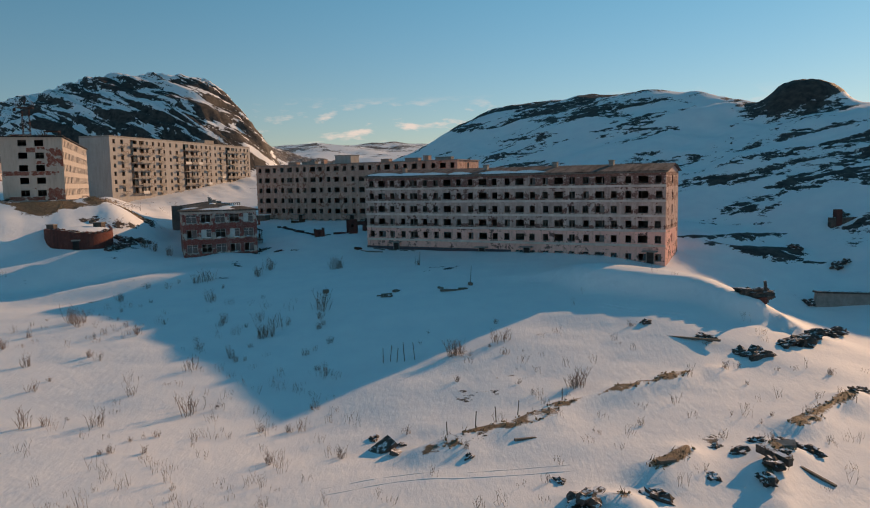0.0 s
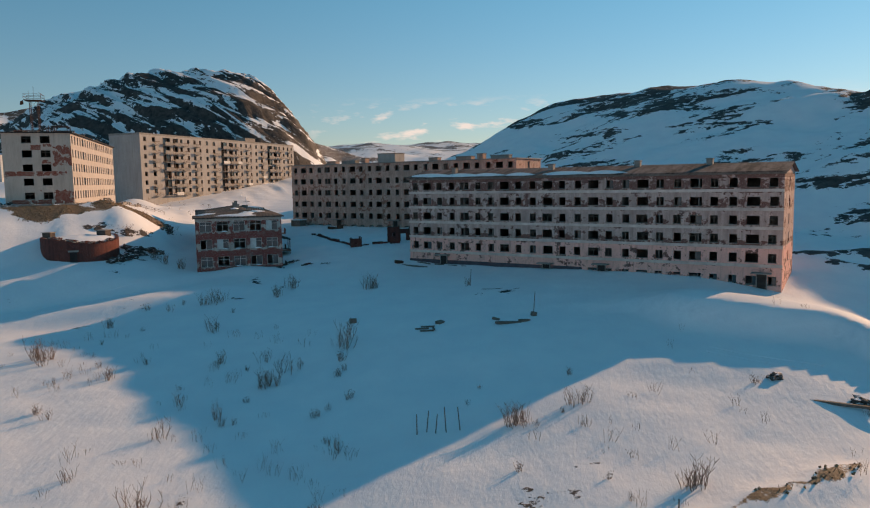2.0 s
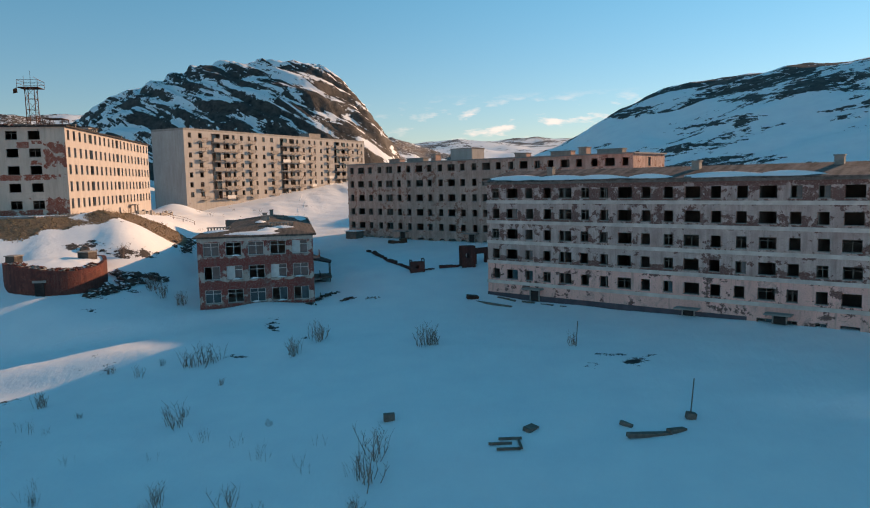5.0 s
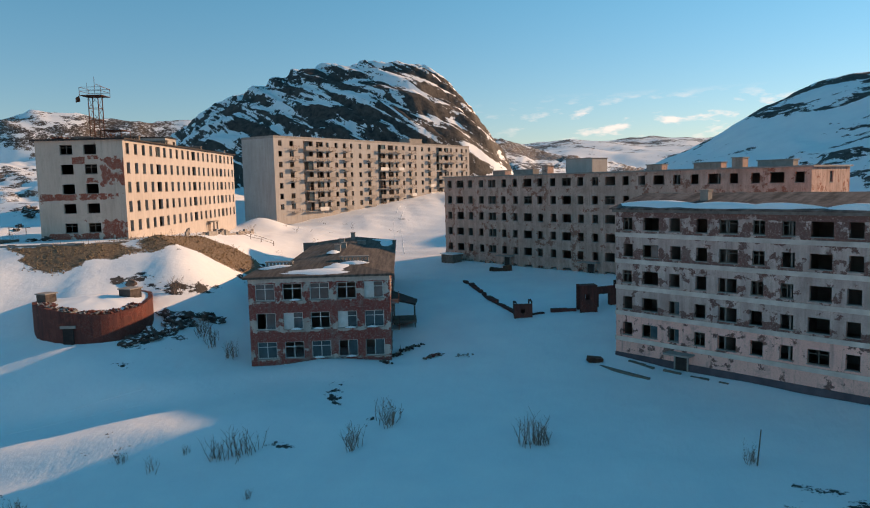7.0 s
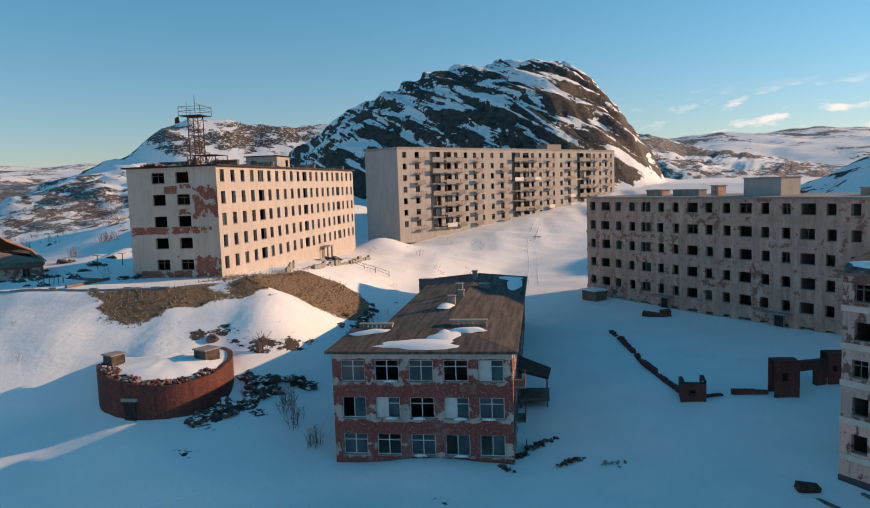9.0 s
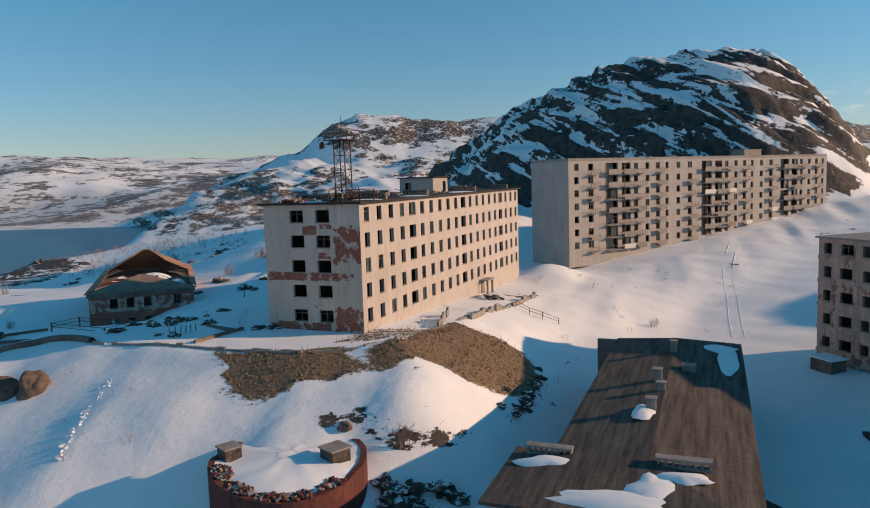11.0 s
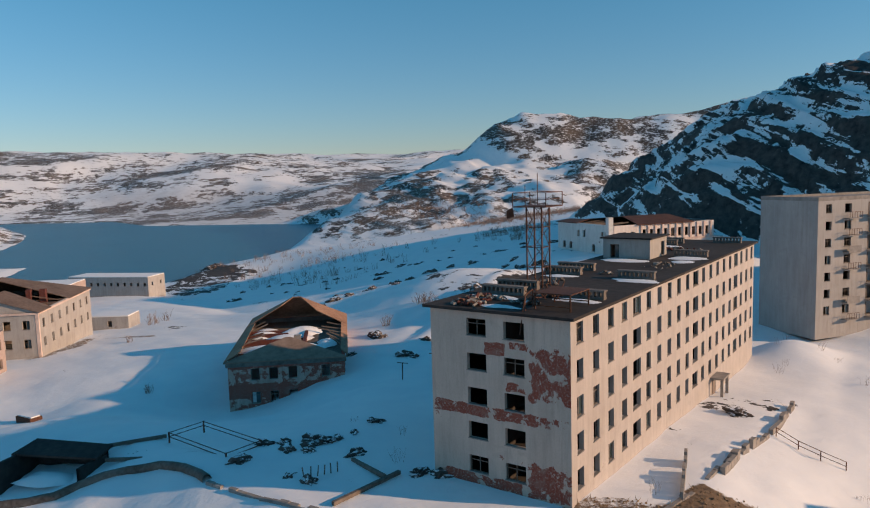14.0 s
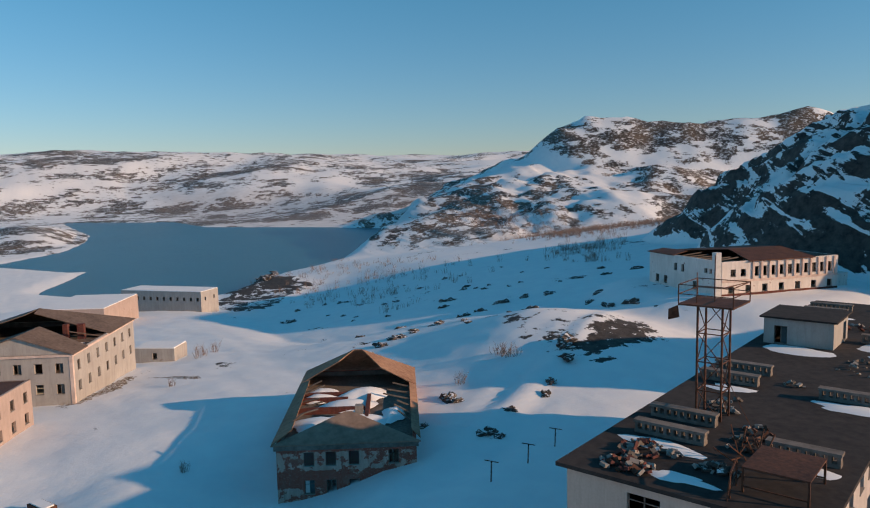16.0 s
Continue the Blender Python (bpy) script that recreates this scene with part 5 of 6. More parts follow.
def mast():
    """Four-legged steel mast with a railed platform and an aerial."""
    h = thing("steel_mast", ROOF_A @ pose(10.9, 7.7, 0), "rusty four-legged steel mast with a railed platform and aerials", "mast")
    w, H = 1.5, 7.2
    for x in (0, w):
        for y in (0, w):
            part("leg", Shape().beam((x, y, 0), (x, y, H), 0.11), M_RUST, h)
    zs = [0.0, 1.8, 3.6, 5.4, 7.2]
    for z in zs[1:]:
        for a, b in (((0, 0), (w, 0)), ((w, 0), (w, w)), ((w, w), (0, w)), ((0, w), (0, 0))):
            part("strut", Shape().beam((*a, z), (*b, z), 0.06), M_RUST, h)
    for i, (z0, z1) in enumerate(zip(zs, zs[1:])):
        for a, b in (((0, 0), (w, 0)), ((w, w), (0, w)), ((0, w), (0, 0)), ((w, 0), (w, w))):
            a, b = (a, b) if i % 2 else (b, a)
            part("brace", Shape().beam((*a, z0), (*b, z1), 0.045), M_RUST, h)
    p = part("platform", Shape().box(-0.9, w + 0.9, -0.9, w + 0.9, H, H + 0.1), M_RUST, h)
    for x in (-0.88, w + 0.88):
        for y in (-0.88, w + 0.88):
            part("rail_post", Shape().beam((x, y, H + 0.1), (x, y, H + 1.3), 0.06), M_RUST, p)
    for z in (H + 0.7, H + 1.28):
        for a, b in (((-0.88, -0.88), (w + 0.88, -0.88)), ((w + 0.88, -0.88), (w + 0.88, w + 0.88)), ((w + 0.88, w + 0.88), (-0.88, w + 0.88)), ((-0.88, w + 0.88), (-0.88, -0.88))):
            part("rail", Shape().beam((*a, z), (*b, z), 0.05), M_RUST, p)
    part("aerial", Shape().beam((w / 2, w / 2, H + 0.1), (w / 2, w / 2, H + 3.0), 0.05), M_RUST, h)
    part("aerial", Shape().beam((-2.4, -0.8, H + 1.5), (w + 1.0, -0.8, H + 1.25), 0.05), M_RUST, h)
    part("aerial", Shape().beam((-0.2, w, H + 0.1), (-0.2, w, H + 2.0), 0.04), M_RUST, h)
    part("cable", Shape().beam((0.2, 0, H * 0.45), (-5.8, -4.5, 0.05), 0.03), M_RUST, h)
    part("torn_sheet", Shape().panel([(-0.9, w + 0.9, H), (-0.9, w + 1.5, H - 0.3), (-0.7, w + 1.6, H - 1.0), (-0.5, w + 0.95, H - 0.8)], 0.03), M_RUST, h)


def rusty_stand():
    h = thing("steel_stand", ROOF_A @ pose(1.6, 0.7, 0), "rusty steel stand with a plate top on the roof edge", "stand")
    part("plate", Shape().box(0, 3.4, 0, 3.0, 1.2, 1.28), M_RUST, h)
    for x in (0.06, 3.34):
        for y in (0.06, 2.94):
            part("leg", Shape().beam((x, y, 0), (x, y, 1.2), 0.1), M_RUST, h)
    part("rail", Shape().beam((0.06, 0.06, 0.3), (0.06, 2.94, 0.3), 0.07), M_RUST, h)
    part("rail", Shape().beam((3.34, 0.06, 0.3), (3.34, 2.94, 0.3), 0.07), M_RUST, h)
    g = thing("bent_frame", ROOF_A @ pose(0.6, 3.9, 0), "bent rusty steel frame hanging at the roof edge", "scrap")
    for a, b in (((0, 0, 0), (0, 0, 1.2)), ((1.6, 0.2, 0), (1.6, 0.2, 1.4)), ((0, 0, 1.2), (1.6, 0.2, 1.4)), ((0, 0, 0.5), (1.6, 0.2, 0.7)), ((-0.9, 0, -1.6), (0, 0, 1.2))):
        part("bar", Shape().beam(a, b, 0.07), M_RUST, g)
    j = thing("scrap_coil", ROOF_A @ pose(5.6, 4.4, 0), "tangle of rusty scrap rods on the roof", "scrap")
    q = random.Random(3)
    for i in range(16):
        p0 = (q.uniform(-0.8, 0.8), q.uniform(-0.8, 0.8), q.uniform(0.0, 0.3))
        part("rod", Shape().beam(p0, (p0[0] + q.uniform(-1, 1), p0[1] + q.uniform(-1, 1), q.uniform(0.3, 1.5)), 0.06), M_RUST, j)


def rubble(m, rx, ry, n, size, mats, label, seed):
    """A loose heap of broken pieces."""
    q = random.Random(seed)
    s = Shape()
    for i in range(n):
        a, d = q.uniform(0, 6.28), math.sqrt(q.random())
        k = size * q.uniform(0.4, 1.3)
        mm = Matrix.Translation((rx * d * math.cos(a), ry * d * math.sin(a), k * 0.3 + (1 - d) * size * 0.9)) @ pose(0, 0, 0, q.uniform(-40, 40), q.uniform(-40, 40), q.uniform(0, 180))
        s.box(-k * 0.7, k * 0.7, -k * 0.4, k * 0.4, -k * 0.25, k * 0.25, mm, q.randrange(len(mats)))
    tagged(part("rubble", s, tuple(mats), None, label, m), "", "rubble", "", "stuff")


for k_, (a_, n_, z_) in enumerate(((-105, 70, 4.25), (-78, 130, 3.85), (-50, 170, 3.45), (-22, 170, 3.3), (6, 120, 3.6))):
    rubble(pose(-75.0, 139.5, 16.2) @ pose(5.3 * math.cos(radians(a_)), 5.3 * math.sin(radians(a_)), z_, 0, 0, a_ + 90), 1.6, 0.75, n_, 0.24, (M_BRICK, M_BRICK, M_CONC), "broken bricks along the crumbling tank rim", 15 + 10 * k_)
rubble(pose(-75.0, 139.5, 16.2) @ pose(0.3, 0.4, 4.1), 2.2, 0.7, 40, 0.25, (M_BRICK, M_CONC), "broken bricks lying in the snow on the tank", 16)
penthouse()
mast()
rusty_stand()
rubble(ROOF_A @ pose(1.2, 9.2, 0), 1.0, 1.5, 40, 0.28, (M_CONC, M_BRICK, M_RUST), "heap of broken bricks on the roof corner", 5)
rubble(ROOF_A @ pose(3.4, 5.4, 0), 0.5, 1.3, 34, 0.28, (M_CONC, M_ROCK), "heap of broken concrete on the roof", 6)
rubble(ROOF_A @ pose(4.0, 7.9, 0), 0.4, 0.5, 10, 0.3, (M_CONC, M_CONC), "few broken concrete pieces on the roof", 7)
rubble(ROOF_A @ pose(21.5, 6.0, 0), 0.7, 0.7, 10, 0.3, (M_CONC, M_WOOD), "few broken pieces on the roof", 8)
rubble(ROOF_A @ pose(45, 6.0, 0), 1.4, 3.0, 26, 0.3, (M_CONC, M_BRICK), "scattered broken pieces on the roof", 9)

ROOF_E = pose(-54.0, 139.9, 13.8 + 9.7, 0, 0, 25.0)
for i, (x, y, z, a, b) in enumerate(((2.3, 5.7, 0.25, 1.9, 0.9), (7.2, 1.2, 0.16, 4.4, 1.3), (8.9, 3.2, 0.42, 1.3, 1.7), (10.6, 4.6, 0.62, 1.6, 0.7), (7.4, 15.5, 0.86, 1.0, 1.6), (13.6, 35.5, 0.2, 1.1, 5.2), (12.2, 39.0, 0.3, 2.2, 2.0))):
    snow_patch(ROOF_E @ pose(x, y, z, 7 if i < 4 else 0, 0, 0), a, b, 0.24, i + 20, "patch of old snow lying on the felt roof")
for x, y, lx, ly, z in ((0.6, 7.0, 3.0, 0.6, 0.1), (9.0, 5.9, 3.2, 0.6, 0.6)):
    h = thing("roof_vent", ROOF_E @ pose(x, y, z), "weathered concrete roof vent with a row of slots", "roof vent", "roof vents")
    part("base_beam", Shape().box(0, lx, 0, ly, 0, 0.2), M_CONC, h)
    for i in range(8):
        part("post", Shape().box(0.05 + i * (lx - 0.2) / 7, 0.2 + i * (lx - 0.2) / 7, 0.05, ly - 0.05, 0.2, 0.55), M_CONC, h)
    part("cap", Shape().box(-0.06, lx + 0.06, -0.06, ly + 0.06, 0.55, 0.68), M_CONC, h)
for x, y, k, hh in ((7.9, 16.4, 0.35, 1.1), (8.3, 21.5, 0.3, 0.9), (7.8, 24.5, 0.35, 1.2), (8.6, 35.0, 0.3, 1.3), (10.2, 29.0, 0.55, 0.5)):
    h = thing("chimney", ROOF_E @ pose(x, y, 0.6), "short brick chimney on the felt roof", "chimney", "chimneys")
    part("shaft", Shape().box(-k, k, -k, k, 0, hh), M_CONC, h)
    part("cap", Shape().box(-k - 0.08, k + 0.08, -k - 0.08, k + 0.08, hh, hh + 0.1), M_CONC, h)
part_h = thing("fallen_porch", pose(-54.0, 139.9, 13.8, 0, 0, 25.0) @ pose(16.2, 11.0, 3.0), "dark collapsed porch leaning on the brick house", "porch")
part("roof", Shape().panel([(-1.6, 0, 2.2), (1.2, -0.4, 1.6), (1.5, 3.6, 1.5), (-1.6, 4.0, 2.6)], 0.2), M_BITUMEN, part_h)
part("deck", Shape().box(-1.6, 1.3, 0.0, 3.4, -0.8, -0.5), M_WOOD, part_h)
for x, y in ((-1.4, 0.2), (1.1, 0.2), (1.1, 3.2), (-1.4, 3.2)):
    part("post", Shape().beam((x, y, -3.0), (x, y, 1.6), 0.14), M_WOOD, part_h)
for z in (-2.8, 0.3, 3.2):
    b = thing("balcony", pose(-54.0, 139.9, 13.8, 0, 0, 25.0) @ pose(14.6, 1.6, 3.0 + z), "small rusty balcony on the brick wall", "balcony", "balconies")
    part("slab", Shape().box(0.0, 0.9, 0, 2.2, 0, 0.14), M_CONC, b)
    part("front_panel", Shape().box(0.84, 0.9, 0, 2.2, 0.14, 1.0), M_RUST, b)

# snow along the eave of the pink block
ROOF_D = pose(-18.9, 154.4, 14.8 + 14.9, 0, 0, math.degrees(math.atan2(127.0 - 154.4, 38.2 + 18.9)))
for i, (u, v, a, b) in enumerate(((4.2, 0.9, 4.4, 1.2), (10.8, 0.5, 4.0, 0.9), (16.0, 0.3, 3.4, 0.6), (22.5, 0.2, 3.0, 0.45), (30.5, 0.4, 4.2, 0.7), (37.0, 0.4, 3.4, 0.6))):
    snow_patch(ROOF_D @ pose(u, v, 0.1 + 0.2 * v, 11.3, 0, 0), a, b, 0.42, i + 40, "bank of snow lying along the roof edge")
for u, v, k in ((8.0, 3.2, 0.4), (26.5, 4.4, 0.45), (41.0, 5.2, 0.45), (52.0, 5.4, 0.45)):
    h = thing("chimney", ROOF_D @ pose(u, v, 0.2 * v - 0.15), "short brick chimney on the grey roof", "chimney", "chimneys")
    part("shaft", Shape().box(-k, k, -k, k, 0, 1.1), M_CONC, h)
    part("cap", Shape().box(-k - 0.1, k + 0.1, -k - 0.1, k + 0.1, 1.1, 1.22), M_CONC, h)

# ---- things on the ground ----
ROCKS = []


def rock_mesh(seed):
    bm = bmesh.new()
    bmesh.ops.create_icosphere(bm, subdivisions=3, radius=1.0)
    for v in bm.verts:
        p = v.co.normalized()
        k = 1 + 0.8 * noise.noise(p * 1.3 + Vector((seed * 3.1, 0, 0))) + 0.5 * noise.noise(p * 3.1 + Vector((0, seed * 2.7, 0))) + 0.25 * noise.noise(p * 7.0 + Vector((0, 0, seed * 1.9)))
        v.co = Vector((p.x * k * 1.25, p.y * k * 0.85, p.z * k * 0.5))
    me = bpy.data.meshes.new("boulder")
    bm.to_mesh(me)
    bm.free()
    me.materials.append(M_ROCK)
    return me


for i in range(6):
    ROCKS.append(rock_mesh(i + 1))


def boulder(x, y, k, turn=0.0, sink=0.25, i=0, group="dark boulders", label="dark rock showing through the snow"):
    ob = part("boulder", ROCKS[i % 6], None, None, label, pose(x, y, ground_z(x, y) + k * (0.62 - sink - 0.3), rnd.uniform(-12, 12), rnd.uniform(-12, 12), turn))
    ob.scale = (k, k, k)
    tagged(ob, "", "rock", group)


def shrub_mesh(seed, height, stems):
    q = random.Random(seed)
    s = Shape()
    for i in range(stems):
        a, lean = q.uniform(0, 6.28), q.uniform(0.08, 0.5)
        hh = height * q.uniform(0.55, 1.0)
        base = Vector((q.uniform(-0.25, 0.25), q.uniform(-0.25, 0.25), -0.2))
        tip = base + Vector((math.cos(a) * lean * hh, math.sin(a) * lean * hh, hh))
        mid = base.lerp(tip, 0.5) + Vector((q.uniform(-0.1, 0.1), q.uniform(-0.1, 0.1), 0.05 * hh))
        s.tube([base, mid, tip], [0.013, 0.009, 0.003], 4)
        for j in range(5):
            f = q.uniform(0.35, 0.95)
            p = (base.lerp(mid, f * 2) if f < 0.5 else mid.lerp(tip, f * 2 - 1))
            b, e = q.uniform(0, 6.28), hh * q.uniform(0.15, 0.35)
            s.tube([p, p + Vector((math.cos(b) * e * 0.6, math.sin(b) * e * 0.6, e * 0.8))], [0.006, 0.002], 3)
    return s.mesh("shrub", M_TWIG)


SHRUBS = [shrub_mesh(11 + i, 1.0, 11 + 4 * (i % 4)) for i in range(8)]


def shrub(x, y, k, i=0):
    ob = part("shrub", SHRUBS[i % 8], None, None, "leafless birch shrub standing in the snow", pose(x, y, ground_z(x, y), 0, 0, rnd.uniform(0, 360)))
    ob.scale = (k, k, k)
    tagged(ob, "", "shrub", "leafless shrubs")


# shrubs one can pick out
for i, (x, y, k) in enumerate(((-44.4, 124.5, 2.8), (-43.6, 125.4, 2.4), (-45.8, 124.0, 2.2), (-35.9, 128.4, 2.6), (-35.2, 133, 3.0), (-34.4, 132.6, 2.4), (-22.1, 131.6, 3.0), (-21.2, 131.9, 2.2), (-19.4, 106.1, 3.0), (-37.8, 109.7, 2.6),
        (-25.3, 92.6, 2.6), (-24.4, 93.0, 2.2), (-23.9, 96.2, 2.8), (-19, 102.8, 3.2), (0.5, 85.1, 2.6), (1.3, 85.5, 2.4), (6.2, 89.2, 2.2), (7.2, 89.8, 2.0), (-53.9, 97.7, 3.0), (-52.6, 97.0, 2.6), (-51.8, 95.5, 2.2), (-25.8, 69.1, 3.0), (14.7, 76.4, 2.6), (13.9, 76.0, 2.0), (-39.7, 63, 2.4), (-33.4, 64.4, 2.2),
        (-6.5, 132, 1.6), (-164.9, 190.3, 3.0), (-163.5, 191.2, 2.8), (-166.5, 190.0, 2.6), (-162.1, 180.5, 2.6), (-157.5, 139.2, 1.8), (-233, 152, 3.4), (-236, 154, 3.6), (-240, 157, 3.2), (-71, 148, 2.2), (-63, 143.5, 2.6), (-61, 142.5, 2.8), (-64.5, 145, 2.4), (-57.5, 141, 2.4), (-14, 66.5, 1.6), (-80, 205, 1.8), (-203, 143, 2.0), (-9, 60, 1.5), (-30, 80, 2.2))):
    shrub(x, y, k, i)
# thinner growth over the open field
q = random.Random(21)
for i in range(90):
    x, y = q.uniform(-62, -12), q.uniform(46, 128)
    if y < 100 or q.random() < 0.4:
        shrub(x, y, q.uniform(0.7, 2.0) * (0.75 if y < 75 else 1.0), q.randrange(8))
for i in range(30):
    shrub(q.uniform(-4, 46), q.uniform(48, 96), q.uniform(0.5, 1.3), q.randrange(8))

# boulders and rubble
for i, (x, y, k) in enumerate(((38.2, 88, 1.5), (36.6, 88.6, 0.9), (44.2, 93, 1.3), (46.0, 94.3, 1.6), (48.0, 96, 1.0), (50.4, 98.5, 1.2), (54, 102.5, 1.1), (57, 106, 1.3), (33.5, 92.5, 1.0), (27, 97, 0.8), (-69.4, 145.2, 1.3), (-68.2, 144.2, 1.2), (-67.6, 145.9, 1.0), (-68.6, 146.6, 0.9), (-67.4, 148.6, 1.1), (-66.3, 149.3, 0.9), (-67.8, 138.4, 1.0), (-67.6, 140.4, 1.2), (-68.0, 136.8, 0.7), (-66.9, 142.6, 0.9), 
        (-157.7, 176.2, 1.3), (-156, 177, 0.8), (-142.3, 173.5, 1.0), (-141, 174.2, 0.6), (-147.2, 179.9, 0.7), (-151, 168.5, 0.7), (-149, 187, 0.8), (-152, 190, 0.9), (-156, 196, 1.2), (-160, 199, 1.6), (60, 120, 1.2), (66, 124, 1.0), (73, 137, 1.4), (75, 138, 1.0), (69, 146, 1.3), (84, 157, 1.3), (10.6, 49.6, 1.5), (16.6, 52.0, 0.9), (30.4, 62.0, 0.8), (32.0, 61.0, 1.0), (28.6, 63.4, 0.6), (26.2, 60.6, 0.7), (24.4, 62.0, 0.5), (-6.5, 64, 0.5), (-3.8, 62.6, 0.4), (2.4, 58.6, 0.4), (9.5, 54.5, 0.45), (25.5, 53.5, 0.7), (27, 56, 0.9), (29, 58.5, 0.6), (22, 55.5, 0.6), (46, 78, 0.9), (44.0, 76.5, 0.5))):
    boulder(x, y, k, rnd.uniform(0, 360), 0.25, i)


def slab(name, m, lx, ly, lz, mat, label, category="slab", group=""):
    tagged(part(name, Shape().box(-lx / 2, lx / 2, -ly / 2, ly / 2, 0, lz), mat, None, label, m), "", category, group)


def on(x, y, up=0.0, rx=0, ry=0, rz=0):
    return pose(x, y, ground_z(x, y) + up, rx, ry, rz)


# broken slabs, timber and pieces of wall in the field
for x, y, lx, ly, lz, r, mat in ((-5.4, 61.6, 2.4, 1.6, 0.5, (8, -28, 30), M_ROCK), (-4.2, 60.2, 1.3, 0.8, 0.4, (20, 10, 80), M_ROCK), (27.5, 57.2, 3.2, 0.5, 0.7, (6, 4, -62), M_ROCK), (30.6, 56.4, 3.4, 0.25, 0.25, (0, 8, -62), M_WOOD), (29.5, 60.5, 2.4, 1.0, 0.3, (10, -8, -20), M_CONC), (18.5, 56.4, 1.8, 0.5, 0.25, (0, 6, 30), M_WOOD), (30.6, 92.0, 9.0, 0.35, 0.25, (0, 1, -20), M_WOOD), (7.5, 62.4, 2.2, 0.25, 0.2, (0, 4, 24), M_WOOD), (-8.7, 111.2, 1.1, 0.7, 0.3, (8, 0, 60), M_WOOD), (-0.1, 111.5, 3.4, 0.5, 0.3, (0, 4, 24), M_WOOD), (1.9, 112.6, 1.6, 0.5, 0.3, (0, 6, 40), M_WOOD), (-1.7, 113, 1.0, 0.3, 0.3, (0, 8, -30), M_WOOD), (3.1, 114.9, 0.7, 0.6, 0.5, (0, 10, 10), M_WOOD), (-20.1, 112, 0.9, 0.5, 0.6, (0, 0, 20), M_WOOD), (-20.7, 151.9, 1.5, 0.8, 0.5, (6, 8, 30), M_RUST), (-17.6, 149.6, 6.5, 0.3, 0.3, (0, 0, -34), M_WOOD), (-43.5, 192.2, 2.6, 1.1, 0.5, (4, 6, 10), M_RUST), (-41.8, 192.4, 1.3, 1.0, 0.9, (0, -6, 30), M_RUST)):
    slab("broken_slab", on(x, y, -0.05, *r), lx, ly, lz, mat, "broken dark piece of a building lying in the snow", "debris", "broken pieces")
for x, y, r in ((-10.6, 108.4, 15), (-9.2, 108.6, 105), (-9.9, 107.7, 15), (-10.0, 109.3, 15)):
    slab("frame_bar", on(x, y, 0.02, 0, 0, r), 1.7, 0.16, 0.16, M_WOOD, "timber bar of an old frame lying in the snow", "timber", "broken pieces")

for x, y, rx, ry, rz, n, mats, seed in ((-40.3, 150.4, 2.0, 0.28, 66, 46, (M_WOOD, M_BITUMEN), 51), (-41.0, 147.6, 0.9, 0.35, 40, 22, (M_WOOD, M_BITUMEN), 52), (-40.8, 144.9, 1.2, 0.2, -20, 20, (M_BITUMEN, M_WOOD), 53), (-36.9, 148.6, 1.5, 0.3, 62, 34, (M_BRICK, M_WOOD), 54), (-33.9, 149.4, 1.3, 0.5, 40, 12, (M_CONC, M_CONC), 55)):
    rubble(on(x, y, -0.05, 0, 0, rz), rx, ry, n, 0.26, mats, "torn sheets and broken boards lying in the snow", seed)
# posts sticking out of the snow
for x, y, hh in ((-7.7, 82.9, 1.8), (-6.9, 83.4, 2.0), (-6.1, 83.3, 1.8), (-5.2, 83.6, 2.3), (-4.0, 84.0, 2.2), (0.4, 62.6, 1.3), (3.0, 64.0, 1.5), (5.0, 65.4, 1.6), (7.2, 67.6, 1.5), (12.0, 71.0, 1.2), (3.1, 115.0, 3.2), (-6.2, 131.5, 2.6)):
    tagged(part("post", Shape().tube([(0, 0, -0.4), (0.03, 0, hh)], [0.06, 0.045], 6), M_WOOD, None, "thin weathered post leaning in the snow", on(x, y, 0, rnd.uniform(-6, 6), rnd.uniform(-6, 6), 0)), "", "post", "weathered posts")


def wall_line(points, h0, h1, t, mat, label, seed):
    """A broken low wall that follows the ground, with an uneven top."""
    q = random.Random(seed)
    s = Shape()
    for (ax, ay), (bx, by) in zip(points, points[1:]):
        n = max(2, int(math.hypot(bx - ax, by - ay) / 0.9))
        for i in range(n):
            if q.random() < 0.12:
                continue
            f0, f1 = i / n, (i + 1) / n - 0.01
            x0, y0, x1, y1 = ax + (bx - ax) * f0, ay + (by - ay) * f0, ax + (bx - ax) * f1, ay + (by - ay) * f1
            z = ground_z((x0 + x1) / 2, (y0 + y1) / 2)
            ang = math.degrees(math.atan2(by - ay, bx - ax))
            s.box(0, math.hypot(x1 - x0, y1 - y0), -t / 2, t / 2, -0.6, q.uniform(h0, h1), pose(x0, y0, z, 0, 0, ang))
    tagged(part("ruined_wall", s, mat, None, label), "", "wall", "", "stuff")


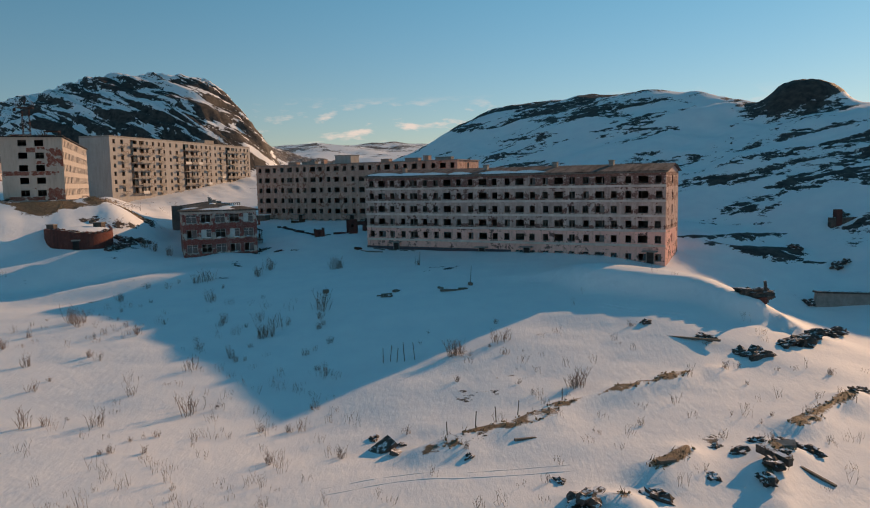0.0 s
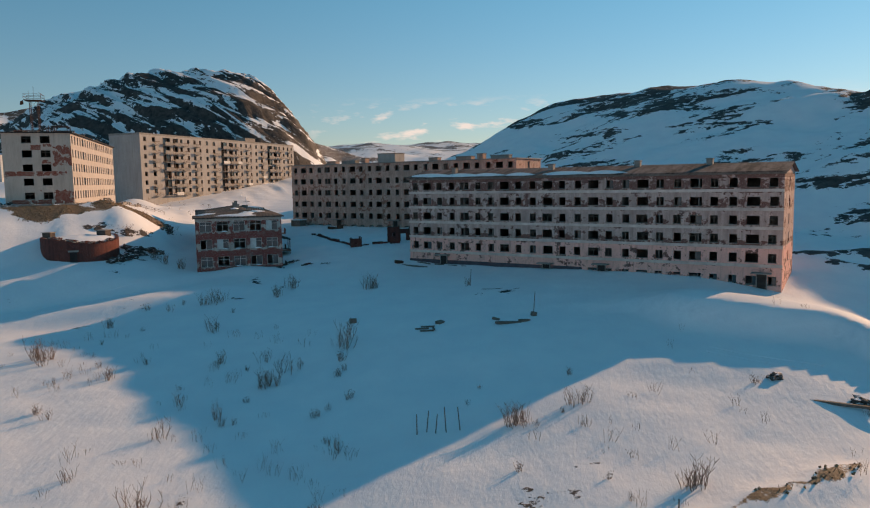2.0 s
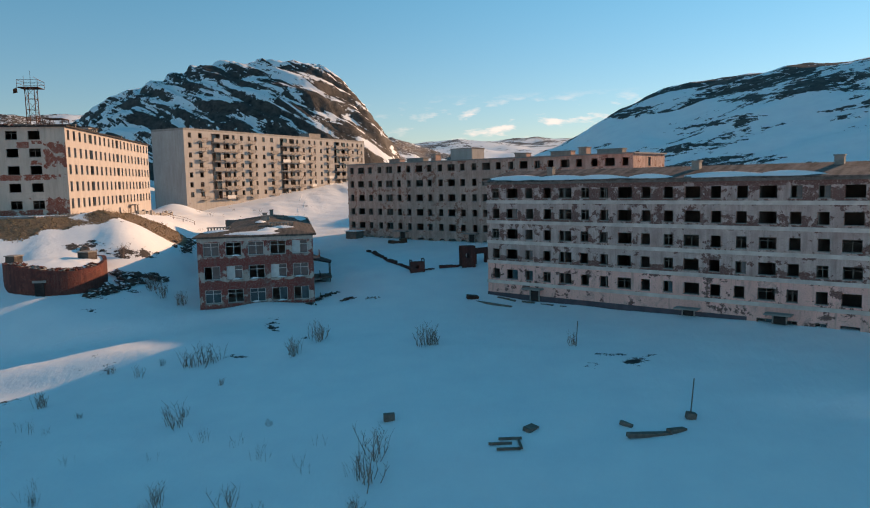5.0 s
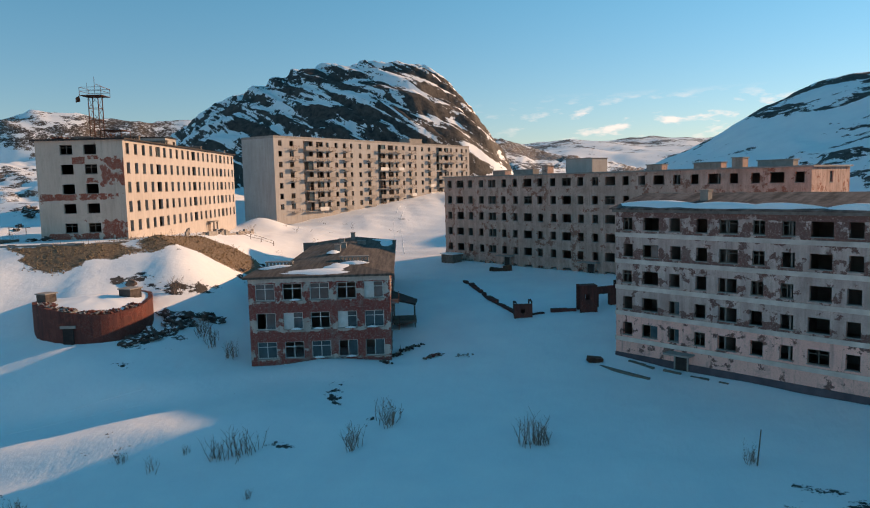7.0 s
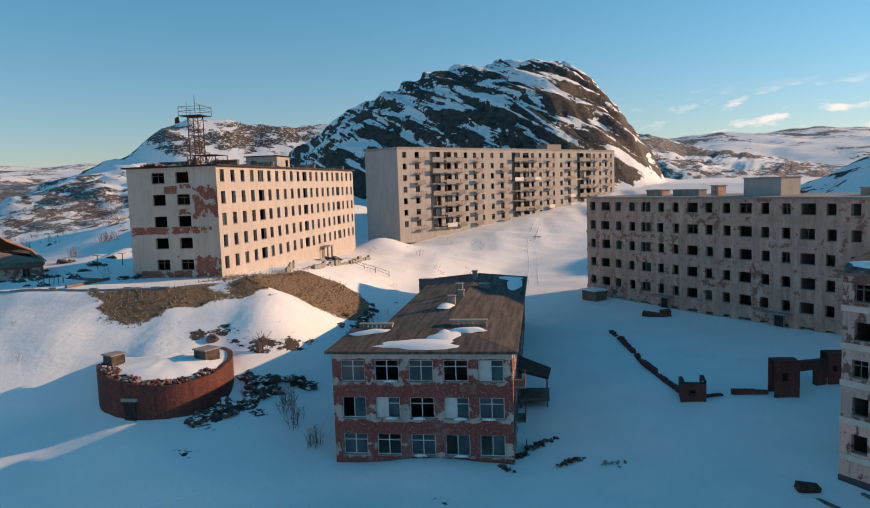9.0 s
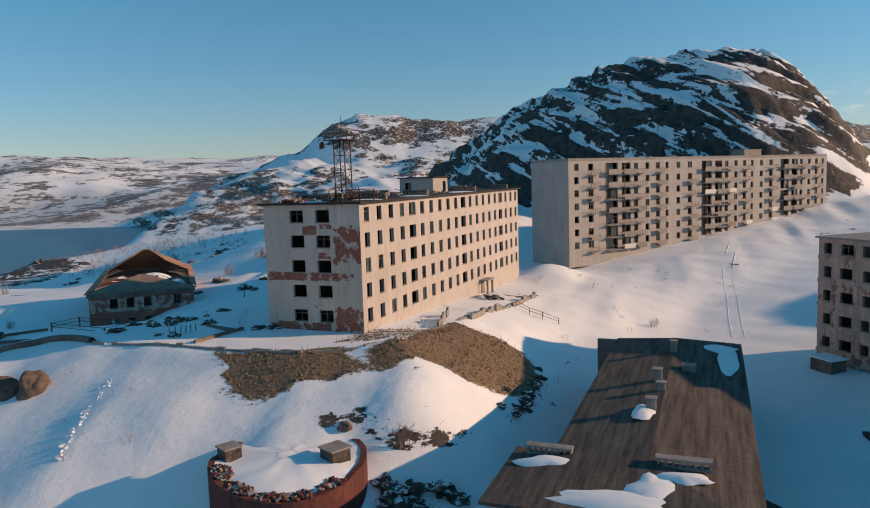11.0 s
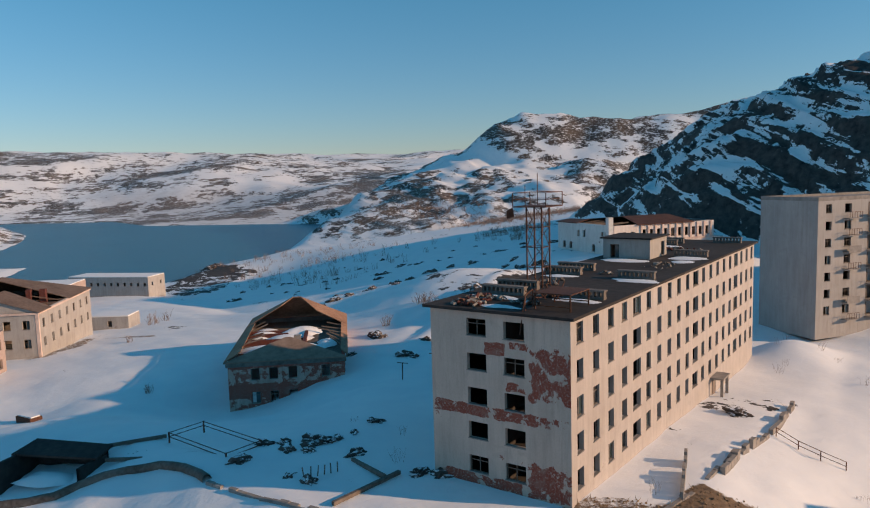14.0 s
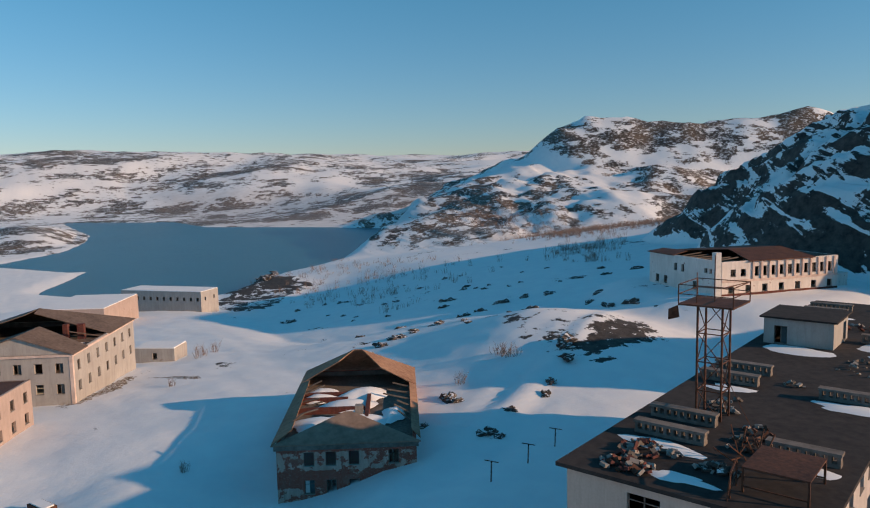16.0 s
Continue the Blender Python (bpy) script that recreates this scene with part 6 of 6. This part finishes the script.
wall_line([(-46.1, 183.3), (-41.4, 176.2), (-37.7, 170.3), (-34.4, 165.8), (-32.5, 163.8)], 0.1, 0.55, 0.5, M_BRICK, "low broken brick wall half buried in snow", 3)
wall_line([(-30.4, 163.5), (-28.3, 165.2), (-25.4, 166.4)], 0.1, 0.45, 0.5, M_BRICK, "low broken brick wall half buried in snow", 4)
wall_line([(-17.4, 152.8), (-13, 150.2), (-8, 147.6)], 0.05, 0.2, 0.2, M_WOOD, "thin dark pipe lying beside the pink block", 5)


def brick_ruin():
    h = thing("brick_ruin", on(-31.3, 163.2, -0.1, 0, 0, 20), "small roofless ruin of dark red brick in the snow", "ruin")
    for i, (a, u, l, t) in enumerate((((-1.1, -1.0), (1, 0), 2.2, 1.6), ((1.1, -1.0), (0, 1), 2.0, 1.9), ((1.1, 1.0), (-1, 0), 2.2, 1.2), ((-1.1, 1.0), (0, -1), 2.0, 1.7))):
        part("wall", Shape().wall(a, u, l, -1, t, 0.35, [(0.8, 1.3, 0.5, 1.0)] if i in (0, 1) else []), M_BRICK, h)
    g = thing("brick_gate", on(-24.0, 167.5, -0.2, 0, 0, 28), "ruined red brick gate with two broken piers", "gate")
    part("pier", Shape().wall((-1.6, -1.3), (1, 0), 2.2, -1, 3.4, 1.5, [(0.7, 1.2, 1.6, 2.3)]), M_BRICK, g)
    part("pier", Shape().wall((4.2, 1.6), (1, 0), 2.2, -1, 3.3, 1.6, [(0.5, 0.9, 1.6, 2.2), (1.2, 1.6, 1.6, 2.2)]), M_BRICK, g)
    part("wall", Shape().wall((0.61, 0.6), (0.96, 0.28), 3.7, -1, 2.8, 0.5, [(0.9, 2.6, -1, 1.9)]), M_BRICK, g)
    part("wall", Shape().wall((6.5, 2.2), (0.96, 0.28), 3.4, -1, 1.7, 0.5, []), M_BRICK, g)


brick_ruin()


def kiosk():
    h = thing("kiosk", on(-54.6, 200.0, 0, 0, 0, -26), "small dark porch beside the grey block", "porch")
    part("body", Shape().box(-1.5, 1.5, -1.1, 1.1, -1, 1.5), M_WOOD, h)
    part("roof", Shape().box(-1.7, 1.7, -1.35, 1.35, 1.5, 1.65), M_SNOW, h)


kiosk()


def stone_hut():
    h = thing("stone_ruin", on(44.7, 105.4, -0.3, 0, 0, 15), "broken stone ruin with a leaning post in the snow", "ruin")
    ob = part("wall", ROCKS[2], None, h, m=pose(0, 0, 0.9))
    ob.scale = (2.7, 1.2, 2.0)
    part("post", Shape().beam((2.2, -0.4, -0.5), (1.6, -0.5, 2.8), 0.3), M_ROCK, h)
    part("slab", Shape().box(-1.0, 1.2, -1.6, -1.2, -0.5, 0.5), M_BRICK, h)
    g = thing("retaining_wall", on(70, 121, -0.3, 0, 4, 12), "long dark retaining wall in the shaded snow", "wall")
    part("wall", Shape().box(-10, 12, -0.3, 0.3, -1.5, 2.0), M_CONC, g)
    part("cap", Shape().box(-10.2, 12.2, -0.6, 0.6, 2.0, 2.3), M_ROCK, g)
    b = thing("brick_ruin", on(84, 154.7, -0.2, 0, 0, 10), "ruined brick chimney stub on the snowy hill", "ruin")
    part("shaft", Shape().box(-3.2, -1.9, -0.6, 0.6, -1, 2.6), M_BRICK, b)
    part("wall", Shape().box(-4.4, 4.4, -0.5, 0.5, -1.5, 0.9), M_ROCK, b)


stone_hut()

# ---- the terrace: pipe, kerb, frame, sheds ----


def pipeline(points, r, mat, label, up):
    s = Shape()
    pts = []
    for (ax, ay), (bx, by) in zip(points, points[1:]):
        n = max(2, int(math.hypot(bx - ax, by - ay) / 1.5))
        for i in range(n):
            x, y = ax + (bx - ax) * i / n, ay + (by - ay) * i / n
            pts.append((x, y, ground_z(x, y) + up + 0.06 * noise.noise((x, y, 0))))
    s.tube(pts, [r] * len(pts), 8)
    tagged(part("pipeline", s, mat, None, label, smooth=True), "", "pipe")


pipeline([(-101.6, 138.4), (-96.9, 141.0), (-92.2, 143.2), (-88.8, 145.2), (-84.6, 148.0)], 0.16, M_CONC, "lagged pipe lying along the terrace edge", 0.02)
pipeline([(-120.2, 121.0), (-118.7, 123.1), (-117.3, 125.2), (-117.3, 127.4), (-115.7, 130.9), (-114.0, 133.4), (-111.6, 134.8), (-109.3, 135.6), (-106.4, 136.2)], 0.42, M_WOOD, "thick brown lagged heating pipe lying in the snow", 0.15)
wall_line([(-107.4, 135.8), (-101.6, 138.6), (-96.9, 141.3), (-92.2, 143.5), (-88.8, 145.5), (-84.3, 148.4), (-81.4, 152.5), (-82.2, 158), (-84.8, 168.0), (-88.5, 178)], 0.02, 0.3, 0.35, M_CONC, "broken concrete kerb along the terrace road", 8)
for x, y, lx, r, mat in ((-98.4, 146.0, 7.2, 108, M_WOOD), (-101.6, 147.6, 4.8, 8, M_WOOD), (-122.6, 132.2, 6.5, 84, M_WOOD), (-124.0, 130.0, 3.0, 70, M_WOOD), (-118.6, 131, 3.4, 60, M_WOOD)):
    slab("beam", on(x, y, 0.02, 0, 0, r), lx, 0.3, 0.3, mat, "long weathered timber beam lying on the terrace snow", "beam", "timber beams")
for i, (x, y, k) in enumerate(((-109.9, 143.6, 0.7), (-110.8, 146.4, 0.8), (-109.6, 147.2, 0.9), (-105.2, 148.3, 0.8), (-112, 144.2, 0.5), (-108.5, 145.0, 0.5), (-97.5, 152.5, 0.9), (-98.8, 151.0, 0.7))):
    boulder(x, y, k, 40 * i, 0.3, i, "dark heaps on the terrace", "dark heap of rubbish lying in the snow")
for i in range(6):
    x, y = -103.3 + 0.1 * i, 142.6 + 0.55 * i
    tagged(part("post", Shape().tube([(0, 0, -0.4), (0.02, 0, 0.9)], [0.06, 0.05], 6), M_WOOD, None, "short weathered fence post in the snow", on(x, y, 0, rnd.uniform(-8, 8), rnd.uniform(-8, 8), 0)), "", "post", "weathered posts")


def field_frame():
    h = thing("rail_frame", on(-116.2, 138.6, 0.2, 0, 0, 20), "low rectangular frame of rusty rails in the snow", "frame")
    for z in (0.15, 0.55):
        for a, b in (((-4.6, -1.9), (4.6, -1.9)), ((4.6, -1.9), (4.6, 1.9)), ((4.6, 1.9), (-4.6, 1.9)), ((-4.6, 1.9), (-4.6, -1.9))):
            part("rail", Shape().beam((*a, z), (*b, z), 0.06), M_RUST, h)
    for a in ((-4.6, -1.9), (4.6, -1.9), (4.6, 1.9), (-4.6, 1.9)):
        part("post", Shape().beam((*a, -0.6), (*a, 0.62), 0.12), M_RUST, h)


field_frame()


def dark_shed():
    h = thing("shed", on(-121.7, 125.3, 0.0, 0, 0, 44), "dark open-fronted timber shed half buried in snow", "shed")
    part("wall", Shape().wall((4.0, 2.6), (-1, 0), 8.0, -1.5, 2.2, 0.3, []), M_BITUMEN, h)
    part("wall", Shape().wall((-4.0, 2.3), (0, -1), 4.9, -1.5, 1.9, 0.3, []), M_BITUMEN, h)
    part("wall", Shape().wall((4.0, -1.2), (0, 1), 3.5, -1.5, 1.6, 0.3, []), M_BITUMEN, h)
    part("roof", Shape().panel([(-4.3, -0.2, 2.0), (4.3, 0.6, 1.9), (4.3, 2.9, 2.35), (-4.3, 2.9, 2.35)], 0.2), M_BITUMEN, h)
    part("snow_cover", drift(3.0, 1.6, 0.6, 4).mesh("snow_cover", M_SNOW, smooth=True, weld=True), None, h, m=pose(0, -0.6, 0.0))
    t = on(-154.7, 124.1, -0.1, 0, 0, 30)
    c = thing("rusty_skip", t, "rusty red box lying in the sunlit snow", "box")
    part("body", Shape().box(-1.6, 1.6, -0.8, 0.8, -0.4, 0.8), M_RUST, c)
    part("snow_cover", Shape().box(-1.4, 1.4, -0.6, 0.6, 0.8, 0.95), M_SNOW, c)


dark_shed()
for x, y in ((-128.2, 165.3), (-131, 171.7), (-134.4, 177.8)):
    h = thing("line_post", on(x, y, 0, 0, 0, 30), "rusty T-shaped clothes-line post in the snow", "post", "clothes-line posts")
    part("pole", Shape().beam((0, 0, -0.5), (0.1, 0, 2.2), 0.1), M_RUST, h)
    part("crossbar", Shape().beam((-0.7, 0, 2.15), (0.9, 0, 2.2), 0.08), M_RUST, h)

# ---- scrub on the valley slopes ----


def scrub():
    q = random.Random(31)
    s = Shape()
    pts = [(q.uniform(-560, -205), q.uniform(205, 440)) for i in range(14000)]
    xs, ys = np.array([p[0] for p in pts]), np.array([p[1] for p in pts])
    full = land(xs, ys)
    zs, shore, dense = full[0], inside(LAKE, xs, ys), fractal(xs, ys, 60, 3, 95) - 9 * (full[5] > 0.02)
    made = 0
    for (x, y), z, d, f in zip(pts, zs, shore, dense):
        if f < q.uniform(-0.15, 0.3) or q.random() > 0.16 + 0.75 * (y > 285) or x > -255 and y < 265 or d > -18:
            continue
        if (x + 151) * 0.89 + (y - 358) * 0.454 > -62 and y > 300 or made > 2300:
            continue
        k = q.uniform(1.4, 3.8)
        for j in range(8):
            a, l = q.uniform(0, 6.28), q.uniform(0.1, 0.45)
            bx, by = q.uniform(-1.0, 1.0), q.uniform(-1.0, 1.0)
            s.tube([(x + bx, y + by, z - 0.2), (x + bx + math.cos(a) * l * k, y + by + math.sin(a) * l * k, z + k * q.uniform(0.6, 1))], [0.05, 0.015], 3)
        made += 1
    tagged(part("scrub", s, M_TWIG, None, "leafless birch scrub scattered over the shaded slope"), "", "scrub", "", "stuff")


scrub()


def dry_growth():
    """Thin dead twigs over the open snowfield."""
    q = random.Random(77)
    s = Shape()
    pts = [(q.uniform(-75, -8), q.uniform(42, 108)) for i in range(420)] + [(q.uniform(-8, 62), q.uniform(46, 112)) for i in range(170)] + [(q.uniform(-110, -60), q.uniform(100, 138)) for i in range(60)] + [(q.uniform(-120, -70), q.uniform(150, 240)) for i in range(60)]
    xs, ys = np.array([p[0] for p in pts]), np.array([p[1] for p in pts])
    zs = land(xs, ys)[0]
    dense = fractal(xs, ys, 24, 3, 91)
    for (x, y), z, f in zip(pts, zs, dense):
        if f < -0.05:
            continue
        k = q.uniform(0.35, 1.5)
        for j in range(q.randrange(4, 11)):
            a, l = q.uniform(0, 6.28), q.uniform(0.1, 0.6)
            bx, by = q.uniform(-0.5, 0.5), q.uniform(-0.5, 0.5)
            h = k * q.uniform(0.5, 1)
            tip = (x + bx + math.cos(a) * l * h, y + by + math.sin(a) * l * h, z + h)
            s.tube([(x + bx, y + by, z - 0.15), tip], [0.012, 0.004], 3)
            m = (x + bx + math.cos(a) * l * h * 0.5, y + by + math.sin(a) * l * h * 0.5, z + h * 0.5)
            s.tube([m, (m[0] + q.uniform(-0.3, 0.3) * k, m[1] + q.uniform(-0.3, 0.3) * k, m[2] + 0.35 * k)], [0.007, 0.003], 3)
    tagged(part("dry_growth", s, M_TWIG, None, "thin dead brown twigs standing out of the snow"), "", "twigs", "", "stuff")


dry_growth()
for i, (x, y, k) in enumerate(((-71.6, 164.6, 0.9), (-70.9, 163.0, 0.7), (-72.4, 166.4, 0.8), (-73.6, 168.6, 0.7), (-74.6, 171.0, 0.6), (-70.2, 161.6, 0.6), (-71.0, 160.4, 0.5), (-73.0, 163.6, 0.5), (-76.3, 173.2, 0.5))):
    boulder(x, y, k, 61 * i, 0.3, i, "dark boulders", "dark rock at the foot of the earth bank")


def snow_track(points, gap, r, label, seed):
    """Two parallel ridges of pressed snow, such as a vehicle or a sledge leaves."""
    q = random.Random(seed)
    s = Shape()
    for _ in range(3):
        points = [points[0]] + [(a[0] * (1 - f) + b[0] * f, a[1] * (1 - f) + b[1] * f) for a, b in zip(points, points[1:]) for f in (0.25, 0.75)] + [points[-1]]
    for side in (-gap / 2, gap / 2):
        pts, radii = [], []
        for (ax, ay), (bx, by) in zip(points, points[1:]):
            n = max(2, int(math.hypot(bx - ax, by - ay) / 1.2))
            l = math.hypot(bx - ax, by - ay)
            for i in range(n):
                x = ax + (bx - ax) * i / n - (by - ay) / l * side
                y = ay + (by - ay) * i / n + (bx - ax) / l * side
                pts.append((x, y))
                radii.append(r * q.uniform(0.7, 1.3))
        zs = land(np.array([p[0] for p in pts]), np.array([p[1] for p in pts]))[0]
        s.tube([(x, y, z - 0.02) for (x, y), z in zip(pts, zs)], radii, 6)
    tagged(part("snow_track", s, M_SNOW, None, label, smooth=True), "", "track", "", "stuff")


snow_track([(-97, 272), (-91, 256), (-86, 243), (-80, 232), (-73.5, 218), (-69, 209)], 1.7, 0.06, "old vehicle tracks across the sunlit snow", 1)
snow_track([(-72, 120), (-66, 126), (-60, 131)], 1.6, 0.06, "old vehicle tracks on the lit snow strip", 3)
snow_track([(-9, 52), (-3, 55), (4, 55.5), (11, 57)], 1.2, 0.05, "trodden track over the open snowfield", 4)
snow_track([(22, 103.5), (27, 101), (33, 99.5)], 1.4, 0.06, "old vehicle track beside the drift", 5)


def trodden_snow(lines, n, label, seed):
    """Small lumps of snow kicked up along footpaths and slides."""
    q = random.Random(seed)
    pts = []
    for (ax, ay), (bx, by), w in lines:
        for i in range(n):
            f = q.random()
            pts.append((ax + (bx - ax) * f + q.gauss(0, w), ay + (by - ay) * f + q.gauss(0, w)))
    zs = land(np.array([p[0] for p in pts]), np.array([p[1] for p in pts]))[0]
    s = Shape()
    for (x, y), z in zip(pts, zs):
        k = q.uniform(0.05, 0.15)
        m = Matrix.Translation((x, y, z)) @ pose(0, 0, 0, q.uniform(-30, 30), q.uniform(-30, 30), q.uniform(0, 180))
        s.box(-k, k, -k * 0.8, k * 0.8, -k * 0.5, k * 0.5, m)
    tagged(part("snow_lumps", s, M_SNOW, None, label), "", "snow", "", "stuff")


trodden_snow([((-98, 134), (-91, 127), 0.25)], 90, "lumps of kicked-up snow along old footpaths", 9)
# rounded boulders bedded in the bank
def round_boulder_mesh(seed):
    bm = bmesh.new()
    bmesh.ops.create_icosphere(bm, subdivisions=4, radius=1.0)
    for v in bm.verts:
        p = v.co.normalized()
        k = 1 + 0.35 * noise.noise(p * 1.1 + Vector((seed * 3.1, 0, 0))) + 0.16 * noise.noise(p * 3.0 + Vector((0, seed * 2.7, 0))) + 0.05 * noise.noise(p * 9.0)
        v.co = Vector((p.x * k, p.y * k * 0.8, p.z * k * 0.8))
    me = bpy.data.meshes.new("boulder")
    bm.to_mesh(me)
    bm.free()
    for f in me.polygons:
        f.use_smooth = True
    me.materials.append(M_BOULDER)
    return me


M_BOULDER = plain("brown_boulder_stone", (0.075, 0.05, 0.04), (0.20, 0.145, 0.115), 1.6, 0.85, 0, 0.8, dist=0.15)
for i, (x, y, k, turn) in enumerate(((-108.6, 125.2, 2.1, 20), (-105.9, 127.0, 1.75, 70), (-103.9, 129.0, 1.8, 130), (-75.2, 145.3, 0.7, 40))):
    ob = part("boulder", round_boulder_mesh(30 + i), None, None, "rounded brown boulder bedded in the snow bank", pose(x, y, ground_z(x, y) + 0.05 * k, 8, -6, turn))
    ob.scale = (k, k, k)
    tagged(ob, "", "boulder", "bank boulders")
# rocky lake shore
for i, (x, y, k) in enumerate(((-520, 240, 6.0), (-505, 234, 5.0), (-490, 228, 4.5), (-470, 226, 4.0), (-455, 222, 3.2), (-535, 246, 4.0), (-440, 216, 2.6), (-425, 214, 3.0))):
    boulder(x, y, k, 47 * i, 0.45, i, "shore rocks", "large dark rock on the lake shore")
RIDGE = ((-198.7, 179.3), (-201.4, 184.0), (-204.8, 189.2), (-208.0, 194.7), (-209.2, 200.8), (-214.0, 209.1), (-217.6, 217.3), (-220.0, 224.4), (-218.4, 230.1), (-213.7, 234.4), (-192.3, 229.4), (-182.5, 227.2), (-178.6, 229.7))
for i, (x, y) in enumerate(RIDGE):
    boulder(x, y, 0.9 + 0.5 * ((i * 7) % 5) / 4, 31 * i, 0.35, i, "ridge rocks", "dark bedrock showing along the snowy ridge")
    boulder(x + rnd.uniform(-3, 3), y + rnd.uniform(-2, 2), 0.6 + 0.4 * ((i * 3) % 4) / 3, 67 * i, 0.35, i + 2, "ridge rocks", "dark bedrock showing along the snowy ridge")

q = random.Random(57)
for i in range(46):
    x, y = q.uniform(-330, -190), q.uniform(186, 285)
    boulder(x, y, q.uniform(0.5, 1.5), q.uniform(0, 360), 0.4, i, "slope rocks", "dark rock showing through the shaded snow slope")

# beside the cream block: broken wall, railing, upright slab, wreck
wall_line([(-85.8, 172.2), (-88.2, 178.3), (-89.7, 183.5), (-91.4, 188.5), (-94.8, 196.1)], 0.2, 0.9, 0.4, M_CONC, "broken concrete wall edging the snowy yard", 11)
wall_line([(-89.1, 171.7), (-83.8, 164.8)], 0.7, 1.3, 0.25, M_CONC, "upright concrete slabs at the terrace corner", 12)


def yard_railing():
    pts = [Vector((x, y, ground_z(x, y))) for x, y in [(-90.0, 185.8), (-87.9, 186.1), (-85.9, 186.4), (-84.4, 188.0)]]
    h = thing("railing", Matrix.Translation(pts[0]), "thin rusty railing sunk in the snow", "railing")
    for p in pts:
        part("post", Shape().beam(p - pts[0] - Vector((0, 0, 0.5)), p - pts[0] + Vector((0, 0, 0.9)), 0.07), M_RUST, h)
    for p, q_ in zip(pts, pts[1:]):
        for up in (0.45, 0.88):
            part("rail", Shape().beam(p - pts[0] + Vector((0, 0, up)), q_ - pts[0] + Vector((0, 0, up)), 0.05), M_RUST, h)


yard_railing()
boulder(-95.4, 187.3, 1.0, 20, 0.2, 3, "dark heaps on the terrace", "dark heap of rubbish lying in the snow")
for i, (x, y) in enumerate([(-111.7, 143.8), (-109.4, 145.6), (-109.6, 147.9), (-110.3, 150.4), (-111.8, 153.5), (-109.8, 139.1), (-104.4, 141.7), (-102.3, 142.8), (-112.7, 142.5)]):
    boulder(x, y, 0.5 + 0.15 * (i % 3), 53 * i, 0.35, i, "dark heaps on the terrace", "dark heap of rubbish lying in the snow")
rubble(ROOF_A @ pose(3.6, 9.6, 0), 1.6, 1.2, 50, 0.3, (M_BRICK, M_CONC, M_WOOD), "loose bricks and boards on the roof corner", 25)
rubble(ROOF_A @ pose(9.0, 5.4, 0), 2.6, 1.0, 36, 0.26, (M_RUST, M_CONC, M_WOOD), "loose scrap and broken concrete on the roof", 26)
rubble(ROOF_A @ pose(14.0, 8.2, 0), 2.0, 1.2, 22, 0.26, (M_WOOD, M_CONC), "loose boards and broken concrete on the roof", 27)
rubble(ROOF_A @ pose(29.0, 3.2, 0), 3.0, 1.6, 22, 0.26, (M_WOOD, M_CONC), "loose boards and broken concrete on the roof", 28)


def earth_clods():
    """Clods and tussocks on the bare bank and the field ridges."""
    q = random.Random(5)
    pts = [(q.uniform(-95, -70), q.uniform(138, 182)) for i in range(9000)] + [(q.uniform(0, 46), q.uniform(48, 84)) for i in range(9000)]
    xs, ys = np.array([p[0] for p in pts]), np.array([p[1] for p in pts])
    z, _, soil = land(xs, ys)[:3]
    s = Shape()
    for (x, y), zz, e in zip(pts, z, soil):
        if e < 0.40 + 0.25 * q.random() or q.random() < 0.45:
            continue
        k = q.uniform(0.04, 0.11)
        m = Matrix.Translation((x, y, zz + 0.0)) @ pose(0, 0, 0, q.uniform(-50, 50), q.uniform(-50, 50), q.uniform(0, 180))
        s.box(-k, k, -k * 0.7, k * 0.7, -k * 0.6, k * 0.6, m, q.randrange(2))
        if q.random() < 0.3:
            s.tube([(x, y, zz), (x + q.uniform(-0.3, 0.3), y + q.uniform(-0.3, 0.3), zz + q.uniform(0.3, 0.6))], [0.03, 0.006], 3, 1)
    tagged(part("earth_clods", s, (M_SOIL, M_STRAW), None, "clods of brown earth and dead grass on the bare bank"), "", "earth", "", "stuff")


M_SOIL = plain("brown_frozen_earth", (0.10, 0.065, 0.04), (0.26, 0.18, 0.11), 3.0)
M_STRAW = plain("dead_straw_grass", (0.20, 0.135, 0.075), (0.40, 0.28, 0.165), 3.0)
earth_clods()
